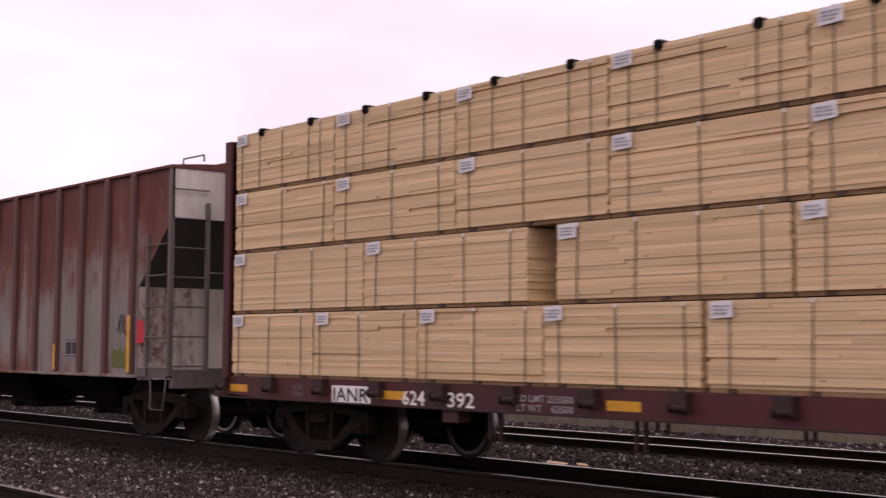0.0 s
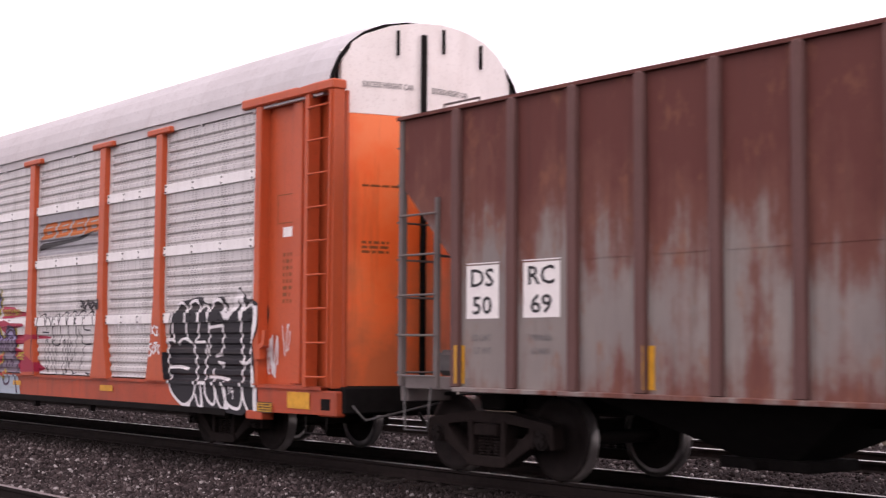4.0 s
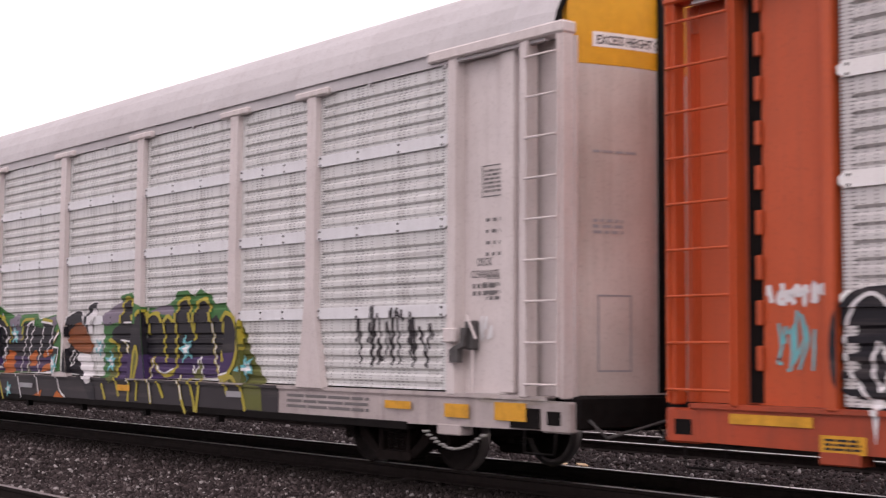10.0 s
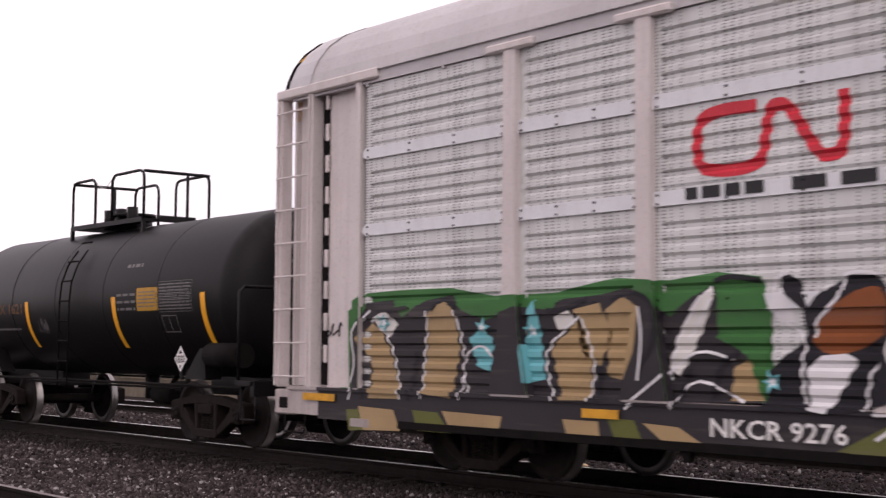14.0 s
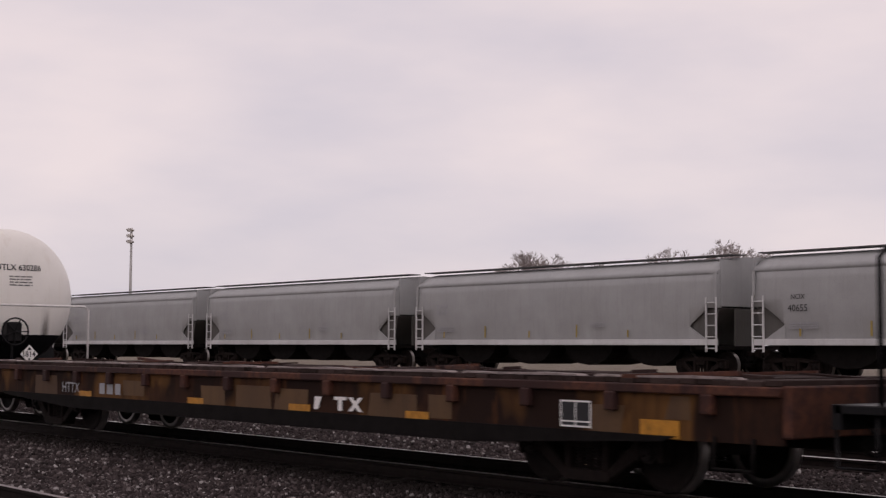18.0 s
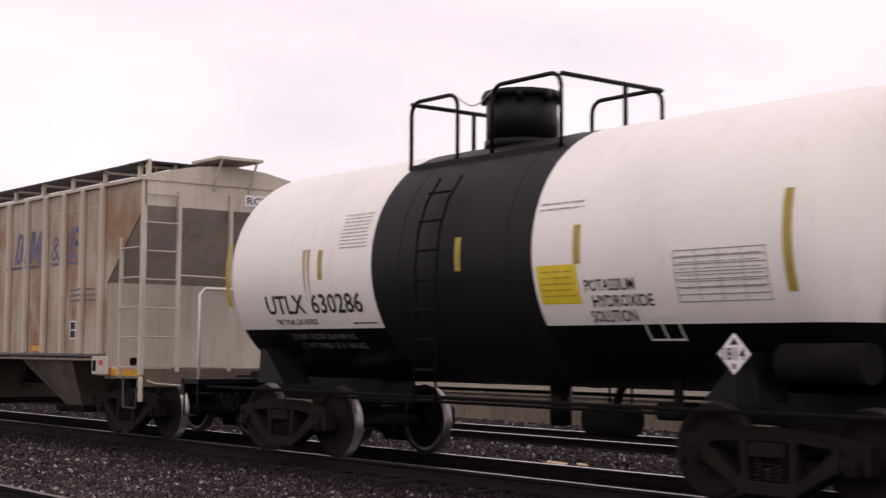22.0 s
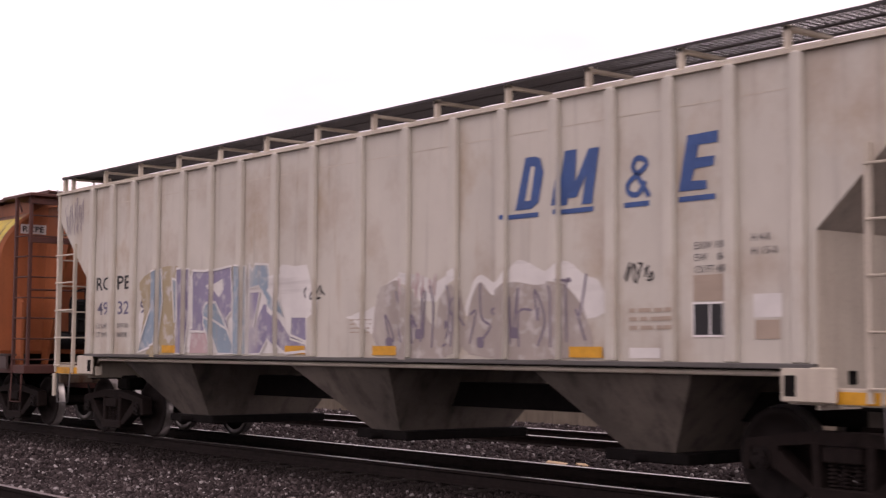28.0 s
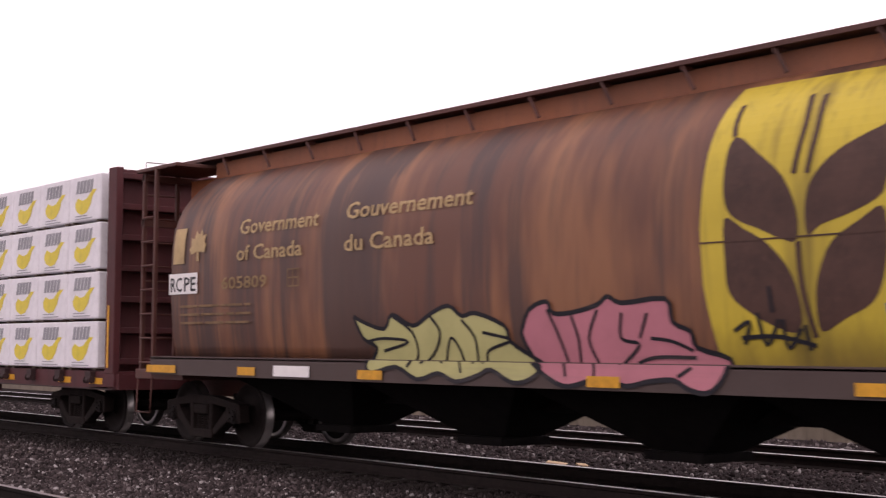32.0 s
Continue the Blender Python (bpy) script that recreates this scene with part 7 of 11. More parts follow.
P_faintblue = faded("spray_faded_blue", (0.26, 0.34, 0.41))
P_faintplum = faded("spray_faded_purple", (0.27, 0.245, 0.35))
P_faintbrown = spray("spray_faded_brown", (0.42, 0.34, 0.27))
P_ochre = faded("spray_faded_ochre", (0.40, 0.33, 0.21), 0.8)
P_dust = faded("spray_faded_grey", (0.39, 0.345, 0.31))
P_blush = faded("spray_faded_pink", (0.50, 0.36, 0.36))
P_rub = spray("scrubbed_white", (0.72, 0.70, 0.67))


# ---- autorack skin ----
def post_half(z):
    return 0.105 if z > 2.15 else 0.105 + 0.07 * (2.15 - z) / 0.6 if z > 1.55 else 0.175 + 0.13 * (1.55 - z) / 0.62


ALL_POSTS = sorted([-p for p in POSTS] + list(POSTS))


def rack_skin(x, z, cx, cz):
    if cz < 0.905:
        return -1.586
    if cz < 0.955:
        return -1.617
    if cz < 4.62:
        for p in ALL_POSTS:
            if abs(cx - p) < post_half(cz):
                return -1.652
    if abs(cx) > 11.69:
        return -1.635 if abs(cx) < 11.83 else -1.482
    for zb in (1.79, 2.78, 3.71):
        if zb - 0.002 < cz < zb + 0.142:
            return -1.602
    if any(abs(cx - p) < 0.185 for p in ALL_POSTS):
        return -1.565
    return -1.565 + corr(z)


RACK_X = [p + s for p in ALL_POSTS for s in (-0.185, -0.105, 0.105, 0.185)] + [-11.83, -11.69, 11.69, 11.83]
RACK_Z = corr_levels(0.96, 4.6) + [0.905, 0.955, 1.79, 1.93, 2.78, 2.92, 3.71, 3.85]
RACK_S = []
for p in ALL_POSTS:
    for sg in (-1, 1):
        RACK_S.append((p + sg * 0.175, 1.55, (0.6, 0, sg * 0.07)))
        RACK_S.append((p + sg * 0.175, 1.55, (0.62, 0, sg * 0.13)))


def each(put, name, polys, *rest):
    """One object for each shape of a kind."""
    for p in polys:
        put(name, [p], *rest)


def holds(poly, x, z):
    """Whether a point lies inside an outline."""
    inside = False
    for (ax, az), (bx_, bz) in zip(poly, poly[1:] + poly[:1]):
        if (az > z) != (bz > z) and x < ax + (bx_ - ax) * (z - az) / (bz - az):
            inside = not inside
    return inside


def post_sides(poly, lift):
    """Paint that runs down the forward side of a post, where an outline crosses it."""
    x0, x1 = min(p[0] for p in poly), max(p[0] for p in poly)
    z0, z1 = min(p[1] for p in poly), max(p[1] for p in poly)
    out, step = [], 0.04
    for p in ALL_POSTS:
        if not x0 - 0.35 < p < x1 + 0.05:
            continue
        for k in range(math.ceil(max(z0, 0.96) / step), math.floor(min(z1, 4.6) / step)):
            za, zb = k * step, (k + 1) * step
            if holds(poly, p + post_half((za + zb) / 2), (za + zb) / 2):
                xa, xb = p + post_half(za) + lift, p + post_half(zb) + lift
                out.append([(xa, -1.655, za), (xa, -1.55, za), (xb, -1.55, zb), (xb, -1.655, zb)])
    return out


def on_rack(name, polys, mat, car, layer=1, label=""):
    folds = [q for poly in polys for q in post_sides(poly, 0.003 * layer)]
    return conform(name, polys, mat, car, rack_skin, RACK_X, RACK_Z, RACK_S, layer, label, False, folds)


def clip(polys, z, above=False):
    """What of each outline lies below (or above) a height."""
    out = []
    for poly in polys:
        new_poly = []
        for p, q in zip(poly, poly[1:] + poly[:1]):
            ip, iq = (p[1] > z) == above, (q[1] > z) == above
            if ip:
                new_poly.append(p)
            if ip != iq:
                f = (z - p[1]) / (q[1] - p[1])
                new_poly.append((p[0] + (q[0] - p[0]) * f, z))
        if len(new_poly) > 2:
            out.append(new_poly)
    return out


def scrawl(x0, x1, z0, z1, n, seed, w=0.03, loops=True):
    rnd = random.Random(seed)
    out = []
    for k in range(n):
        x = x0 + (x1 - x0) * (k + 0.5) / n
        pts = [(x + rnd.uniform(-0.1, 0.1), z0 + rnd.uniform(0, 0.1))]
        for j in range(rnd.choice((2, 3, 4))):
            pts.append((x + rnd.uniform(-0.55, 0.55) * (x1 - x0) / n, z0 + (z1 - z0) * rnd.uniform(0.1, 1.0)))
        out += stroke(pts, w, 5)
    return out


# orange autorack: five pieces of graffiti, emblem, marks
o = orange_rack
def pen(name, lines, w, mat, parent, layer=1, n=4):
    """Painted lines of one width through a few points each."""
    return on_rack(name, [q for line in lines for q in stroke(line, w, n)], mat, parent, layer)


def red_shape(outline):
    """A red patch with a thin yellow rim."""
    pen("heart_rim", [outline + outline[:1]], 0.035, P_lemon, g, 8, 1)
    on_rack("heart", [outline], P_red, g, 7)


# wide black piece with white lines at the forward end
o = orange_rack
g = on_rack("graffiti", [smooth_loop([(9.21, 1.54), (9.33, 1.9), (9.51, 2.08), (9.72, 2.11), (9.94, 2.14), (10.16, 2.15), (10.32, 2.06), (10.48, 2.06), (10.64, 2.14), (10.86, 2.1), (11.01, 1.89), (11.23, 2.26), (11.32, 2.18), (11.45, 2.09), (11.62, 2.09), (11.81, 2.03), (11.87, 1.9), (11.8, 1.64), (11.71, 1.51), (11.76, 1.22), (11.77, 0.91), (11.79, 0.68), (11.7, 0.54), (11.54, 0.58), (11.36, 0.52), (11, 0.54), (10.54, 0.58), (10.23, 0.59), (9.73, 0.59), (9.36, 0.8), (9.23, 1.06), (9.18, 1.42)], 3)], P_black, o, 1, "black and white bubble graffiti")
pen("white_line", [[(9.37, 1.54), (9.36, 1.78), (9.46, 2.01), (9.64, 2.08), (9.76, 1.98), (9.78, 1.77), (9.76, 1.58)], [(9.78, 1.6), (9.78, 1.89), (9.89, 2.06), (10.06, 2.1), (10.14, 2), (10.14, 1.71), (10.05, 1.5)], [(10.05, 1.5), (10.34, 1.51)], [(10.34, 1.51), (10.36, 1.31), (10.34, 0.97)], [(9.19, 1.54), (9.39, 1.54), (9.45, 1.5)], [(9.53, 1.47), (9.71, 1.56), (9.96, 1.48), (10.08, 1.25), (10.1, 0.97)], [(9.22, 1.54), (9.25, 1.27), (9.29, 1.01)], [(9.29, 1.14), (9.6, 1.15), (9.86, 1.12)], [(9.33, 1.03), (9.36, 0.83), (9.55, 0.69), (9.77, 0.61), (9.98, 0.68), (10.08, 0.82), (10.1, 1.01)]], 0.045, P_white, g, 3)
pen("white_line", [[(10.16, 1.77), (10.2, 1.99), (10.32, 2.02), (10.41, 1.93), (10.44, 1.68)], [(10.1, 0.77), (10.19, 0.62), (10.28, 0.59), (10.27, 0.78), (10.23, 0.94)], [(10.23, 0.94), (10.44, 0.93)], [(10.44, 1.31), (10.43, 1.76), (10.48, 2), (10.6, 2.09), (10.75, 2.08), (10.83, 1.97)], [(10.45, 1.71), (10.82, 1.74)], [(10.82, 1.74), (10.82, 1.54), (10.79, 1.34)], [(10.79, 1.34), (10.59, 1.31)], [(10.36, 0.94), (10.39, 0.78), (10.51, 0.67), (10.64, 0.65), (10.66, 0.82), (10.59, 0.98), (10.58, 1.14)], [(10.66, 0.87), (10.74, 0.69), (10.9, 0.58), (10.94, 0.78), (10.85, 0.97)], [(10.86, 0.92), (10.94, 0.72), (11.11, 0.62), (11.33, 0.62), (11.39, 0.82), (11.35, 1), (11.38, 1.22)]], 0.045, P_white, g, 3)
pen("white_line", [[(11.3, 1.67), (11.34, 1.83), (11.42, 1.97), (11.56, 2.03), (11.74, 1.98)], [(11.3, 1.67), (11.33, 1.43), (11.38, 1.26), (11.48, 1.22), (11.55, 1.32), (11.58, 1.52), (11.65, 1.64)], [(11.38, 0.9), (11.44, 0.72), (11.54, 0.59)], [(10.42, 1.02), (10.7, 1.02), (10.99, 0.99)]], 0.045, P_white, g, 3)
pen("white_edge", [[(11.77, 1.99), (11.76, 1.74), (11.64, 1.52)], [(11.58, 1.27), (11.68, 1.16), (11.72, 1.01), (11.71, 0.78), (11.73, 0.59)], [(10.96, 1.84), (11.12, 1.97), (11.22, 2.18), (11.3, 2.07), (11.34, 1.83)], [(10.83, 1.97), (10.95, 1.84)]], 0.1, P_white, g, 3)
on_rack("white_corner", [[(10.69, 1.25), (10.91, 1.23), (10.81, 1.14)]], P_white, g, 4)
on_rack("white_corner", [[(11.28, 1.26), (11.43, 1.24), (11.38, 1.17)]], P_white, g, 4)
on_rack("white_corner", [[(10.23, 0.59), (10.31, 0.74), (10.35, 0.58)]], P_white, g, 4)
on_rack("white_corner", [[(10.91, 0.58), (10.99, 0.71), (11.05, 0.59)]], P_white, g, 4)
on_rack("white_corner", [[(9.77, 0.6), (9.98, 0.67), (9.96, 0.57)]], P_white, g, 4)
pen("small_tag", [[(11.03, 0.9), (11.05, 0.79)], [(11.15, 0.88), (11.09, 0.88), (11.11, 0.82), (11.16, 0.85), (11.15, 0.73)]], 0.02, P_white, g, 4)
# black piece of six lobes with a motto
g = on_rack("graffiti", [smooth_loop([(-8.79, 1.15), (-8.8, 1.54), (-8.72, 1.88), (-8.51, 2.02), (-8.25, 2.01), (-8.1, 1.93), (-7.95, 2.07), (-7.74, 2.06), (-7.59, 1.96), (-7.44, 2.04), (-7.27, 1.95), (-7.14, 2.07), (-6.92, 2.13), (-6.73, 2.06), (-6.64, 2.14), (-6.46, 2.18), (-6.22, 2.18), (-6.07, 2.06), (-5.91, 2.1), (-5.71, 2.1), (-5.46, 1.99), (-5.31, 1.72), (-5.28, 1.43), (-5.36, 1.18), (-5.5, 1.03), (-5.79, 1), (-6.11, 1.01), (-6.61, 1), (-7.32, 1), (-8.09, 1), (-8.71, 1)], 3)], P_black, o, 1, "black and white bubble graffiti with a motto")
pen("white_line", [[(-8.63, 1.21), (-8.71, 1.38), (-8.69, 1.54), (-8.7, 1.74), (-8.61, 1.9), (-8.4, 1.98), (-8.22, 1.94), (-8.1, 1.81), (-8.06, 1.6)], [(-8.7, 1.31), (-8.45, 1.34), (-8.14, 1.4)], [(-8.29, 1.16), (-8.26, 1.26), (-8.38, 1.31)], [(-8.25, 1.48), (-8.1, 1.59), (-7.96, 1.53), (-7.89, 1.32), (-7.93, 1.12), (-8.05, 1)], [(-8.1, 1.79), (-8, 1.97), (-7.84, 2.03), (-7.71, 1.97), (-7.65, 1.79), (-7.64, 1.54), (-7.72, 1.41)], [(-7.72, 1.41), (-7.61, 1.42)], [(-7.65, 1.84), (-7.55, 1.96), (-7.41, 1.99), (-7.28, 1.87), (-7.22, 1.6), (-7.2, 1.3), (-7.28, 1.13), (-7.41, 1.02), (-7.58, 1.05)]], 0.034, P_white, g, 3)
pen("white_line", [[(-7.23, 1.78), (-7.15, 2), (-6.93, 2.08), (-6.77, 1.99), (-6.7, 1.84), (-6.74, 1.72), (-6.84, 1.59)], [(-6.71, 1.86), (-6.65, 2.06), (-6.47, 2.14), (-6.26, 2.13), (-6.14, 2.02), (-6.12, 1.79), (-6.19, 1.61), (-6.27, 1.57), (-6.36, 1.64)], [(-6.87, 1.53), (-6.75, 1.67), (-6.63, 1.71), (-6.55, 1.64), (-6.54, 1.42), (-6.64, 1.18), (-6.78, 1.02)], [(-6.57, 1.68), (-6.48, 1.72), (-6.4, 1.6), (-6.29, 1.47), (-6.25, 1.25), (-6.2, 1.06), (-6.37, 1.02), (-6.57, 1.12)], [(-7.28, 1.03), (-7.14, 1.08), (-7.05, 1.21), (-7.09, 1.3)], [(-7.09, 1.3), (-6.82, 1.47)], [(-7.09, 1.4), (-6.82, 1.47)]], 0.034, P_white, g, 3)
pen("white_line", [[(-6.25, 1.57), (-6.11, 1.87), (-5.95, 2.02), (-5.74, 2.05), (-5.52, 1.94), (-5.38, 1.7), (-5.35, 1.43), (-5.41, 1.21), (-5.53, 1.07), (-5.75, 1.05), (-5.99, 1.15), (-6.17, 1.35), (-6.25, 1.57)]], 0.034, P_white, g, 3)
pen("white_edge", [[(-5.36, 1.54), (-5.35, 1.34), (-5.43, 1.17), (-5.57, 1.03)], [(-6.25, 1.25), (-6.21, 1.06)]], 0.075, P_white, g, 3)
on_rack("white_corner", [[(-8.09, 0.99), (-7.94, 1.12), (-7.89, 1.01)]], P_white, g, 4)
on_rack("white_corner", [[(-7.32, 1), (-7.09, 1.11), (-7.03, 1)]], P_white, g, 4)
on_rack("white_corner", [[(-6.78, 1.01), (-6.65, 1.14), (-6.59, 1.01)]], P_white, g, 4)
on_rack("white_corner", [[(-7.6, 1.01), (-7.45, 1.03), (-7.53, 0.98)]], P_white, g, 4)
on_rack("motto", letters("STAND", -5.99, 1.79, 0.117, 0.56), P_white, g, 4)
on_rack("motto", letters("FOR SOME", -6.12, 1.59, 0.126, 0.6), P_white, g, 4)
on_rack("motto", letters("THING", -5.83, 1.43, 0.117, 0.37), P_white, g, 4)
# black piece of narrow lobes with white drips
g = on_rack("graffiti", [smooth_loop([(-11.75, 1.27), (-11.73, 1.71), (-11.53, 1.93), (-11.2, 1.97), (-10.88, 2.04), (-10.47, 2.04), (-10.2, 2.08), (-9.89, 2.01), (-9.64, 2.03), (-9.37, 2.01), (-9.23, 1.81), (-9.21, 1.38), (-9.29, 1.06), (-10.77, 1.03), (-11.57, 1.04)], 3)], P_black, o, 1, "black bubble graffiti with white drips")
pen("white_line", [[(-11.42, 1.03), (-11.63, 1.32), (-11.61, 1.71), (-11.38, 1.9), (-11.19, 1.76), (-11.11, 1.37), (-11.14, 1.06)], [(-11.31, 1.1), (-11.39, 1.29), (-11.33, 1.5), (-11.23, 1.29), (-11.31, 1.1)], [(-11.19, 1.78), (-11.05, 1.93), (-10.91, 1.83), (-10.87, 1.56)], [(-11, 1.07), (-11.09, 1.32), (-10.93, 1.46), (-10.75, 1.43), (-10.84, 1.35), (-11.04, 1.34)], [(-10.88, 1.8), (-10.73, 1.95), (-10.48, 1.94), (-10.29, 1.75), (-10.22, 1.28), (-10.32, 1.08)], [(-10.68, 1.09), (-10.64, 1.45)], [(-10.5, 1.09), (-10.57, 1.52)], [(-10.71, 1.59), (-10.44, 1.59)], [(-10.3, 1.8), (-10.2, 2.01), (-10.02, 1.97), (-9.96, 1.56), (-9.98, 1.19), (-10.1, 1.08)], [(-9.97, 1.75), (-9.87, 1.97), (-9.72, 1.97), (-9.66, 1.65)]], 0.036, P_white, g, 3)
pen("white_line", [[(-9.91, 1.6), (-9.7, 1.6)], [(-9.67, 1.75), (-9.59, 1.97), (-9.38, 1.98), (-9.27, 1.74), (-9.27, 1.29), (-9.42, 1.06)], [(-9.88, 1.05), (-9.77, 1.33), (-9.82, 1.45), (-9.52, 1.46), (-9.48, 1.41), (-9.79, 1.36)]], 0.036, P_white, g, 3)
each(on_rack, "drip", [[(x, 1.04), (x + 0.10, 1.04), (x + 0.05, 0.98 - 0.16 * (1 + math.sin(7 * x)))] for x in [-11.4 + 0.27 * k for k in range(8)]], P_white, g, 4)
# thin black outline letters
g = pen("graffiti", [[(4.53, 0.96), (4.39, 1.28), (4.42, 1.67), (4.54, 1.93), (4.7, 1.99), (4.82, 1.92), (4.85, 1.7)], [(4.67, 1.68), (4.95, 1.67)], [(4.86, 1), (4.79, 1.23), (4.8, 1.48), (4.87, 1.56), (4.92, 1.42), (4.93, 1.16), (4.86, 1)], [(4.85, 1.8), (4.92, 1.92), (5, 1.92), (5.07, 1.82), (5.08, 1.54), (5.08, 1.04)], [(5.07, 1.54), (5.1, 1.79), (5.23, 1.97), (5.34, 1.96), (5.4, 1.85), (5.4, 1.54), (5.33, 1.47), (5.15, 1.45), (5.1, 1.51), (5.2, 1.55)]], 0.026, P_black, o, 1)
tagged(g, "thin black outline graffiti")
pen("outline", [[(5.23, 0.98), (5.2, 1.17), (5.25, 1.42)], [(5.4, 1.79), (5.49, 1.97), (5.61, 2.01), (5.7, 1.91), (5.72, 1.54), (5.71, 1.18), (5.59, 0.99), (5.49, 1.02), (5.51, 1.3), (5.54, 1.51), (5.59, 1.55), (5.64, 1.42), (5.63, 1.18), (5.59, 0.99)], [(5.72, 1.78), (5.82, 1.98), (5.91, 2.02), (6, 1.96), (6.02, 1.72), (6, 1.42), (5.85, 1.18), (5.83, 1.54)], [(5.71, 1.18), (5.87, 1), (5.98, 1)], [(6.04, 1.54), (6.02, 1.78), (6.13, 1.99), (6.31, 2.01), (6.35, 1.86), (6.33, 1.72), (6.57, 1.7)], [(6.09, 1.73), (6.26, 1.54), (6.31, 1.48), (6.44, 1.47), (6.57, 1.48)], [(6.31, 1.45), (6.27, 1.25), (6.18, 1.13), (6.22, 1.04)]], 0.026, P_black, g, 1)
pen("outline", [[(6.39, 1.89), (6.48, 1.98), (6.61, 2), (6.71, 1.88), (6.76, 1.59), (6.74, 1.31), (6.65, 1.08), (6.53, 0.99), (6.35, 1.01)]], 0.026, P_black, g, 1)
on_rack("stroke_mark", scrawl(6.15, 7.0, 2.02, 2.2, 9, 11, 0.045), P_slate, g, 2)
# small white tags on the post
g = pen("white_scrawl", [[(8.87, 1.76), (8.88, 1.62)], [(8.96, 1.75), (8.88, 1.69), (8.96, 1.62)], [(8.98, 1.73), (9.07, 1.72)], [(9.03, 1.72), (9.03, 1.61)], [(8.97, 1.61), (9.08, 1.61)]], 0.03, P_white, o, 2)
tagged(g, "small white tags")
pen("tag_line", [[(8.88, 1.48), (8.81, 1.47), (8.8, 1.41), (8.87, 1.37), (8.83, 1.3), (8.79, 1.31)], [(8.95, 1.46), (8.9, 1.41), (8.93, 1.34), (8.98, 1.39), (8.95, 1.46)], [(8.94, 1.49), (9.05, 1.5)], [(9.02, 1.49), (9.01, 1.36)], [(9.06, 1.47), (9.09, 1.33)], [(9.13, 1.47), (9.07, 1.4), (9.12, 1.33)]], 0.03, P_white, g, 2)
# wild lavender piece: horned letters, grey lower half, pale blue on the sill
crown_a = [(-4.33, 1.8), (-4.3, 2.19), (-4.26, 2.35), (-4.13, 2.29), (-4.07, 2.09), (-3.98, 2.46), (-3.77, 2.25), (-3.39, 1.99), (-3.1, 1.95), (-2.99, 2.1), (-2.99, 2.2), (-2.76, 2.03), (-2.49, 2), (-2.26, 2.12), (-2.15, 2.27), (-2.05, 2.05), (-1.85, 1.94), (-1.79, 2.15), (-1.82, 2.35), (-1.67, 2.23), (-1.53, 1.94), (-1.45, 2.08), (-1.22, 2.11), (-0.92, 2.06), (-0.66, 2.12), (-0.52, 2.27), (-0.42, 2.29), (-0.44, 2.12), (-0.48, 2.03), (-0.17, 1.91), (0.01, 1.82), (0.25, 1.94), (0.4, 2.08), (0.45, 2.23), (0.55, 2.03), (0.7, 1.99), (1, 2.01), (1.08, 2.08), (0.86, 2.2), (0.74, 2.33), (0.85, 2.33), (1.12, 2.17), (1.24, 2.1)]
crown_b = [(1.35, 2.28), (1.39, 2.12), (1.79, 2.12), (1.9, 2.19), (1.89, 2.36), (1.96, 2.31), (2.06, 2.19), (2.15, 2.13), (2.49, 2.08), (2.65, 2.23), (2.74, 2.44), (2.78, 2.23), (2.72, 2.08), (2.6, 2), (2.67, 1.84), (2.79, 1.68), (2.88, 1.55), (3.01, 1.59), (3.09, 1.73), (3.23, 1.79), (3.38, 1.78), (3.49, 1.69), (3.52, 1.53), (3.5, 1.37), (3.43, 1.25)]
body = crown_a + crown_b + [(3.65, 1.21), (3.67, 0.97), (-4.23, 0.97)]
g = pen("graffiti", [crown_a, crown_b], 0.13, P_lemon, o, 1, 1)
tagged(g, "sprawling lavender graffiti with dark lines and red patches")
on_rack("fill", clip([body], 1.54, True), P_lav, g, 3)
on_rack("lower_fill", clip([body], 1.54), P_greylav, g, 3)
pen("dark_line", [crown_a, crown_b], 0.05, P_plum, g, 5, 1)
pen("dark_line", [[(-4.22, 1.54), (-4.12, 1.8), (-3.96, 1.89), (-3.81, 1.67), (-3.74, 1.29), (-3.75, 0.98)], [(-4.06, 0.97), (-4.08, 1.29), (-4.01, 1.54)], [(-3.76, 2.17), (-3.61, 1.92), (-3.42, 1.73), (-3.32, 1.48), (-3.27, 1.17), (-3.31, 0.99)], [(-3.56, 0.98), (-3.46, 1.29), (-3.51, 1.54), (-3.71, 1.79)], [(-2.94, 1.9), (-2.85, 1.54), (-2.76, 1.3), (-2.8, 1.03)], [(-3.03, 0.99), (-2.99, 1.3), (-3.08, 1.6), (-3.27, 1.79)], [(-2.49, 1.01), (-2.58, 1.3), (-2.58, 1.54), (-2.4, 1.75), (-2.15, 1.86), (-1.92, 1.77), (-1.8, 1.59), (-1.75, 1.31), (-1.81, 1.08)], [(-2.36, 1.04), (-2.38, 1.36), (-2.32, 1.51), (-2.17, 1.65), (-2.02, 1.51), (-1.98, 1.25), (-2.02, 1.02)]], 0.045, P_plum, g, 5)
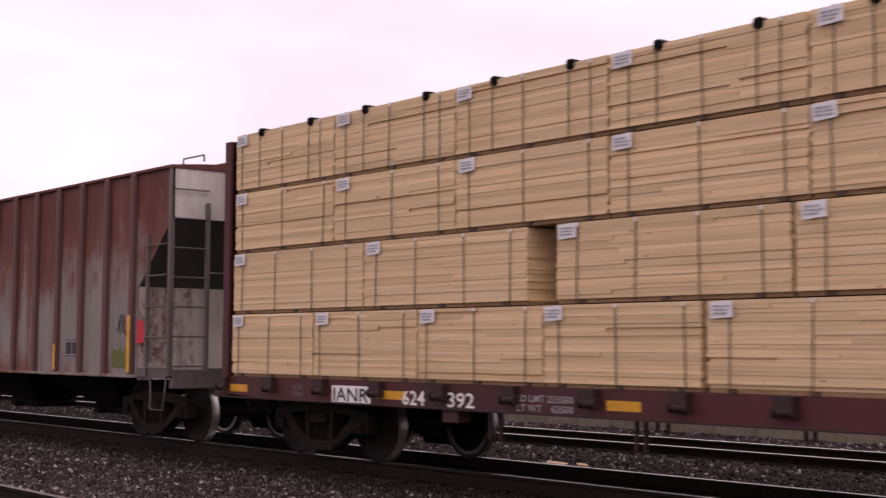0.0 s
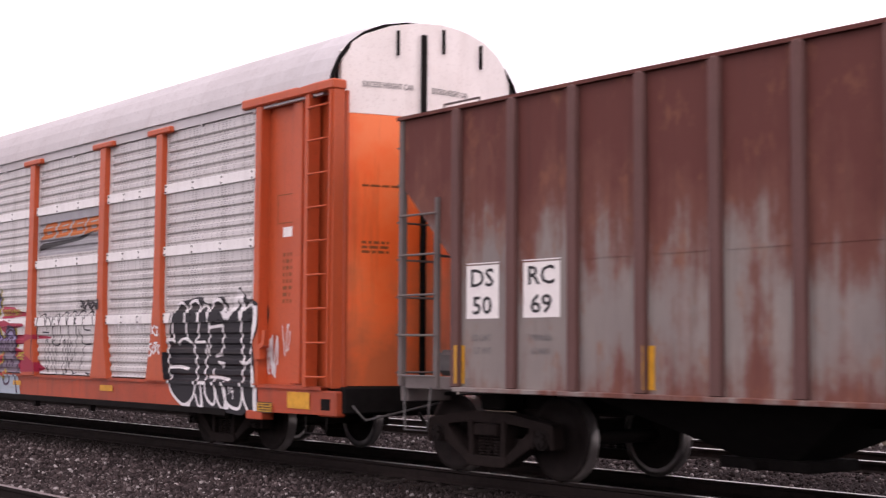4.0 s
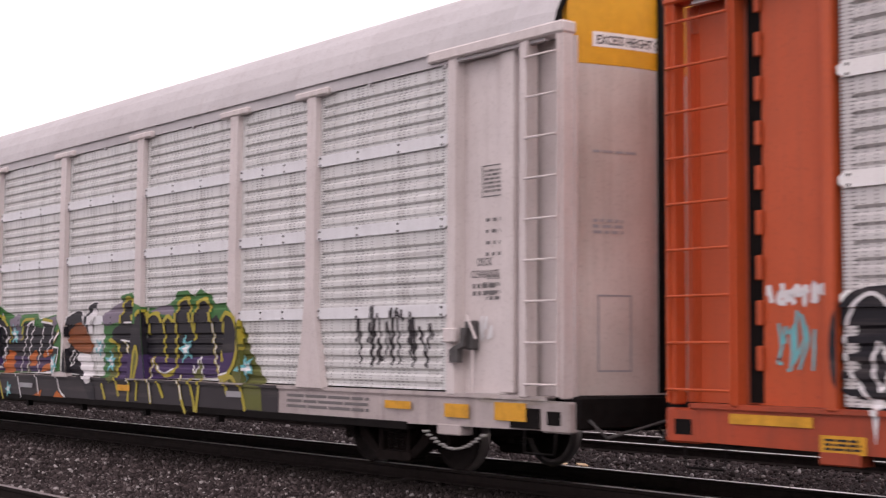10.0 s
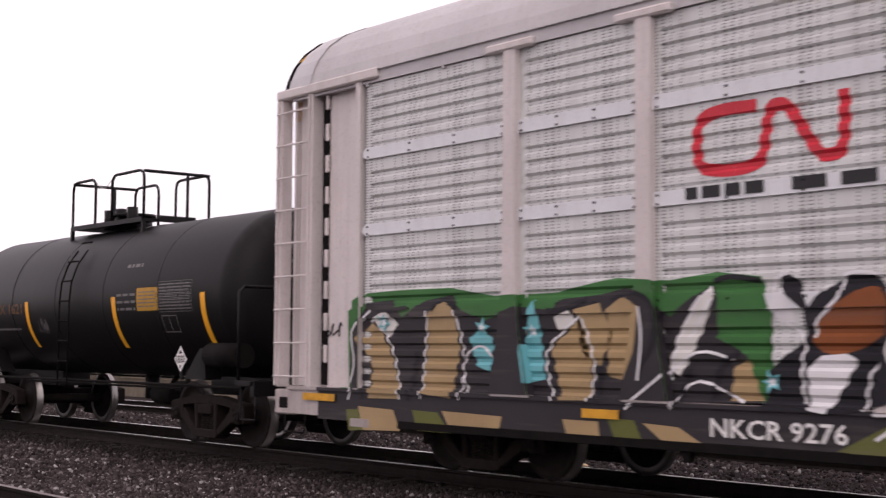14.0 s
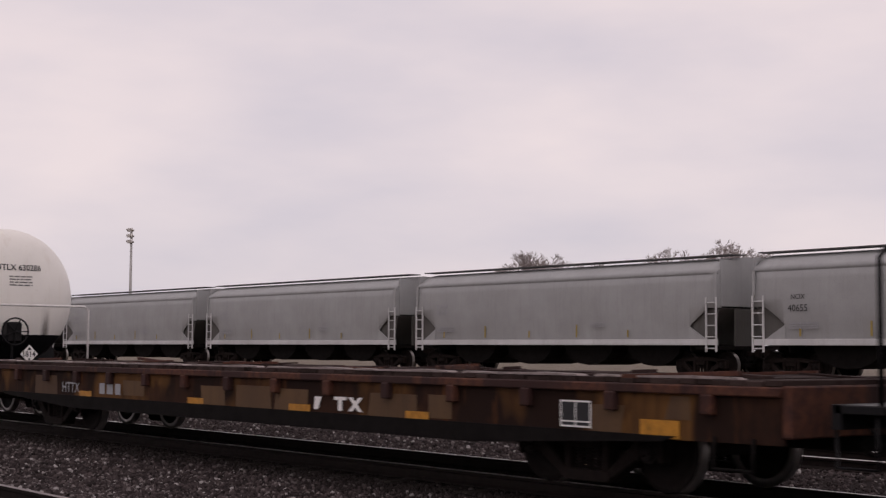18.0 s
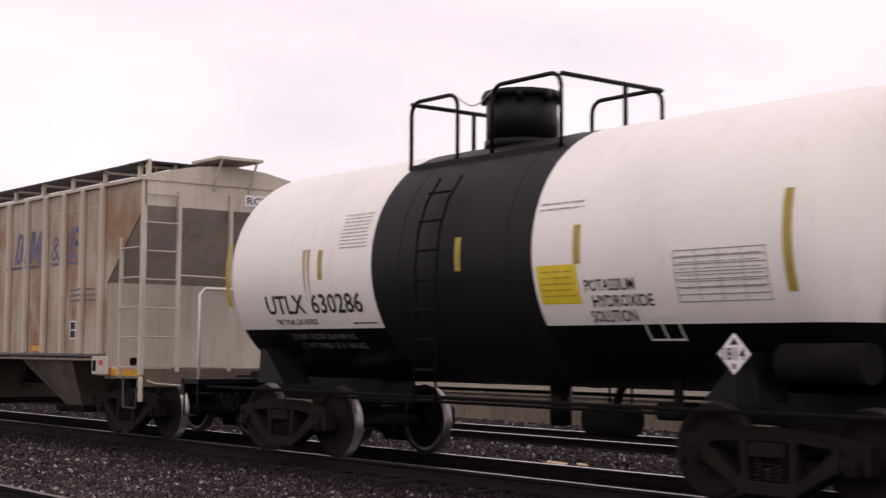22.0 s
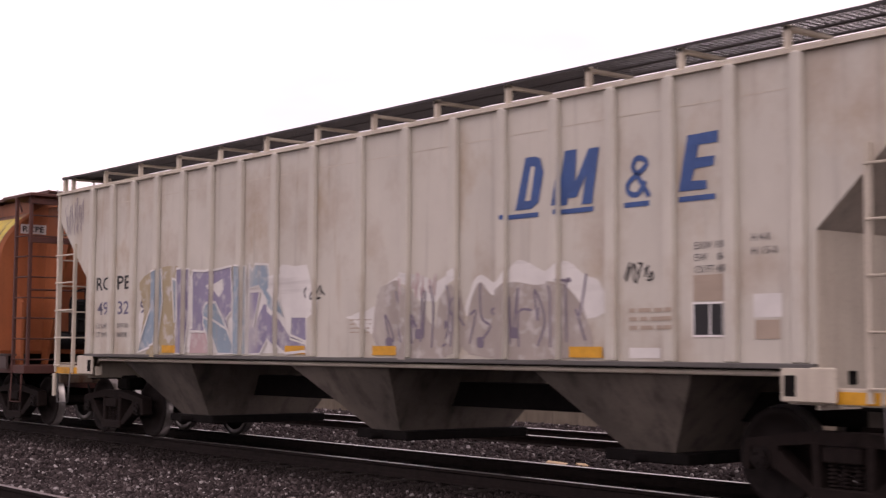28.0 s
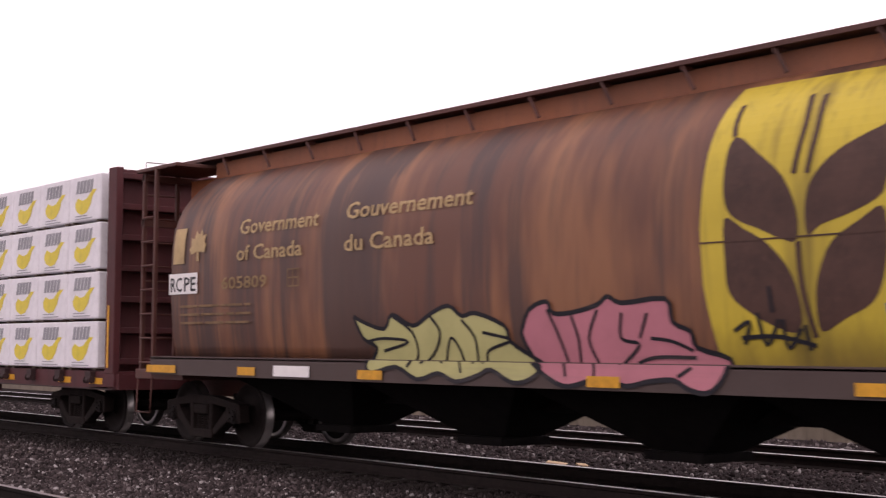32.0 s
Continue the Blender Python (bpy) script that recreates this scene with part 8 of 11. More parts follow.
pen("dark_line", [[(-1.61, 1.88), (-1.47, 1.76), (-1.44, 1.54), (-1.55, 1.31), (-1.64, 1.03)], [(-1.34, 1.04), (-1.28, 1.32), (-1.39, 1.54), (-1.32, 1.76), (-1.14, 1.86), (-0.99, 1.7), (-0.95, 1.43), (-0.92, 1.05)], [(-1.18, 1.04), (-1.13, 1.26), (-1.22, 1.43)], [(-0.85, 1.05), (-0.79, 1.43), (-0.86, 1.72), (-0.73, 1.83), (-0.45, 1.82)], [(-0.67, 1.06), (-0.63, 1.43), (-0.7, 1.64)], [(-0.45, 1.06), (-0.37, 1.32), (-0.34, 1.59), (-0.26, 1.78), (-0.11, 1.68), (-0.06, 1.43), (-0.1, 1.07)], [(0.05, 1.07), (0.1, 1.33), (0.14, 1.58), (0.33, 1.7), (0.51, 1.65), (0.6, 1.52), (0.57, 1.33)], [(0.01, 1.74), (0.21, 1.81), (0.58, 1.8), (0.99, 1.82)]], 0.045, P_plum, g, 5)
pen("dark_line", [[(-1.45, 1.97), (-1.06, 1.97), (-0.48, 1.93), (-0.1, 1.8)], [(0.87, 1.52), (0.95, 1.73), (1.11, 1.91), (1.24, 1.95)], [(0.99, 1.58), (1.03, 1.72), (1.17, 1.79), (1.19, 1.63), (1.02, 1.53)], [(0.75, 1.34), (0.99, 1.44), (1.23, 1.39), (1.39, 1.33), (1.1, 1.25), (0.87, 1.28), (0.75, 1.34)], [(0.25, 1.08), (0.44, 1.23), (0.69, 1.24), (0.84, 1.09)], [(0.5, 1.09), (0.56, 1.19), (0.64, 1.09)]], 0.045, P_plum, g, 5)
pen("dark_line", [[(1.36, 2.11), (1.42, 1.77), (1.41, 1.31), (1.57, 1)], [(1.55, 1.58), (1.79, 1.84), (1.98, 1.97), (2.01, 1.76), (1.81, 1.58), (1.55, 1.58)], [(2.02, 1.52), (2.18, 1.78), (2.4, 1.85), (2.6, 1.64), (2.66, 1.42), (2.5, 1.26), (2.32, 1.22)], [(1.84, 1.54), (2.04, 1.32), (2.2, 1.14), (2.42, 1.09)], [(1.65, 1.03), (1.8, 1.2), (2.04, 1.04)], [(2.19, 1.92), (2.49, 1.83), (2.74, 1.59), (2.84, 1.32)], [(2.86, 1.53), (2.96, 1.33), (2.91, 1.06)], [(3.13, 1.32), (3.05, 1.47), (3.12, 1.65), (3.28, 1.73), (3.44, 1.66), (3.48, 1.48), (3.39, 1.33), (3.22, 1.35), (3.15, 1.47), (3.21, 1.57), (3.32, 1.58), (3.35, 1.48), (3.27, 1.42)]], 0.045, P_plum, g, 5)
pen("dark_line", [[(3.02, 1.26), (3.13, 1.11), (3.19, 1.02)], [(3.43, 1.25), (3.65, 1.19), (3.58, 0.93), (3.68, 0.6)], [(3.26, 1.07), (3.31, 1.2), (3.43, 1.08)]], 0.045, P_plum, g, 5)
red_shape([(-2.29, 1.6), (-2.19, 1.69), (-2.05, 1.64), (-2.14, 1.53)])
red_shape([(-1.37, 1.4), (-1.26, 1.58), (-1.17, 1.45), (-1.07, 1.32), (-1.22, 1.42)])
red_shape([(-0.32, 1.64), (-0.23, 1.65), (-0.18, 1.53), (-0.27, 1.34), (-0.33, 1.36)])
red_shape([(0.27, 1.52), (0.45, 1.58), (0.56, 1.5), (0.51, 1.4)])
red_shape([(2.21, 1.52), (2.45, 1.62), (2.62, 1.47), (2.51, 1.29), (2.31, 1.42)])
red_shape([(2.51, 1.09), (2.7, 1.22), (2.95, 1.33), (2.99, 1.22), (2.78, 1.06), (2.56, 1.02)])
red_shape([(2.95, 0.93), (3.02, 1.02), (3.16, 0.95), (3.11, 0.85)])
red_shape([(-1.79, 1.03), (-1.68, 1.11), (-1.56, 1.03), (-1.69, 0.98)])
red_shape([(-4.17, 1.29), (-4.01, 1.45), (-3.9, 1.29), (-3.98, 1.07), (-4.11, 1.11)])
on_rack("sill_fill", [[(-4.45, 0.93), (3.69, 0.93), (3.83, 0.6), (3.87, 0.56), (-3.43, 0.56), (-3.78, 0.7), (-4.28, 0.8)]], P_ice, g, 3)
pen("sill_line", [[(-4.47, 0.71), (-4.16, 0.87), (-3.85, 0.91), (-3.7, 0.84), (-3.95, 0.73), (-4.37, 0.67), (-4.47, 0.71)], [(-3.75, 0.84), (-3.55, 0.67), (-3.53, 0.49)], [(-3.1, 0.92), (-2.94, 0.64), (-2.75, 0.47)], [(-1.77, 0.87), (-1.65, 0.72), (-1.61, 0.54)], [(-1.61, 0.64), (-1.3, 0.73), (-1.03, 0.81)], [(-1.3, 0.9), (-1.18, 0.82), (-0.78, 0.87), (-0.67, 0.95)], [(-0.49, 0.94), (-0.42, 0.7), (-0.25, 0.58)], [(-0.08, 0.91), (0.02, 0.79), (0.12, 0.57)], [(0.24, 0.72), (0.48, 0.71), (0.53, 0.58)], [(0.84, 0.97), (0.8, 0.76), (0.86, 0.57)], [(0.98, 0.99), (1.1, 0.85), (1.16, 0.75)], [(-1.15, 0.58), (-0.96, 0.65), (-0.67, 0.69)], [(-2.27, 0.84), (-2.06, 0.76), (-1.85, 0.84)]], 0.045, P_plum, g, 5)
pen("sill_line", [[(1.32, 0.88), (1.44, 0.77), (1.69, 0.83), (1.57, 0.96)], [(2.19, 1.03), (2.22, 0.78), (2.26, 0.54)], [(2.27, 0.5), (2.33, 0.69), (2.52, 0.73), (2.67, 0.65)], [(2.62, 0.82), (2.77, 0.68), (2.9, 0.61)], [(3.01, 0.91), (3.11, 0.76), (3.31, 0.8), (3.31, 0.95)], [(1.8, 0.79), (2, 0.66), (2.11, 0.5)]], 0.045, P_plum, g, 5)
on_rack("orange_gap", [[(-3.11, 0.83), (-2.98, 0.86), (-2.89, 0.65), (-3.06, 0.63)]], M_orange, g, 4)
on_rack("orange_gap", [[(-2.67, 0.67), (-2.02, 0.69), (-1.94, 0.62), (-2.67, 0.61)]], M_orange, g, 4)
on_rack("orange_gap", [[(1.11, 0.63), (1.57, 0.68), (1.82, 0.79), (2.11, 0.49), (1.2, 0.51)]], M_orange, g, 4)
on_rack("orange_gap", [[(-3.65, 0.68), (-3.26, 0.67), (-3.26, 0.56), (-3.57, 0.57)]], M_orange, g, 4)
on_rack("red_patch", [[(-5.39, 2.13), (-4.82, 2.19), (-4.39, 2.22), (-4.38, 2.03), (-4.93, 2.07)]], P_crimson, g, 2)
on_rack("red_patch", [[(-5.22, 1.77), (-4.44, 1.9), (-4.4, 1.63), (-5.04, 1.67)]], P_crimson, g, 2)
on_rack("red_patch", [[(-5.32, 1.3), (-4.92, 1.46), (-4.57, 1.61), (-4.36, 1.61), (-4.39, 0.96), (-4.64, 1.07), (-4.92, 1.2)]], P_crimson, g, 2)
on_rack("word", letters("SOUTH BAY!", 2.93, 1.985, 0.12, 0.80, 0.15), P_lemon, g, 9)
on_rack("word", letters("PEACE", 3.62, 1.20, 0.14, 0.55, 0.15), P_lemon, g, 9)
on_rack("scrawl", scrawl(-5.1, -4.5, 1.92, 2.02, 6, 51, 0.022) + scrawl(-5.1, -4.5, 1.58, 1.68, 6, 53, 0.022) + scrawl(-5.1, -4.55, 1.2, 1.3, 6, 54, 0.025), P_lemon, g, 9)
for patch in ([(2.84, 2.16), (3.31, 2.14), (3.75, 2.05), (4.14, 2.0), (4.08, 1.96), (3.69, 1.965), (3.3, 1.94), (2.87, 1.935)],
              [(2.78, 1.88), (3.02, 1.905), (3.3, 1.85), (3.84, 1.84), (3.95, 1.80), (3.5, 1.76), (3.2, 1.70), (3.0, 1.67), (2.8, 1.76)],
              [(3.45, 1.64), (4.2, 1.645), (4.95, 1.60), (5.0, 1.575), (4.3, 1.56), (4.0, 1.49), (3.45, 1.46)],
              [(3.45, 1.42), (3.75, 1.38), (4.1, 1.30), (4.45, 1.17), (4.85, 1.06), (4.5, 1.0), (3.5, 0.98)],
              [(1.56, 2.08), (1.80, 2.10), (1.82, 2.16), (1.6, 2.15)], [(0.2, 2.04), (0.75, 2.09), (0.7, 2.17), (0.15, 2.13)], [(-0.9, 2.02), (-0.4, 2.08), (-0.5, 2.15), (-0.95, 2.1)]):
    on_rack("red_patch", [patch], P_crimson, g, 2)
on_rack("white_scrawl", scrawl(7.45, 8.6, 1.68, 1.9, 9, 21, 0.022), P_white, o, 1, "thin white scrawl")
on_rack("white_scrawl", scrawl(-9.25, -8.75, 0.8, 1.15, 6, 23, 0.035) + scrawl(11.86, 12.1, 1.0, 1.6, 5, 24, 0.03) + scrawl(12.2, 12.6, 1.3, 1.75, 5, 26, 0.018), P_white, o, 2, "small white tags")
on_rack("white_scrawl", scrawl(-12.5, -11.9, 1.82, 2.02, 8, 25, 0.05), P_white, o, 2, "smudged white tag")
on_rack("green_scrawl", scrawl(-12.4, -12.0, 1.25, 1.75, 8, 27, 0.03), P_teal, o, 2, "faint green tag")
on_rack("emblem_ground", [oblong(4.40, 6.92, 3.00, 3.70)], M_grey, o, 1, "grey emblem panel")
emb = on_rack("emblem", [[(a, 3.28), (a + 0.50, 3.30), (a + 0.62, 3.56), (a + 0.12, 3.54)] for a in (4.52, 5.12, 5.70, 6.26)], P_orange, o, 2, "slanted orange emblem shapes")
on_rack("emblem_gap", [[(a + 0.18, 3.36), (a + 0.38, 3.37), (a + 0.42, 3.42), (a + 0.2, 3.41)] for a in (4.52, 5.14, 5.74, 6.28)] + [[(a + 0.22, 3.46), (a + 0.44, 3.47), (a + 0.46, 3.50), (a + 0.24, 3.49)] for a in (4.52, 5.14, 5.74, 6.28)], M_grey, emb, 3)
on_rack("emblem_sweep", [[(4.45, 3.10), (6.0, 3.19), (6.85, 3.34), (6.0, 3.25), (4.52, 3.22)]], M_black, emb, 3)
for k in range(4):
    on_rack("mark_bar", [oblong(-6.86 + 0.15 * k, -6.75 + 0.15 * k, 0.685, 0.80)], P_slate, o, 1)
on_rack("number_print", letters("302695", -6.09, 0.685, 0.12, 0.92), P_slate, o, 1)
for x0, x1, z0, z1 in ((7.03, 7.48, 0.74, 0.83), (3.5, 3.85, 0.75, 0.83), (-7.40, -6.92, 0.75, 0.84), (12.52, 13.03, 0.66, 0.87), (-12.85, -11.96, 0.78, 0.87), (0.2, 0.65, 0.75, 0.83), (11.78, 12.16, 0.58, 0.72), (-11.89, -11.44, 0.58, 0.73)):
    on_rack("reflector", [oblong(x0, x1, z0, z1)], M_yellow, o, 4)
on_rack("label_print", print_bars(11.83, 12.11, 0.60, 0.70, 3, 5) + print_bars(-11.84, -11.49, 0.60, 0.71, 3, 6) + frame_lines(11.78, 12.16, 0.58, 0.72, 0.012), M_black, o, 5)
on_rack("data_plate", [oblong(12.19, 12.45, 2.89, 3.02)], M_white, o, 1)
on_rack("data_frame", frame_lines(12.05, 12.46, 3.07, 3.46, 0.014) + print_bars(12.2, 12.5, 2.0, 2.7, 8, 7), P_brown, o, 1)

# white autorack: long bright mural, emblem, marks
o = white_rack
# green and grey grounds of the three words
g = on_rack("graffiti", [[(-4.41, 1.86), (-4.05, 2.12), (-3.37, 2.19), (-2.97, 2.11), (-2.46, 2.08), (-2.19, 2.02), (-1.98, 2.11), (-1.4, 2.17), (-1.04, 2.06), (-0.64, 1.96), (-0.33, 2), (0.26, 2.01), (0.55, 1.9), (1.09, 1.98), (1.36, 1.86), (1.52, 1.65), (1.52, 1.02), (-4.16, 0.87)]], P_green, o, 1, "long multicoloured mural of block letters with stars")
on_rack("word_ground", [[(2.98, 0.92), (2.96, 1.83), (3.44, 1.88), (3.55, 2.23), (3.9, 2.28), (4.13, 2.11), (4.46, 2.03), (4.88, 2.02), (5.18, 2.08), (5.38, 2.25), (5.67, 2.26), (5.86, 2.16), (6.05, 2.27), (6.32, 2.17), (6.5, 2.04), (6.89, 2.06), (7.14, 1.85), (7.09, 1.03)]], P_green, g, 1)
on_rack("word_ground", [[(7.09, 1.85), (7.3, 1.68), (7.43, 1.4), (7.73, 1.1), (7.84, 0.99), (7.79, 0.6), (7.01, 0.57), (7.01, 1.77)]], P_olive, g, 1)
on_rack("word_ground", [[(-12.08, 0.81), (-12.12, 1.89), (-11.61, 2.09), (-10.95, 2.11), (-10.03, 2.11), (-9.3, 2), (-8.36, 2.01), (-7.49, 2.13), (-6.79, 2.08), (-6.24, 2.14), (-5.72, 2.08), (-5.62, 1.79), (-5.61, 0.98)]], P_green, g, 1)
on_rack("grey_cap", [[(-3.23, 2.06), (-2.78, 2.15), (-2.46, 2.04), (-2.46, 1.83), (-3.16, 1.84)]], P_greylav, g, 2)
on_rack("grey_cap", [[(-0.8, 1.9), (-0.59, 2.02), (-0.33, 1.95), (-0.38, 1.54), (-0.74, 1.54)]], P_greylav, g, 2)
on_rack("grey_cap", [[(0.78, 1.87), (1.09, 1.96), (1.39, 1.83), (1.18, 1.72)]], P_greylav, g, 2)
on_rack("grey_cap", [[(2.96, 1.97), (3.44, 2.1), (3.61, 2.16), (3.56, 1.82), (3.02, 1.76)]], P_greylav, g, 2)
on_rack("grey_cap", [[(4.51, 1.97), (4.78, 2.04), (5.18, 2.05), (5.34, 1.89), (4.78, 1.93)]], P_greylav, g, 2)
on_rack("mural_sill", [oblong(-12.6, 8.2, 0.555, 0.945)], P_slate, g, 2)
on_rack("olive_shape", [[(7.3, 0.95), (7.76, 0.92), (7.8, 0.6), (7.34, 0.61)]], P_olive, g, 3)
# plain rounded shapes between the words
on_rack("dark_shape", [smooth_loop([(1.62, 1.59), (1.6, 1.77), (1.7, 1.94), (1.93, 2.02), (2.16, 1.99), (2.29, 1.84), (2.08, 1.76), (1.76, 1.65)], 3)], P_black, g, 5)
on_rack("brown_shape", [smooth_loop([(1.64, 1.59), (1.76, 1.72), (2.08, 1.82), (2.28, 1.8), (2.43, 1.59), (2.58, 1.48), (2.53, 1.34), (2.24, 1.33), (1.93, 1.4), (1.7, 1.48)], 3)], P_brown, g, 6)
on_rack("dark_shape", [[(1.58, 1.02), (1.62, 1.31), (1.68, 1.47), (1.93, 1.48), (2.04, 1.37), (2.08, 1.23), (2.24, 1.21), (2.24, 1.04), (2.46, 0.88), (2.69, 0.84), (2.76, 0.55), (2.58, 0.56), (2.35, 0.77), (2.08, 0.98), (1.76, 1)]], P_black, g, 5)
on_rack("white_shape", [smooth_loop([(2, 1.31), (2.31, 1.32), (2.54, 1.26), (2.65, 1.05), (2.6, 0.89), (2.39, 0.84), (2.25, 0.98), (2.12, 1.15)], 3)], P_white, g, 6)
on_rack("dark_shape", [smooth_loop([(2.33, 1.76), (2.32, 1.92), (2.43, 2.08), (2.58, 2.15), (2.72, 2.12), (2.69, 1.97), (2.54, 1.75), (2.43, 1.66)], 3)], P_black, g, 5)
on_rack("white_shape", [[(2.39, 1.75), (2.42, 1.92), (2.56, 2.05), (2.69, 2.05), (2.68, 1.91), (2.56, 1.83), (2.58, 1.64), (2.45, 1.65)]], P_white, g, 6)
pen("white_line", [[(1.62, 1.54), (1.6, 1.31), (1.6, 1.03)], [(1.75, 1.2), (1.8, 1.31), (1.93, 1.37), (1.94, 1.26), (1.78, 1.11), (1.75, 1.2)], [(1.62, 1.59), (1.58, 1.77), (1.68, 1.95), (1.93, 2.03), (2.16, 2), (2.29, 1.87)], [(2.3, 1.76), (2.3, 1.95), (2.43, 2.11), (2.58, 2.16), (2.74, 2.13), (2.71, 1.94), (2.6, 1.81)]], 0.03, P_white, g, 7)
on_rack("dark_shape", [[(-5.71, 0.91), (-5.61, 1.29), (-5.32, 1.48), (-5.24, 1.54), (-5.27, 1.79), (-5.52, 1.98), (-5.47, 2.11), (-5.32, 2.04), (-5.2, 1.79), (-5.13, 1.88), (-4.84, 2.06), (-4.57, 2.05), (-4.39, 1.9), (-4.34, 1.66), (-4.43, 1.42), (-4.34, 1.19), (-4.39, 1.01), (-4.84, 0.91)]], P_black, g, 5)
on_rack("brown_shape", [smooth_loop([(-5.17, 1.51), (-5.12, 1.66), (-4.89, 1.84), (-4.61, 1.96), (-4.46, 1.9), (-4.43, 1.72), (-4.52, 1.54), (-4.84, 1.41), (-5.08, 1.42)], 3)], P_brown, g, 6)
on_rack("white_shape", [[(-5.24, 1.29), (-5.08, 1.39), (-4.84, 1.41), (-4.73, 1.36), (-4.84, 1.18), (-5.03, 0.9), (-5.21, 0.93)]], P_white, g, 6)
on_rack("white_shape", [[(-5.62, 1.79), (-5.5, 1.98), (-5.4, 1.85), (-5.34, 1.67), (-5.51, 1.68)]], P_white, g, 6)
pen("white_line", [[(-5.14, 1.54), (-5.12, 1.69), (-4.89, 1.88), (-4.84, 2.06), (-4.55, 2.06), (-4.37, 1.91), (-4.32, 1.63), (-4.41, 1.42), (-4.3, 1.19), (-4.34, 0.95), (-4.57, 0.91)], [(-5.26, 0.98), (-5.29, 1.29), (-5.26, 1.54), (-5.46, 1.7), (-5.57, 2.01), (-5.42, 2.1)], [(-4.66, 0.94), (-4.61, 1.24), (-4.48, 1.36)]], 0.03, P_white, g, 7)
# last word: dark rounded letters with yellow rims
on_rack("letter_fill", [[(3.18, 1.55), (3.33, 1.72), (3.62, 1.8), (3.61, 2.09), (3.79, 2.19), (3.96, 2.11), (4.04, 1.8), (4.19, 1.78), (4.22, 1.93), (4.37, 1.97), (4.53, 1.9), (4.62, 1.9), (4.83, 1.93), (5.04, 1.86), (5.19, 1.89), (5.37, 1.82), (5.38, 2.04), (5.53, 2.13), (5.72, 2.12), (5.82, 1.97), (5.91, 1.78), (6, 2.06), (6.19, 2.11), (6.37, 1.96), (6.46, 1.83), (6.59, 1.89), (6.72, 1.77), (6.8, 1.89), (6.97, 1.91), (7.18, 1.76), (7.22, 1.42), (7.09, 1.2), (6.89, 1.02), (3.46, 0.93), (3.45, 1.48)]], P_black, g, 3)
on_rack("letter_foot", [[(3.57, 1.34), (4.99, 1.29), (5.39, 1.26), (7.18, 1.37), (7.08, 1.18), (6.89, 1.02), (3.52, 0.93)]], P_purple, g, 4)
on_rack("letter_gap", [[(3.2, 0.86), (3.17, 1.27), (3.33, 1.46), (3.51, 1.27), (3.46, 0.93)]], P_olive, g, 5)
on_rack("letter_gap", [[(4.14, 0.94), (4.18, 1.25), (4.26, 1.44), (4.32, 1.22), (4.21, 0.94)]], P_olive, g, 5)
on_rack("letter_gap", [[(5.89, 0.99), (5.87, 1.18), (5.98, 1.08), (6.09, 1.27), (6.18, 1)]], P_olive, g, 5)
pen("yellow_rim", [[(3.18, 1.55), (3.47, 1.46), (3.57, 1.24), (3.47, 0.97), (3.6, 0.67)], [(3.62, 1.8), (3.66, 2.09), (3.81, 2.19), (3.96, 2.12), (4.03, 1.84)], [(3.73, 1.53), (3.89, 1.28), (3.93, 0.88), (3.91, 0.6)], [(4.14, 0.95), (4.18, 1.27), (4.26, 1.44), (4.33, 1.25), (4.22, 0.95), (4.18, 0.62)], [(4.22, 1.91), (4.35, 1.97), (4.52, 1.9), (4.55, 1.61)], [(4.54, 1.88), (4.73, 1.94), (4.92, 1.88), (5.02, 1.67), (5.03, 1.42), (5.11, 1.2)], [(4.67, 0.59), (4.58, 0.96), (4.68, 1.28), (4.76, 1.15), (5.01, 1.02), (5.33, 1.09), (5.41, 1.29), (5.37, 1.79)], [(5.04, 1.8), (5.19, 1.89), (5.35, 1.8)]], 0.062, P_lemon, g, 6)
pen("yellow_rim", [[(5.39, 1.29), (5.4, 1.98), (5.56, 2.13), (5.74, 2.11), (5.83, 1.81), (5.96, 1.53)], [(5.91, 1.65), (5.96, 2.01), (6.16, 2.12), (6.32, 2.05), (6.42, 1.78), (6.5, 1.42), (6.56, 1.18), (6.73, 1.04), (7.01, 1.07), (7.21, 1.3), (7.24, 1.64), (7.11, 1.86), (6.86, 1.9), (6.73, 1.77), (6.78, 1.51), (6.88, 1.24)], [(5.49, 1.03), (5.61, 0.68), (5.74, 0.49)], [(5.81, 0.99), (5.96, 0.68), (6, 0.52)], [(6.13, 1), (6.04, 0.51)], [(6.83, 1.02), (6.89, 0.79)], [(6.9, 0.97), (7.13, 1.03), (7.29, 0.81), (7.38, 0.58)], [(4.87, 0.92), (5.05, 0.69)], [(2.98, 0.85), (3.13, 0.61)]], 0.062, P_lemon, g, 6)
pen("white_line", [[(3.77, 1.81), (4.02, 1.81)], [(3.62, 1.54), (4.02, 1.51)], [(3.73, 1.53), (3.88, 1.28), (3.91, 0.88)], [(4.67, 0.61), (4.6, 0.96), (4.7, 1.28)], [(4.75, 1.16), (5.01, 1.05), (5.31, 1.12)], [(6.43, 1.78), (6.51, 1.42), (6.57, 1.19), (6.74, 1.06), (7, 1.09)], [(5.87, 1.18), (5.98, 1.07), (6.11, 1.3), (6.19, 1)], [(5.49, 1.03), (5.61, 0.68)]], 0.026, P_white, g, 7)
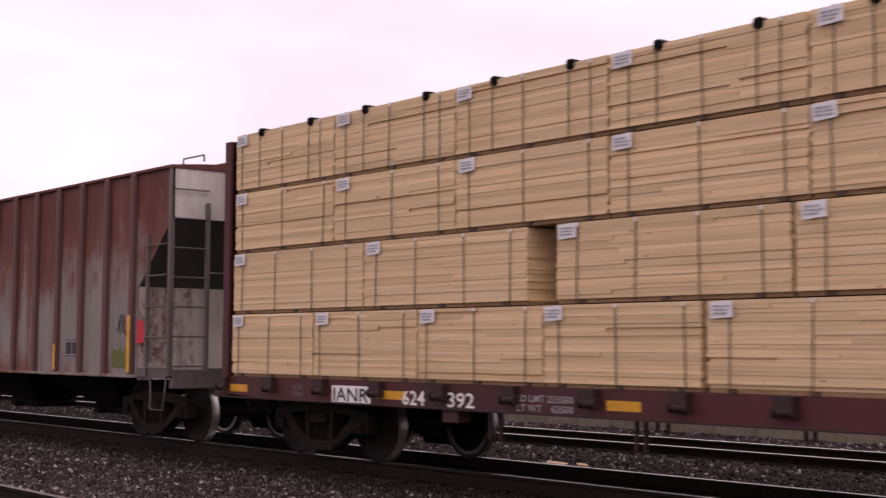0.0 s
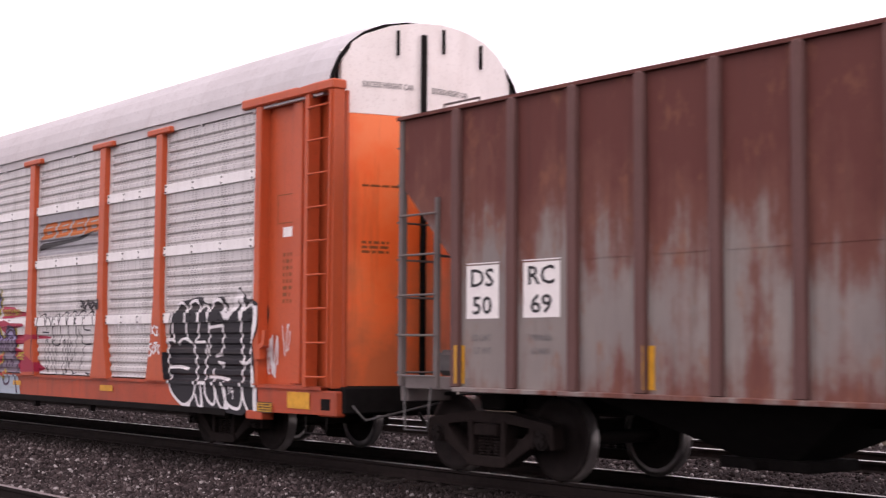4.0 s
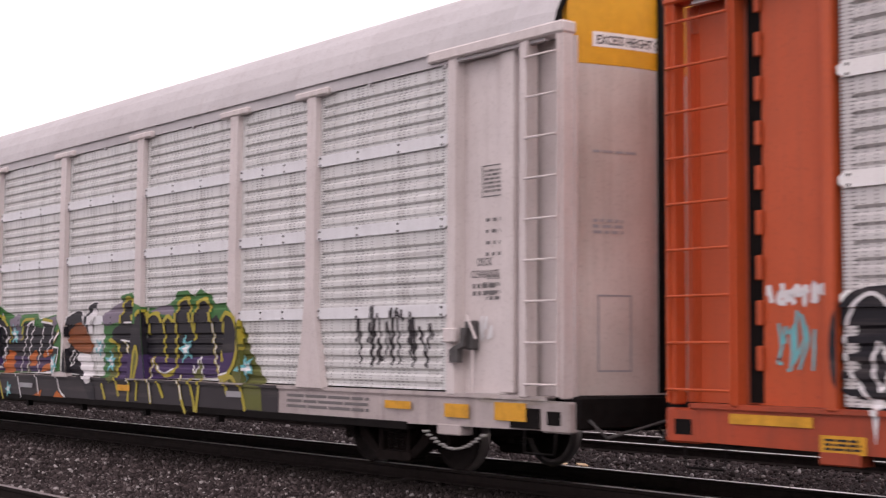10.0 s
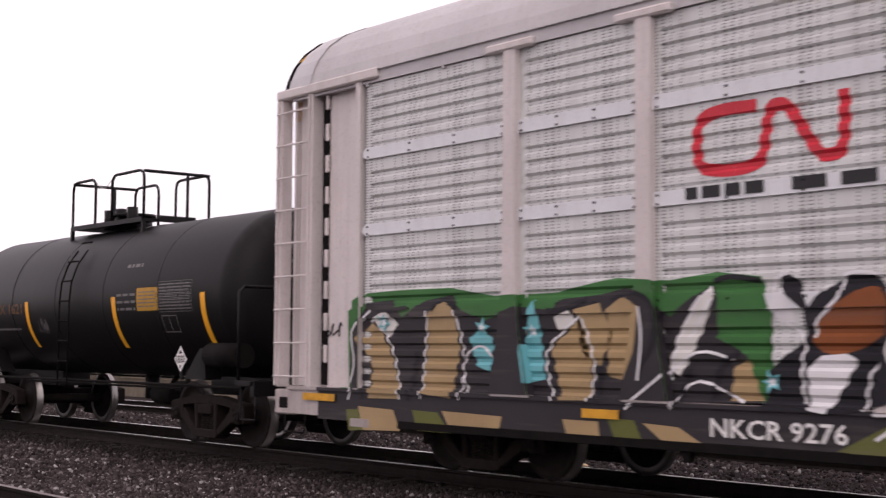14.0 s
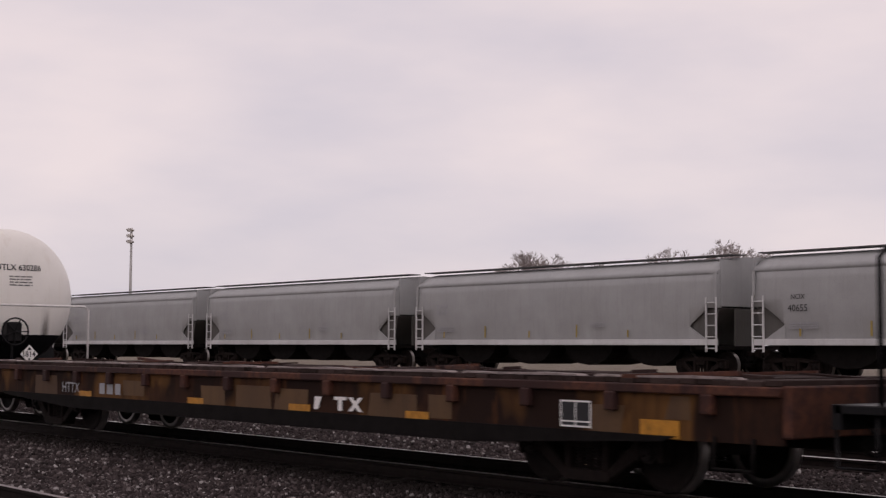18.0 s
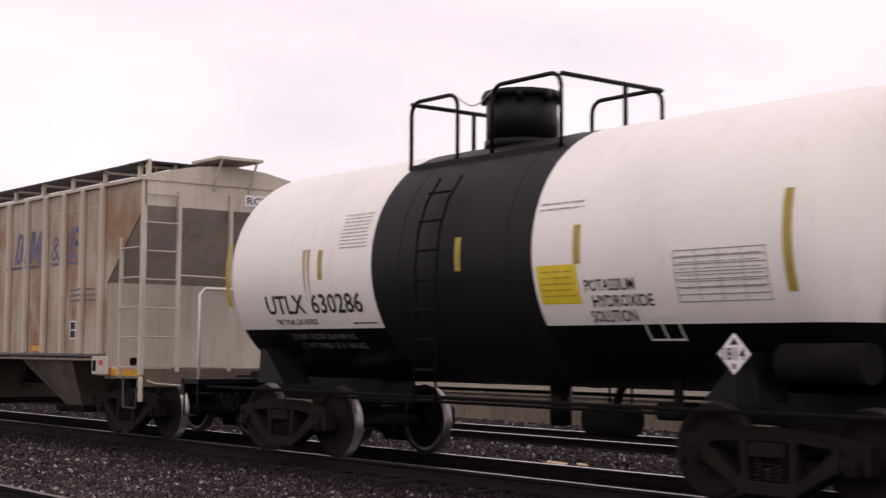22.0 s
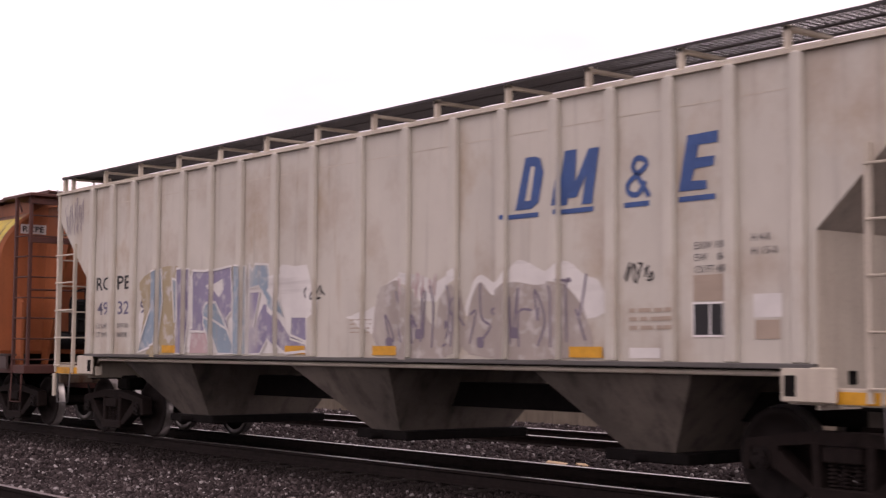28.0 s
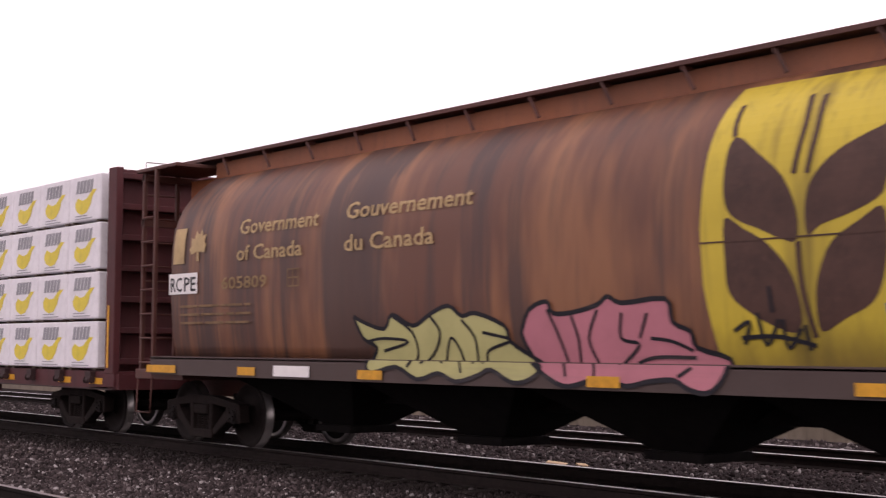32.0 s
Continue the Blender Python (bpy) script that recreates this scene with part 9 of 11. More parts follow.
# middle word: black slab letters with white edges and orange gaps
on_rack("letter_fill", [[(-4.13, 1.97), (-3.36, 2.04), (-2.9, 1.96), (-2.42, 1.93), (-2.09, 1.85), (-1.74, 1.92), (-1.4, 1.96), (-1.04, 1.89), (-0.76, 1.77), (-0.74, 1.54), (-0.32, 1.54), (-0.15, 1.84), (0.32, 1.88), (0.26, 1.77), (0.64, 1.75), (0.68, 1.87), (1.09, 1.83), (1.02, 1.69), (1.47, 1.68), (1.36, 1.53), (1.18, 1.43), (1.47, 1.4), (1.3, 1.03), (0.55, 1), (-1.27, 0.99), (-3.88, 0.97), (-3.9, 1.55)]], P_black, g, 3)
on_rack("letter_foot", [[(-3.86, 1.22), (-2.95, 1.26), (-0.22, 1.26), (0.73, 1.24), (1.42, 1.31), (1.3, 1.03), (0.55, 1), (-1.27, 0.99), (-3.88, 0.97)]], P_purple, g, 4)
on_rack("orange_gap", [[(-2.86, 1.32), (-2.58, 1.63), (-2.5, 1.34)]], P_orange, g, 5)
on_rack("orange_gap", [[(-2.86, 1.19), (-2.54, 1.21), (-2.56, 0.92), (-2.81, 0.91)]], P_orange, g, 5)
on_rack("orange_gap", [[(-1.96, 0.93), (-1.9, 1.27), (-1.77, 1.21), (-1.58, 0.94)]], P_orange, g, 5)
on_rack("orange_gap", [[(-1.12, 1.14), (-0.84, 1.37), (-0.61, 1.34), (-0.61, 0.97), (-1.05, 0.95)]], P_orange, g, 5)
on_rack("orange_gap", [[(0.06, 1.29), (0.36, 1.38), (0.34, 1.1), (0.08, 1.09)]], P_orange, g, 5)
on_rack("orange_gap", [[(0.55, 1.3), (0.79, 1.38), (1.11, 1.39), (0.73, 1.24)]], P_orange, g, 5)
on_rack("orange_gap", [[(0.48, 0.99), (0.75, 1.14), (1.18, 1.18), (1, 1.05)]], P_orange, g, 5)
on_rack("orange_gap", [[(-3.14, 1.15), (-3.05, 1.33), (-2.92, 1.26), (-2.99, 0.91)]], P_orange, g, 5)
on_rack("green_gap", [[(-2.18, 1.27), (-2.06, 1.48), (-1.96, 1.24), (-2, 0.93), (-2.17, 0.93)]], P_olive, g, 5)
on_rack("green_gap", [[(-1.38, 0.95), (-1.52, 1.54), (-1.39, 1.61), (-1.25, 1.15)]], P_olive, g, 5)
on_rack("green_gap", [[(-0.1, 0.98), (0.03, 1.29), (0.06, 0.98)]], P_olive, g, 5)
on_rack("green_gap", [[(1.07, 1.01), (1.28, 1.31), (1.47, 1.31), (1.3, 1.02)]], P_olive, g, 5)
on_rack("orange_shape", [[(-4.41, 0.55), (-4.02, 0.85), (-3.71, 0.86), (-3.4, 0.55)]], P_orange, g, 5)
on_rack("orange_shape", [[(-3.13, 0.83), (-2.91, 0.82), (-2.53, 0.55), (-2.93, 0.54)]], P_orange, g, 5)
on_rack("orange_shape", [[(1.09, 0.53), (1.28, 0.7), (1.62, 0.56)]], P_orange, g, 5)
on_rack("orange_shape", [[(0.3, 0.58), (0.66, 0.7), (0.59, 0.53)]], P_orange, g, 5)
pen("white_line", [[(-4.13, 2.01), (-3.92, 1.79), (-3.91, 1.31), (-3.92, 0.82)], [(-3.92, 1.79), (-3.62, 1.75), (-3.43, 1.71), (-3.51, 1.58), (-3.54, 1.47)], [(-4.13, 2.01), (-3.71, 2.01), (-3.3, 1.9), (-3.11, 1.75), (-3.12, 1.52), (-3.27, 1.26)], [(-3.31, 1.23), (-3.34, 1.03), (-3.25, 0.79), (-3.03, 0.61)], [(-3.01, 1.24), (-2.81, 1.64), (-2.7, 1.86), (-2.51, 1.9)], [(-2.51, 1.9), (-2.51, 1.68), (-2.85, 1.29)], [(-2.85, 1.29), (-2.4, 1.3)], [(-2.77, 0.98), (-2.45, 0.87), (-2.33, 0.56)], [(-2.42, 1.77), (-2.01, 1.69), (-2.04, 1.57), (-2.2, 1.52), (-2.18, 1.01), (-2.1, 0.58)], [(-2.09, 1.89), (-1.7, 1.89), (-1.7, 1.68), (-1.96, 1.68)], [(-4.56, 0.71), (-4.13, 0.96), (-3.92, 1.02)]], 0.034, P_white, g, 7, 2)
pen("white_line", [[(-1.97, 1.89), (-1.71, 1.82), (-1.69, 1.53), (-1.78, 1.26), (-1.38, 0.93)], [(-1.45, 1.88), (-1.04, 1.74), (-0.99, 1.53), (-1.05, 1.15)], [(-0.32, 0.97), (-0.16, 1.42), (-0.01, 1.78), (0.32, 1.87)], [(0.32, 1.87), (0.24, 1.71), (0.13, 1.63), (-0.02, 0.98)], [(0.64, 1.86), (1.09, 1.82)], [(1.09, 1.82), (1, 1.65), (0.78, 1.29)], [(0.68, 1.77), (0.55, 1.53), (0.42, 0.99), (0.55, 0.62)], [(1.47, 1.67), (1.26, 1.53), (1.04, 1.41), (1.47, 1.41), (1.3, 1.02)], [(1.3, 1.02), (0.73, 0.99)], [(-0.42, 0.97), (-0.21, 0.54)], [(-1.96, 0.92), (-1.81, 0.63)], [(-2.34, 0.91), (-2.16, 0.6)], [(1.26, 1), (1.39, 0.72), (1.62, 0.6)]], 0.034, P_white, g, 7, 2)
pen("white_line", [[(-1.2, 0.95), (-1.11, 1.28), (-0.9, 1.61)]], 0.034, P_white, g, 7, 2)
pen("yellow_rim", [[(-1.64, 1.84), (-1.59, 1.28), (-1.27, 0.88), (-1.02, 0.49)], [(-1.4, 2.01), (-1.04, 1.91), (-0.79, 1.71), (-0.84, 1.48)], [(-4.05, 2.12), (-3.36, 2.15), (-2.94, 2.05)], [(-0.32, 1.54), (-0.15, 1.87), (0.32, 1.91)], [(0.68, 1.9), (1.1, 1.86)], [(1.47, 1.71), (1.18, 1.43)]], 0.05, P_lemon, g, 6)
# first word: muted tan letters with dark rims
on_rack("letter_ground", [[(-11.82, 0.82), (-11.93, 1.56), (-11.52, 1.98), (-11.11, 2), (-10.86, 1.79), (-10.48, 1.98), (-10.02, 2.03), (-9.8, 1.86), (-9.43, 1.74), (-8.88, 1.88), (-8.35, 1.83), (-8.22, 1.94), (-7.72, 1.97), (-7.36, 2.03), (-7.01, 1.92), (-6.78, 1.74), (-6.29, 2.03), (-6.18, 1.9), (-6.23, 1.54), (-5.92, 1.48), (-5.71, 0.97)]], P_slate, g, 3)
on_rack("tan_fill", [[(-11.76, 1.55), (-11.43, 1.76), (-11.12, 1.39), (-10.91, 0.85), (-11.53, 0.84), (-11.48, 1.23)]], P_tan, g, 4)
on_rack("tan_fill", [[(-10.42, 1.79), (-10.2, 1.98), (-9.96, 1.9), (-9.86, 1.4), (-9.99, 0.88), (-10.52, 0.93), (-10.43, 1.4)]], P_tan, g, 4)
on_rack("tan_fill", [[(-8.39, 1.44), (-7.97, 1.74), (-7.81, 1.27), (-7.83, 0.93), (-8.23, 0.92)]], P_tan, g, 4)
on_rack("tan_fill", [[(-7.58, 1.82), (-7.36, 1.94), (-7.1, 1.84), (-7.17, 1.41), (-7.32, 1.12), (-7.59, 1.17)]], P_tan, g, 4)
on_rack("tan_fill", [[(-8.03, 1.83), (-7.66, 1.89), (-7.53, 1.55), (-7.71, 1.27), (-7.96, 1.41)]], P_tan, g, 4)
on_rack("tan_fill", [[(-6.02, 1.29), (-5.86, 1.35), (-5.71, 0.99), (-6.07, 0.98)]], P_tan, g, 4)
on_rack("pale_fill", [[(-6.8, 1.28), (-6.67, 1.61), (-6.29, 2.01), (-6.22, 1.9), (-6.43, 1.54), (-6.66, 1.18)]], P_rub, g, 4)
on_rack("pale_fill", [[(-11.52, 1.76), (-11.19, 1.88), (-10.97, 1.71), (-11.18, 1.55)]], P_rub, g, 4)
on_rack("pale_fill", [[(-8.35, 1.76), (-8.1, 1.83), (-8.03, 1.69), (-8.28, 1.62)]], P_rub, g, 4)
on_rack("green_fill", [[(-6.21, 1.77), (-5.77, 1.96), (-5.59, 1.79), (-5.66, 1.29), (-6.02, 1.45), (-6.21, 1.54)]], P_green, g, 4)
on_rack("teal_fill", [[(-8.8, 1.4), (-8.72, 1.84), (-8.62, 1.95), (-8.54, 1.55), (-8.49, 1.12), (-8.73, 1.08)]], P_teal, g, 4)
on_rack("teal_fill", [[(-9.69, 1.55), (-9.57, 1.63), (-9.29, 1.55), (-9.33, 1.18), (-9.56, 1.25)]], P_teal, g, 4)
pen("white_line", [[(-11.94, 0.81), (-11.75, 1.23), (-11.8, 1.64), (-11.47, 1.88)], [(-10.91, 0.84), (-11.06, 1.39), (-11.4, 1.78)], [(-10.52, 0.86), (-10.46, 1.4), (-10.41, 1.86)], [(-9.84, 0.87), (-9.77, 1.32), (-9.93, 1.86)], [(-9.7, 0.95), (-9.78, 1.25), (-9.57, 1.46), (-9.31, 1.36), (-9.27, 1.1)], [(-8.33, 0.91), (-8.45, 1.4), (-7.97, 1.76)], [(-7.83, 0.92), (-7.77, 1.27), (-7.94, 1.74)], [(-7.11, 1.14), (-7.06, 1.54), (-7.1, 1.84)], [(-6.77, 1.15), (-6.65, 1.58), (-6.29, 2.01)], [(-6.54, 1.54), (-6.24, 1.9)], [(-7.34, 0.86), (-6.89, 1.14), (-6.45, 1.41), (-6.02, 1.35)], [(-6.77, 0.88), (-6.44, 1.15), (-5.91, 0.97)]], 0.028, P_white, g, 6)
pen("dark_line", [[(-11.61, 1.96), (-11.27, 1.88), (-10.76, 1.9)], [(-10.32, 1.86), (-10.14, 1.98), (-9.9, 1.89)], [(-8.42, 1.83), (-8.2, 1.83), (-7.85, 1.93)], [(-7.5, 1.91), (-7.27, 1.99), (-6.95, 1.87), (-6.94, 1.48), (-7.12, 1.27)], [(-11.65, 0.82), (-11.58, 1.23)], [(-10.75, 0.84), (-10.61, 1.4)], [(-7.7, 0.92), (-7.69, 1.27)], [(-6.28, 0.96), (-6.18, 1.28), (-5.97, 1.41)], [(-6.66, 0.95), (-6.53, 1.28)], [(-6.24, 2.05), (-6.05, 2.09), (-5.72, 2.04)]], 0.05, P_black, g, 6)
on_rack("tan_fill", [[(-11.73, 0.74), (-11.03, 0.72), (-10.9, 0.48), (-11.63, 0.46)]], P_tan, g, 4)
on_rack("tan_fill", [[(-10.13, 0.74), (-9.12, 0.72), (-9.19, 0.52), (-9.98, 0.52)]], P_tan, g, 4)
on_rack("tan_fill", [[(-8.2, 0.73), (-7.7, 0.73), (-7.67, 0.54), (-8.13, 0.55)]], P_tan, g, 4)
on_rack("tan_fill", [[(-7.11, 0.74), (-6.66, 0.72), (-6.22, 0.51), (-6.76, 0.52)]], P_tan, g, 4)
on_rack("olive_shape", [[(-11.98, 0.69), (-11.73, 0.7), (-11.63, 0.46), (-11.92, 0.44)]], P_olive, g, 4)
on_rack("olive_shape", [[(-10.67, 0.73), (-10.21, 0.72), (-9.98, 0.5), (-10.58, 0.5)]], P_olive, g, 4)
on_rack("olive_shape", [[(-7.58, 0.77), (-7.22, 0.76), (-7.1, 0.55), (-7.46, 0.55)]], P_olive, g, 4)
on_rack("olive_shape", [[(-4.93, 0.6), (-4.47, 0.82), (-4.17, 0.72), (-4.13, 0.55)]], P_olive, g, 4)
for i, (x, z, r) in enumerate(((3.27, 1.2, 0.2), (5.68, 1.41, 0.23), (7.38, 1.16, 0.2), (2.84, 1.39, 0.14), (-3.78, 1.25, 0.17), (-0.59, 1.64, 0.2), (-0.78, 0.67, 0.16), (1.25, 1.16, 0.2), (-11.23, 1.73, 0.13), (-9.46, 1.66, 0.13), (-8.66, 1.62, 0.15), (-5.61, 1.16, 0.12), (2.84, 1.43, 0.15))):
    s = on_rack("star_shape", [star(x, z, r, i)], P_teal, g, 9)
    on_rack("star_core", [star(x, z, r * 0.5, i)], P_white, s, 10)
on_rack("tag", scrawl(9.9, 11.4, 1.2, 1.95, 11, 61, 0.036) + scrawl(-12.7, -12.2, 1.55, 1.8, 5, 62, 0.03), P_slate, o, 1, "thin dark scrawled tag")
on_rack("tag", scrawl(11.95, 12.3, 1.5, 1.8, 6, 63, 0.04), P_white, o, 3)
worm = [(-4.98, 3.57), (-5.02, 3.60), (-6.2, 3.60), (-6.42, 3.50), (-6.42, 3.15), (-6.2, 3.06), (-5.85, 3.06), (-5.70, 3.15), (-5.62, 3.52), (-5.50, 3.58), (-5.38, 3.50), (-5.12, 3.14), (-4.98, 3.08), (-4.86, 3.16), (-4.84, 3.62)]
worm = [(-5.75, 3.60)] + worm[2:]
on_rack("emblem", stroke(worm, 0.115, 6), M_red, o, 2, "red ribbon-shaped emblem")
on_rack("web_print", print_bars(-6.55, -5.65, 2.81, 2.93, 1, 3, 0.9) + [oblong(-5.35, -5.0, 2.81, 2.93), oblong(-4.85, -4.5, 2.81, 2.93)], M_black, o, 2)
on_rack("car_number", letters("NKCR 9276", -6.26, 0.66, 0.17, 1.45), M_white, o, 12)
on_rack("data_frame", frame_lines(12.13, 12.50, 3.09, 3.44, 0.012) + print_bars(12.17, 12.46, 3.13, 3.40, 6, 8), M_faint, o, 1)
on_rack("deck_print", letters("DECK", 12.22, 2.19, 0.05, 0.22) + letters("CLEARANCE", 12.13, 2.11, 0.05, 0.38) + print_bars(12.2, 12.45, 1.95, 2.08, 2, 9) + print_bars(12.2, 12.45, 2.4, 2.9, 4, 10, 0.3), M_faint, o, 1)
for x0, x1, z0, z1 in ((10.55, 11.05, 0.74, 0.83), (12.5, 13.0, 0.68, 0.87), (11.66, 12.08, 0.68, 0.83), (3.58, 4.0, 0.76, 0.85), (-3.8, -3.36, 0.76, 0.85), (-7.9, -7.4, 0.76, 0.85), (-12.9, -12.2, 0.78, 0.87)):
    on_rack("reflector", [oblong(x0, x1, z0, z1)], M_yellow, o, 12)
on_rack("sill_print", print_bars(8.4, 10.2, 0.66, 0.86, 3, 12), M_faint, o, 1)
on_rack("sill_plate", [oblong(-0.3, 0.3, 0.72, 0.80), oblong(6.9, 7.3, 0.76, 0.84)], M_grey, o, 11)
on_rack("load_print", letters("LD LMT 80000", -2.6, 0.60, 0.07, 0.95), M_white, o, 11)


def rack_bow(y, z, cy, cz):
    return 13.55 - 0.16 + 0.30 * (1 - (y / 1.45) ** 2)


YCUT = [-1.4 + 0.1 * k for k in range(29)]
for car, plate in ((white_rack, True), (orange_rack, False)):
    if plate:
        conform("height_plate", [oblong(-1.15, -0.15, 4.60, 4.76)], M_white, car, rack_bow, YCUT, (), (), 1, end=True)
    conform("height_print", (letters("EXCESS HEIGHT CAR", -1.10, 4.63, 0.10, 0.9) if plate else letters("EXCESS HEIGHT CAR", -1.16, 4.76, 0.075, 0.70) + letters("EXCESS HEIGHT CAR", -0.18, 4.76, 0.075, 0.62)), M_black if plate else M_faint, car, rack_bow, YCUT, (), (), 2, end=True)
    conform("door_print", print_bars(-1.15, -0.62, 3.47, 3.52, 1, 3) + print_bars(-1.15, -0.8, 2.62, 2.80, 3, 4) + (frame_lines(-1.1, -0.7, 1.2, 2.0, 0.02) if plate else []), M_grey if plate else P_brown, car, rack_bow, YCUT, (), (), 1, end=True)


# ---- tank lettering ----
def tank_skin(R, zc):
    return lambda x, z, cx, cz: -math.sqrt(max(0.0, R * R - (z - zc) ** 2)) - 0.002


ZC = [0.9 + 0.06 * k for k in range(48)]


def on_black(name, polys, mat, layer=1, label=""):
    return conform(name, polys, mat, black_tank, tank_skin(1.29, 2.24), (), ZC, (), layer, label)


def on_white(name, polys, mat, layer=1, label=""):
    return conform(name, polys, mat, white_tank, tank_skin(1.46, 2.46), (), ZC, (), layer, label)


M_dullsign = plain("dull_yellow_sign", (0.45, 0.24, 0.025), 0.6, 0, 0.15, 6, 0)
M_dullorange = plain("dull_orange_lettering", (0.15, 0.075, 0.028), 0.6, 0, 0.2, 5, 0)
M_olivestripe = plain("olive_stripe", (0.42, 0.32, 0.06), 0.5, 0, 0.15, 5, 0)
M_placard = plain("yellow_placard", (0.80, 0.62, 0.04), 0.5, 0, 0.08, 5, 0)
M_orangestripe = plain("orange_stripe", (0.86, 0.40, 0.02), 0.45, 0, 0.08, 5, 0)
for x in (-4.76, -2.24, 1.29, 4.21):
    on_black("stripe", [oblong(x, x + 0.14, 1.42, 2.24)], M_orangestripe)
on_black("car_number", letters("UTLX 1621", -4.09, 2.03, 0.19, 1.7), M_dullorange)
on_black("warning_sign", [oblong(2.18, 2.88, 2.0, 2.36)], M_dullsign)
on_black("warning_print", print_bars(2.24, 2.82, 2.04, 2.32, 5, 3, 0.35), M_faint, 2)
on_black("data_table", frame_lines(2.90, 3.95, 1.97, 2.44, 0.007, 2, 8) + print_bars(2.93, 3.9, 1.99, 2.42, 9, 12, 0.3), M_faint)
on_black("data_print", print_bars(1.48, 2.13, 1.98, 2.32, 3, 5, 0.35) + print_bars(-3.7, -2.6, 1.72, 1.78, 1, 6) + print_bars(1.68, 2.26, 2.68, 2.78, 1, 7), M_faint)
on_black("frame_box", frame_lines(2.96, 3.43, 1.66, 1.92, 0.014, 1), M_faint)
on_black("tag", scrawl(-1.75, -1.35, 1.65, 1.95, 9, 8, 0.012), M_faint)
on_white("car_number", letters("UTLX", -3.98, 1.88, 0.25, 0.92) + letters("630286", -2.90, 1.88, 0.25, 1.12), M_black)
on_white("slogan", letters("THE TANK CAR PEOPLE", -3.85, 1.74, 0.07, 0.96) + print_bars(-2.1, -1.6, 1.73, 1.76, 1, 5), M_black)
on_white("weights", letters("LD LMT 192700 LB 87 400 KG", -3.65, 1.55, 0.07, 1.45) + letters("LT WT 70300 LB 31 900 KG", -3.55, 1.43, 0.07, 1.45), M_faint, 2)
on_white("contents", letters("POTASSIUM", 2.12, 2.02, 0.12, 0.68) + letters("HYDROXIDE", 2.19, 1.86, 0.12, 0.82) + letters("SOLUTION", 2.11, 1.71, 0.12, 0.62), M_black)
on_white("warning_sign", [oblong(1.44, 2.03, 1.90, 2.30)], M_placard)
on_white("warning_print", print_bars(1.50, 1.98, 1.95, 2.26, 5, 6, 0.22), M_olivestripe, 2)
for x, z0, z1 in ((-4.95, 2.0, 2.86), (-2.66, 2.3, 2.68), (0.1, 2.3, 2.68), (2.0, 2.3, 2.70), (4.62, 1.95, 2.86)):
    on_white("stripe", [oblong(x, x + 0.10, z0, z1)], M_olivestripe)
on_white("data_table", frame_lines(3.34, 4.43, 1.88, 2.37, 0.010, 3, 6) + print_bars(3.4, 4.38, 1.92, 2.34, 7, 7, 0.16), M_grey)
on_white("side_notes", print_bars(-2.20, -1.62, 2.66, 3.12, 10, 8, 0.25) + print_bars(1.45, 2.1, 2.86, 2.98, 2, 9, 0.25), M_grey)
on_white("frame_box", frame_lines(2.78, 3.24, 1.52, 1.76, 0.02, 1), M_white, 2)
on_white("rust_run", [[(-3.02 + 0.1 * k, 2.7), (-2.94 + 0.1 * k, 2.7), (-2.96 + 0.1 * k, 1.98)] for k in range(2)], spray("rust_run", (0.52, 0.40, 0.22)))


def placard(car, x, y, z, number, end=False):
    """A diamond sign on a holder."""
    holder = bmesh.new()
    if end:
        rod(holder, (x - 0.02, y, z - 0.3), (x - 0.02, y, z), 0.02, 6)
    else:
        rod(holder, (x, y + 0.02, 0.95), (x, y + 0.02, z), 0.025, 6)
    p = part("placard_holder", holder, M_tankblack, car)
    a = 0.19
    flat_at = (lambda u, v, cu, cv: x) if end else (lambda u, v, cu, cv: y)
    u = y if end else x
    conform("placard", [[(u, z - a), (u + a, z), (u, z + a), (u - a, z)]], M_white, p, flat_at, layer=2, label="white diamond hazard placard", end=end)
    conform("placard_shade", [[(u - 0.05, z + 0.08), (u + 0.05, z + 0.08), (u, z + 0.15)], [(u - 0.02, z - 0.14), (u + 0.02, z - 0.14), (u + 0.02, z - 0.09), (u - 0.02, z - 0.09)]], M_black, p, flat_at, layer=3, end=end)
    conform("placard_number", letters(number, u - 0.13, z - 0.055, 0.115, 0.26), M_black, p, flat_at, layer=4, end=end)


placard(black_tank, 3.87, -1.40, 1.26, "1830")
placard(white_tank, 4.07, -1.45, 1.40, "1814")
placard(white_tank, 5.72, 0.15, 1.28, "1814", True)


def head_skin(R, zc, half, head):
    return lambda y, z, cy, cz: half + head * math.sqrt(max(0.0, 1 - (y * y + (z - zc) ** 2) / (R * R)))


conform("head_number", letters("UTLX 630286", -0.42, 3.02, 0.13, 0.98), M_black, white_tank, head_skin(1.46, 2.46, 4.72, 0.62), YCUT, ZC, (), 2, end=True)
conform("head_print", print_bars(-0.15, 0.35, 2.68, 2.92, 4, 3, 0.4), M_faint, white_tank, head_skin(1.46, 2.46, 4.72, 0.62), YCUT, ZC, (), 2, end=True)
conform("head_number", letters("UTLX 1621", -0.5, 2.85, 0.15, 0.9) + print_bars(-0.4, 0.3, 2.55, 2.75, 2, 4, 0.4), M_grey, black_tank, head_skin(1.29, 2.24, 4.75, 0.62), YCUT, ZC, (), 2, end=True)


# ---- hopper lettering ----
def rib_skin(ribs):
    def skin(x, z, cx, cz):
        return -1.597 if any(abs(cx - r) < 0.067 for r in ribs) and cz > 1.0 else -1.521
    return skin


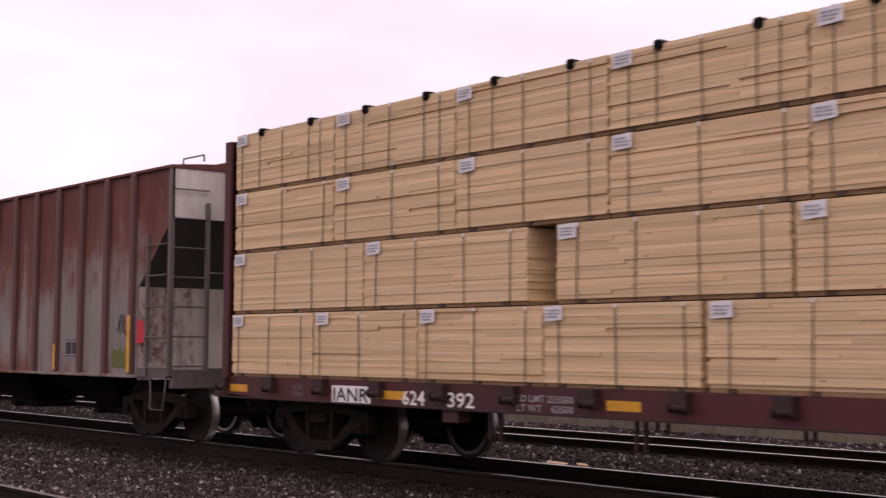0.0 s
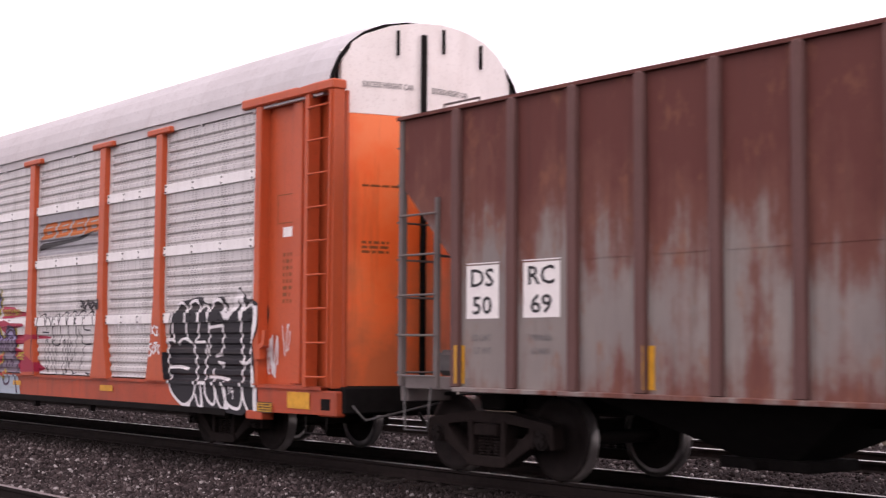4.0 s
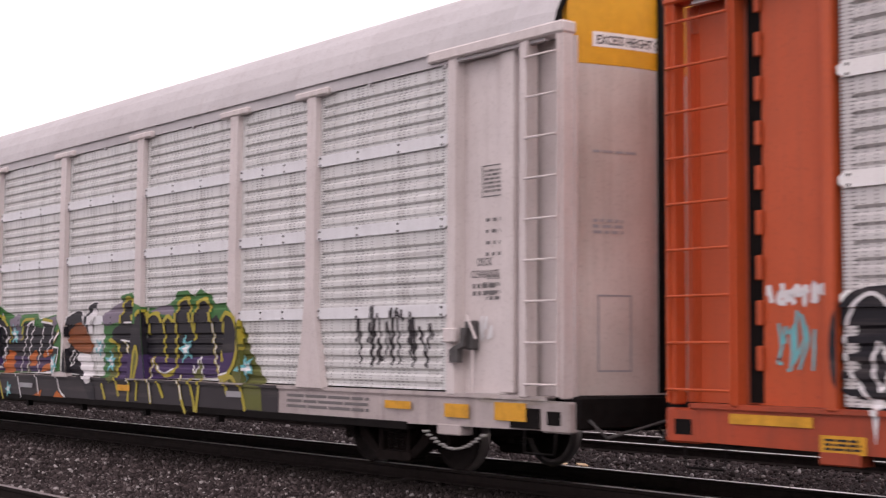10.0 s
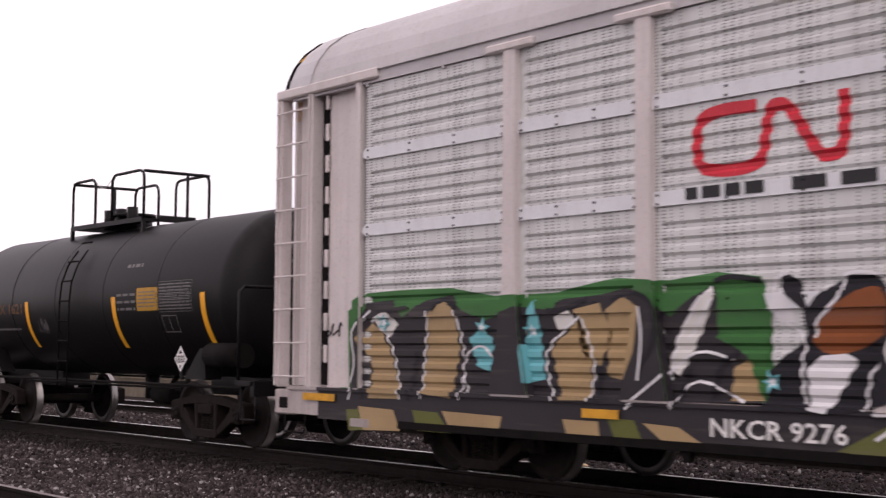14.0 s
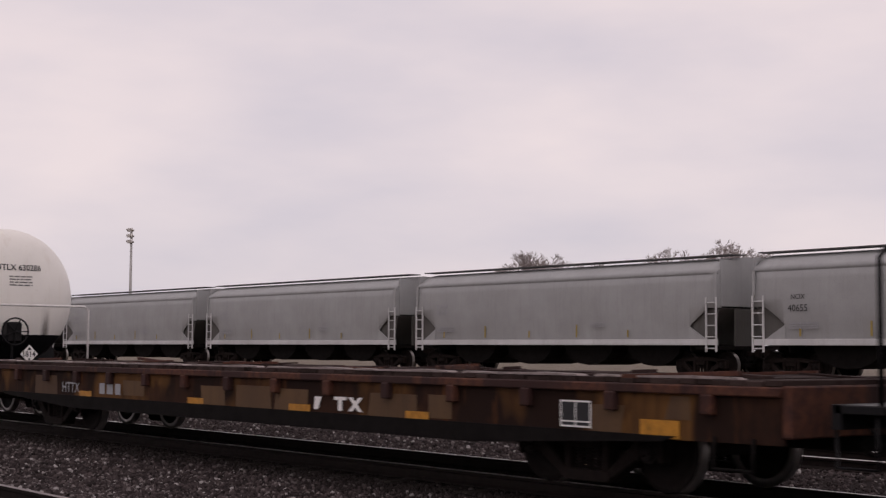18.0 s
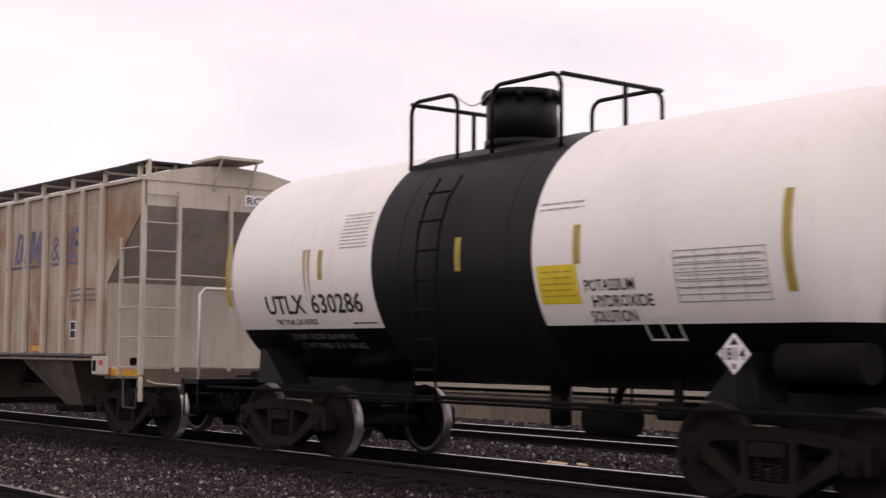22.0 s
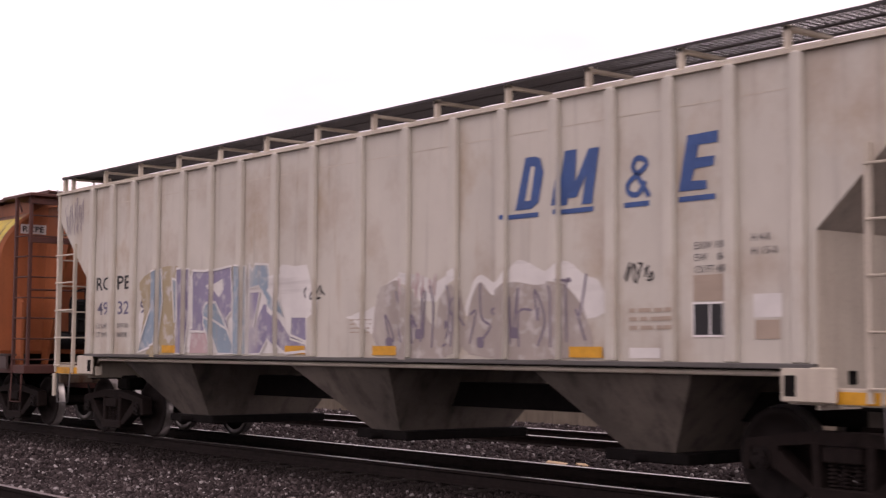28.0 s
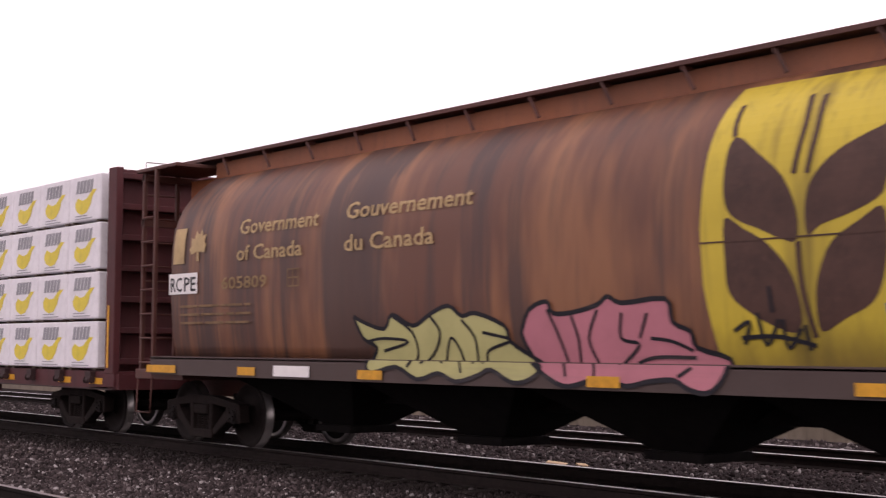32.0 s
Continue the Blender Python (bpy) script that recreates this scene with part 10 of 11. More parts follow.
def on_ribbed(car, ribs):
    cuts = [r + s * 0.067 for r in ribs for s in (-1, 1)]
    return lambda name, polys, mat, parent=None, layer=1, label="": conform(name, polys, mat, parent or car, rib_skin(ribs), cuts, (), (), layer, label)


put = on_ribbed(dsrc, DSRC_RIBS)
each(put, "white_patch", [oblong(-6.86, -6.32, 1.76, 2.37), oblong(-5.93, -5.37, 1.76, 2.37)], M_white)
put("car_number", letters("DS", -6.78, 2.11, 0.20, 0.38) + letters("50", -6.75, 1.81, 0.20, 0.32) + letters("RC", -5.85, 2.11, 0.20, 0.40) + letters("69", -5.81, 1.81, 0.20, 0.32), M_black, None, 2)
for x in (-6.93, -4.12, -1.40, 1.33, 4.12):
    put("reflector", [oblong(x - 0.045, x + 0.045, 1.05, 1.47)], M_yellow, None, 2)
put("reflector", [oblong(6.81, 6.93, 1.04, 1.92)], M_yellow, None, 2)
put("red_diamond", [[(0.06, 1.66), (0.20, 1.84), (0.06, 2.02), (-0.08, 1.84)]], M_red)
put("notice_sheet", [oblong(0.71, 1.26, 1.15, 1.76)], M_paper)
put("notice_print", print_bars(0.76, 1.2, 1.2, 1.72, 6, 4, 0.2), M_grey, None, 2)
put("weights", letters("LD LMT", -6.76, 1.52, 0.07, 0.32) + letters("198600", -5.82, 1.52, 0.07, 0.32) + letters("LT WT", -6.72, 1.38, 0.07, 0.28) + letters("63400", -5.80, 1.38, 0.07, 0.28), M_faint)
put("data_box", [oblong(4.40, 4.95, 1.27, 1.55)], P_slate)
put("data_frame", frame_lines(4.42, 4.93, 1.29, 1.53, 0.015, 1), M_grey, None, 2)
put("red_card", [[(7.02, 1.48), (7.02, 1.86), (7.24, 1.83), (7.26, 1.70), (7.24, 1.50)]], M_red, None, 1)
put("green_patch", [cloud(6.2, 6.75, 1.1, 1.45, 5, 3)], P_olive)
put("tag", scrawl(6.35, 6.62, 1.6, 1.95, 5, 3, 0.03), P_black)


def emblem_letters(put, mat, ground, label, shift=0.0):
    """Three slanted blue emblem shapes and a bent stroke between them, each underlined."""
    def at(pts):
        return [(x + shift, z) for x, z in pts]

    shapes = ([(3.31, 2.90), (3.56, 2.90), (3.67, 2.96), (3.75, 3.27), (3.70, 3.42), (3.62, 3.45), (3.47, 3.45)],
              [(3.94, 2.90), (4.07, 3.46), (4.24, 3.46), (4.22, 3.13), (4.41, 3.45), (4.56, 3.45), (4.46, 2.89), (4.31, 2.89), (4.37, 3.18), (4.24, 2.97), (4.12, 2.97), (4.17, 3.17), (4.10, 2.90)],
              [(5.60, 2.91), (5.71, 3.43), (6.08, 3.44), (6.07, 3.33), (5.85, 3.33), (5.82, 3.21), (6.04, 3.21), (6.02, 3.12), (5.80, 3.11), (5.76, 3.00), (5.94, 2.99), (5.94, 2.91)])
    for pts in shapes:
        put("emblem", [at(pts)], mat, None, 2, label)
    put("emblem", stroke(at([(5.23, 2.90), (5.06, 3.13), (5.02, 3.21), (5.07, 3.28), (5.17, 3.26), (5.18, 3.19), (4.97, 3.06), (4.96, 2.96), (5.08, 2.93), (5.18, 3.05)]), 0.055, 4), mat, None, 2, label)
    put("emblem_gap", [at([(3.47, 2.99), (3.56, 3.35), (3.62, 3.34), (3.55, 2.99)])], ground, None, 3)
    for x0, x1 in ((3.13, 3.67), (3.97, 4.48), (4.90, 5.23), (5.60, 6.04)):
        put("emblem_underline", [at(oblong(x0, x1, 2.81, 2.86))], mat, None, 2)


M_bluefade = plain("worn_blue_lettering", (0.17, 0.16, 0.24), 0.7, 0, 0.4, 5, 0)
put = on_ribbed(tan_hopper, RIBS)
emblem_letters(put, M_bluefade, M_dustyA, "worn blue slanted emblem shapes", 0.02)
each(put, "white_patch", [oblong(-6.91, -6.37, 2.32, 2.60), oblong(-6.17, -5.64, 2.34, 2.62)], M_white)
put("reporting_mark", letters("RC", -6.88, 2.36, 0.20, 0.44) + letters("PE", -6.14, 2.38, 0.20, 0.42), M_black, None, 2)
put("car_number", letters("49", -6.86, 1.93, 0.21, 0.40) + letters("00", -6.13, 1.93, 0.21, 0.40) + letters("5", -5.36, 1.93, 0.21, 0.18), M_bluefade)
put("weights", letters("LD LMT", -6.87, 1.72, 0.08, 0.42) + letters("219000", -6.13, 1.72, 0.08, 0.38) + letters("LT WT", -6.87, 1.58, 0.08, 0.42) + letters("67000", -6.13, 1.58, 0.08, 0.34), M_faint)
put("data_box", [oblong(5.78, 6.2, 1.56, 1.86)], M_black)
put("data_frame", frame_lines(5.78, 6.2, 1.56, 1.86, 0.018, 1, 1), M_white, None, 2)
put("data_print", print_bars(5.77, 6.73, 2.15, 2.42, 3, 5, 0.4), M_faint)
put("tag", scrawl(-2.75, -0.23, 1.42, 2.0, 10, 4, 0.04), P_brown, None, 1, "brown scrawled tag")
for x in (-4.41, -1.15, 0.85, 4.21):
    put("reflector", [oblong(x, x + 0.46, 1.35, 1.45)], M_yellow, None, 2)
put = on_ribbed(grey_hopper, RIBS)
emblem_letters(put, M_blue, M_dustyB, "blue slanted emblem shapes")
put("reporting_mark", letters("RC", -6.84, 2.34, 0.22, 0.48) + letters("PE", -6.10, 2.34, 0.22, 0.46), M_black)
put("car_number", letters("49", -6.80, 1.95, 0.21, 0.40) + letters("32", -6.07, 1.95, 0.21, 0.40) + letters("9", -5.30, 1.95, 0.21, 0.18), M_bluefade)
put("weights", letters("LD LMT", -6.82, 1.73, 0.08, 0.42) + letters("219100", -6.08, 1.73, 0.08, 0.38) + letters("LT WT", -6.82, 1.59, 0.08, 0.42) + letters("66900", -6.08, 1.59, 0.08, 0.34), M_faint)
put("clearance_print", letters("EXW 10-8", 5.79, 2.36, 0.07, 0.40) + letters("EW    8-6", 5.79, 2.25, 0.07, 0.40) + letters("CU FT 4870", 5.79, 2.14, 0.07, 0.42) + letters("H 4-8", 6.45, 2.40, 0.07, 0.20) + letters("H 15-0", 6.45, 2.28, 0.07, 0.28), M_faint)
put("rust_patch", [oblong(5.77, 6.16, 1.88, 2.12)], P_faintbrown)
put("data_box", [oblong(5.76, 6.18, 1.55, 1.87)], M_black)
put("data_frame", frame_lines(5.76, 6.18, 1.55, 1.87, 0.018, 1), M_white, None, 2)
for x in (-4.55, -1.16, 0.77, 4.14):
    put("reflector", [oblong(x, x + 0.47, 1.35, 1.46)], M_yellow, None, 6)
g = put("graffiti", [cloud(-5.3, -0.71, 1.36, 2.5, 7, 5, 0.4)], P_rub, None, 1, "faded blue and purple graffiti")
put("ochre_fill", [smooth_loop([(-5.34, 2.41), (-4.73, 2.61), (-4.04, 2.61), (-3.97, 2.34), (-4.12, 1.37), (-5.25, 1.37), (-5.16, 1.94)], 3)], P_ochre, g, 2)
put("blue_fill", [[(-4.84, 2.57), (-4.61, 2.6), (-4.56, 2.11), (-4.7, 1.48), (-5.34, 1.35), (-5.2, 1.62), (-4.85, 2.16)]], P_faintblue, g, 3)
put("pale_line", stroke([(-4.84, 2.57), (-4.61, 2.6), (-4.56, 2.11), (-4.7, 1.48), (-5.34, 1.35), (-5.2, 1.62), (-4.85, 2.16), (-4.84, 2.57)], 0.035, 1), P_rub, g, 6)
put("blue_fill", [[(-4.27, 2.45), (-4.02, 2.39), (-3.99, 1.91), (-4.18, 1.79)]], P_faintblue, g, 3)
put("pale_line", stroke([(-4.27, 2.45), (-4.02, 2.39), (-3.99, 1.91), (-4.18, 1.79), (-4.27, 2.45)], 0.035, 1), P_rub, g, 6)
put("purple_fill", [[(-4.02, 2.58), (-3.76, 2.57), (-3.75, 1.91), (-3.86, 1.345), (-4.04, 1.345), (-3.97, 1.91)]], P_faintplum, g, 3)
put("pale_line", stroke([(-4.02, 2.58), (-3.76, 2.57), (-3.75, 1.91), (-3.86, 1.345), (-4.04, 1.345), (-3.97, 1.91), (-4.02, 2.58)], 0.035, 1), P_rub, g, 6)
put("purple_fill", [[(-3.65, 2.54), (-3.19, 2.51), (-2.57, 2.56), (-2.51, 1.95), (-2.67, 1.84), (-2.64, 1.68), (-3.26, 1.89), (-3.19, 1.65), (-3.72, 1.67), (-3.73, 2.2)]], P_faintplum, g, 3)
put("pale_line", stroke([(-3.65, 2.54), (-3.19, 2.51), (-2.57, 2.56), (-2.51, 1.95), (-2.67, 1.84), (-2.64, 1.68), (-3.26, 1.89), (-3.19, 1.65), (-3.72, 1.67), (-3.73, 2.2), (-3.65, 2.54)], 0.035, 1), P_rub, g, 6)
put("pale_gap", [[(-3.15, 2.3), (-2.81, 2.39), (-2.77, 2.24), (-2.9, 2.13)]], P_rub, g, 4)
put("pale_gap", [[(-3.73, 2.5), (-3.65, 2.41), (-3.64, 1.69), (-3.72, 1.69)]], P_rub, g, 4)
put("pink_fill", [[(-3.68, 1.64), (-3.12, 1.64), (-3.04, 1.35), (-3.72, 1.35)]], P_blush, g, 3)
put("blue_fill", [[(-3.2, 1.97), (-3.11, 2.06), (-2.99, 2.07), (-2.78, 1.84), (-2.4, 1.35), (-2.9, 1.345), (-3.19, 1.77)]], P_faintblue, g, 5)
put("pale_line", stroke([(-3.2, 1.97), (-3.11, 2.06), (-2.99, 2.07), (-2.78, 1.84), (-2.4, 1.35), (-2.9, 1.345), (-3.19, 1.77), (-3.2, 1.97)], 0.035, 1), P_rub, g, 6)
put("blue_fill", [[(-2.4, 2.56), (-2.17, 2.54), (-2.15, 1.345), (-2.38, 1.345)]], P_faintblue, g, 5)
put("pale_line", stroke([(-2.4, 2.56), (-2.17, 2.54), (-2.15, 1.345), (-2.38, 1.345), (-2.4, 2.56)], 0.035, 1), P_rub, g, 6)
put("blue_fill", [[(-2.08, 2.58), (-2.01, 2.47), (-1.93, 2.56), (-1.6, 2.54), (-1.56, 2.26), (-1.33, 2.06), (-1.16, 1.79), (-1.56, 2.0), (-1.84, 2.26), (-2.08, 2.23)]], P_faintblue, g, 5)
put("pale_line", stroke([(-2.08, 2.58), (-2.01, 2.47), (-1.93, 2.56), (-1.6, 2.54), (-1.56, 2.26), (-1.33, 2.06), (-1.16, 1.79), (-1.56, 2.0), (-1.84, 2.26), (-2.08, 2.23), (-2.08, 2.58)], 0.035, 1), P_rub, g, 6)
put("purple_fill", [[(-2.08, 2.19), (-1.8, 2.18), (-1.95, 1.71), (-1.69, 2.04), (-1.33, 1.84), (-1.04, 1.6), (-0.67, 1.51), (-0.67, 1.39), (-1.15, 1.36), (-1.33, 1.44), (-1.56, 1.59), (-1.78, 1.35), (-2.09, 1.345)]], P_faintplum, g, 4)
put("pale_line", stroke([(-2.08, 2.19), (-1.8, 2.18), (-1.95, 1.71), (-1.69, 2.04), (-1.33, 1.84), (-1.04, 1.6), (-0.67, 1.51), (-0.67, 1.39), (-1.15, 1.36), (-1.33, 1.44), (-1.56, 1.59), (-1.78, 1.35), (-2.09, 1.345), (-2.08, 2.19)], 0.035, 1), P_rub, g, 6)
put("purple_fill", [[(-1.02, 1.84), (-0.67, 1.83), (-0.66, 1.48), (-1.04, 1.55)]], P_faintplum, g, 4)
put("pale_line", stroke([(-1.02, 1.84), (-0.67, 1.83), (-0.66, 1.48), (-1.04, 1.55), (-1.02, 1.84)], 0.035, 1), P_rub, g, 6)
g = put("graffiti", [[(0.89, 2.14), (1.35, 2.32), (1.7, 2.27), (1.98, 2.19), (2.36, 2.33), (2.4, 2.2), (2.12, 2.1), (1.98, 1.96), (1.66, 1.98), (1.47, 2.17), (1.2, 2.21), (0.93, 2.07)]], P_rub, None, 1, "scrubbed brown graffiti with white patches")
put("scrub_patch", [smooth_loop([(-1.35, 2.49), (-0.97, 2.49), (-0.55, 2.44), (-0.45, 1.86), (-0.86, 1.85), (-1.12, 2.02)], 3)], P_rub, g, 1)
put("scrub_patch", [smooth_loop([(0.19, 1.81), (0.52, 1.85), (0.85, 1.93), (0.86, 1.6), (0.64, 1.64), (0.47, 1.75)], 3)], P_rub, g, 1)
put("scrub_patch", [smooth_loop(cloud(2.63, 4.52, 1.75, 2.42, 6, 8, 0.8))], P_rub, g, 1)
put("dust_patch", [smooth_loop([(0.85, 2.07), (1.05, 2.19), (1.22, 2.23), (1.45, 2.14), (1.66, 1.95), (1.94, 1.68), (2.03, 1.99), (2.19, 2.1), (2.39, 2.09), (2.39, 1.38), (0.89, 1.38)], 3)], P_dust, g, 2)
put("dust_patch", [smooth_loop(cloud(2.58, 4.31, 1.37, 2.2, 6, 9, 0.4))], P_dust, g, 2)
put("red_scrawl", scrawl(1.34, 2.03, 2.0, 2.3, 6, 61, 0.025), P_blush, g, 3)
put("dark_loop", scrawl(1.01, 4.42, 1.42, 2.2, 16, 10, 0.026), P_greylav, g, 3)
for k in range(5):
    put("dark_patch", [bubble(1.1 + 0.55 * k, 1.5 + 0.1 * (k % 3), 0.14 - 0.02 * (k % 2), 0.12, 0, 30 + k)], P_greylav, g, 4)
put("tag", scrawl(-0.78, -0.22, 2.0, 2.4, 4, 12, 0.025) + scrawl(4.91, 5.28, 2.05, 2.3, 5, 13, 0.02), P_slate)
put("card_sheet", [oblong(6.46, 6.77, 1.72, 1.93)], P_rub, None, 1)
put("card", [oblong(6.48, 6.75, 1.53, 1.70)], P_faintbrown, None, 2)
put("white_sheet", [oblong(4.96, 5.36, 1.35, 1.45)], P_rub, None, 1)
put("notice", print_bars(4.96, 5.57, 1.6, 1.85, 3, 14, 0.5) + print_bars(0.28, 0.72, 1.6, 1.8, 4, 15, 0.3), P_faintbrown)
for car in (tan_hopper, grey_hopper):
    for e in (-1, 1):
        bx("slot_plate", M_cream_end, car, *sorted((e * 6.80, e * 7.36)), -1.60, -1.56, 0.99, 1.29, bev=0.012)
        bx("jack_slot", M_under, car, *sorted((e * 6.84, e * 6.96)), -1.603, -1.598, 1.04, 1.22)
    if car is tan_hopper:
        bx("defect_card", M_red, car, 7.08, 7.20, -1.604, -1.600, 1.14, 1.22)
    ep = lambda y, z, cy, cz: 8.385
    conform("end_mark_plate", [oblong(0.25, 0.85, 3.72, 3.90)], M_paper, car, ep, layer=1, end=True)
    conform("end_mark", letters("RCPE", 0.29, 3.75, 0.12, 0.48), M_black, car, ep, layer=2, end=True)
put = on_ribbed(grey_hopper, RIBS)
conform("tag", scrawl(-8.12, -7.4, 3.3, 3.9, 9, 20, 0.014), P_greylav, grey_hopper, lambda x, z, cx, cz: -1.522, layer=1)


# ---- rounded grain car lettering ----
def grain_skin(x, z, cx, cz):
    return -1.581 if cz < 1.29 else barrel_y(max(z, 1.30)) - 0.004


GZ = [1.29] + [1.30 + 2.78 * k / 36 for k in range(37)]


def on_grain(name, polys, mat, parent=None, layer=1, label=""):
    return conform(name, polys, mat, parent or grain, grain_skin, (), GZ, (), layer, label)


def wheat_material():
    m = Mat("wheat_yellow_paint", (0.56, 0.43, 0.045), 0.5, 0, 0.3)
    m.stain((0.38, 0.29, 0.035), 0.8, 0.45, 0.75, 0.6)
    # shade below the barrel's bulge painted in, its edge broken by noise
    curve_shade = m.math("ADD", m.ramp(m.axis(2), 2.1, 1.2), m.math("SUBTRACT", m.noise((1.4, 1.4, 0.8), 5), 0.5))
    m.mix(m.ramp(curve_shade, 0.45, 1.0), (0.10, 0.06, 0.025), amount=0.8)
    m.stain((0.12, 0.085, 0.025), (1.6, 0.5, 0.12), 0.52, 0.66, 0.75, 5, 6.0)
    m.stain((0.20, 0.15, 0.03), (7, 7, 0.5), 0.52, 0.75, 0.5, 4, 2.0)
    m.bump(m.noise(8, 4), 0.1, 0.01)
    return m.done()


M_wheat = wheat_material()
M_goldworn = plain("dim_gold_lettering", (0.30, 0.20, 0.10), 0.7, 0, 0.3, 4, 0)
M_goldfaint = plain("worn_gold_lettering", (0.22, 0.135, 0.07), 0.7, 0, 0.3, 4, 0)
M_goldtext = plain("pale_gold_lettering", (0.47, 0.33, 0.16), 0.6, 0, 0.15, 4, 0)
em = on_grain("wheat_panel", [[(3.15, 1.3), (3.15, 1.31), (3.07, 1.65), (3, 2.01), (2.97, 2.54), (3.01, 3.07), (3.03, 3.43), (3.05, 3.89), (7.1, 3.86), (7.1, 3.58), (7.1, 3.03), (7.1, 2.47), (7.1, 1.79), (7.07, 1.29), (7.07, 1.3)]], M_wheat, None, 1, "yellow panel with brown wheat emblem")
M_brownmark = plain("brown_emblem", (0.075, 0.036, 0.026), 0.6, 0, 0.25, 3, 0)
on_grain("wheat_leaf", [smooth_loop([(3.3, 3.36), (3.62, 3.16), (3.89, 2.94), (4.04, 2.64), (4.04, 2.37), (3.87, 2.4), (3.63, 2.5), (3.38, 2.6), (3.26, 2.75), (3.24, 3.05)], 3)], M_brownmark, em, 2)
on_grain("wheat_leaf", [smooth_loop([(4.16, 2.41), (4.13, 2.67), (4.21, 2.91), (4.44, 3.11), (4.71, 3.23), (4.92, 3.33), (4.87, 3.61), (4.88, 3.68), (4.96, 3.12), (4.93, 2.8), (4.84, 2.67), (4.55, 2.56), (4.29, 2.49)], 3)], M_brownmark, em, 2)
on_grain("wheat_leaf", [smooth_loop([(3.26, 2.61), (3.47, 2.51), (3.75, 2.35), (3.98, 2.09), (4.07, 1.76), (4.01, 1.59), (3.82, 1.62), (3.52, 1.76), (3.3, 1.94), (3.26, 2.23)], 3)], M_brownmark, em, 2)
on_grain("wheat_leaf", [smooth_loop([(4.26, 1.59), (4.22, 1.84), (4.26, 2.08), (4.4, 2.35), (4.66, 2.5), (4.89, 2.61), (4.94, 2.37), (4.9, 2.06), (4.78, 1.83), (4.51, 1.7)], 3)], M_brownmark, em, 2)
on_grain("wheat_outline", [q for line in ([(3.23, 3.68), (3.26, 3.47), (3.3, 3.36)], [(3.99, 3.68), (4.06, 3.38), (4.01, 2.95)], [(4.15, 3.66), (4.2, 3.31), (4.15, 2.94)], [(4.06, 2.36), (4.09, 1.98), (4.2, 1.54)], [(5.17, 3.68), (5.22, 3.34), (5.23, 2.93), (5.28, 2.67), (5.58, 2.44), (5.95, 2.32)],) for q in stroke(line, 0.055, 4)], M_brownmark, em, 3)
on_grain("wheat_outline", [q for line in ([(5.22, 3.34), (5.49, 3.12), (5.76, 2.99), (5.91, 2.77), (5.94, 2.32)], [(5.95, 3.67), (5.99, 3.27), (5.92, 2.97)], [(6.06, 3.69), (6.12, 3.26), (6.06, 2.93)], [(6.83, 3.69), (6.84, 3.27), (6.81, 2.94)], [(6.08, 2.31), (6.07, 2.56), (6.14, 2.85), (6.36, 3.05), (6.84, 3.27)],) for q in stroke(line, 0.055, 4)], M_brownmark, em, 3)
on_grain("wheat_outline", [q for line in ([(6.81, 2.94), (6.77, 2.7), (6.43, 2.49), (6.08, 2.31)], [(5.18, 2.6), (5.21, 2.2), (5.36, 1.89), (5.74, 1.73), (6.06, 1.58), (6.08, 1.34)], [(5.18, 2.6), (5.51, 2.45), (5.83, 2.28), (5.97, 2.02), (6.06, 1.58)], [(5.95, 2.32), (6, 2.02), (6.06, 1.58)], [(6.86, 2.6), (6.82, 2.23), (6.78, 1.95), (6.52, 1.79), (6.16, 1.68)],) for q in stroke(line, 0.055, 4)], M_brownmark, em, 3)
on_grain("wheat_outline", [q for line in ([(6.86, 2.6), (6.49, 2.39), (6.25, 2.21), (6.15, 1.92), (6.16, 1.68)],) for q in stroke(line, 0.055, 4)], M_brownmark, em, 3)
on_grain("seam_line", [oblong(2.97, 7.13, 2.395, 2.41)], M_brownmark, em, 4)
on_grain("title", letters("Government", -5.22, 2.98, 0.21, 1.92) + letters("of Canada", -5.26, 2.62, 0.21, 1.62) + letters("Gouvernement", -2.70, 3.02, 0.21, 2.42) + letters("du Canada", -2.70, 2.62, 0.21, 1.77), M_goldtext)
on_grain("flag_bar", [oblong(-7.06, -6.74, 2.64, 3.16)], M_goldtext)
on_grain("leaf_mark", [[(-6.38, 2.66), (-6.31, 2.66), (-6.32, 2.80), (-6.16, 2.78), (-6.12, 2.90), (-6.18, 2.93), (-6.14, 3.04), (-6.24, 3.02), (-6.28, 3.12), (-6.34, 3.04), (-6.44, 3.10), (-6.46, 2.98), (-6.56, 3.0), (-6.54, 2.88), (-6.60, 2.84), (-6.52, 2.76), (-6.38, 2.80)]], M_goldtext)
on_grain("mark_plate", [oblong(-7.18, -6.34, 2.20, 2.50)], M_white)
on_grain("reporting_mark", letters("RC", -7.12, 2.24, 0.21, 0.34) + letters("PE", -6.72, 2.24, 0.21, 0.34), M_black, None, 2)
on_grain("car_number", letters("605809", -5.66, 2.24, 0.17, 1.18), M_goldworn)
on_grain("number_box", frame_lines(-3.98, -3.70, 2.22, 2.46, 0.02, 1, 1), M_goldfaint)
on_grain("data_print", print_bars(-6.85, -4.9, 1.72, 2.08, 3, 5, 0.28), M_goldfaint)


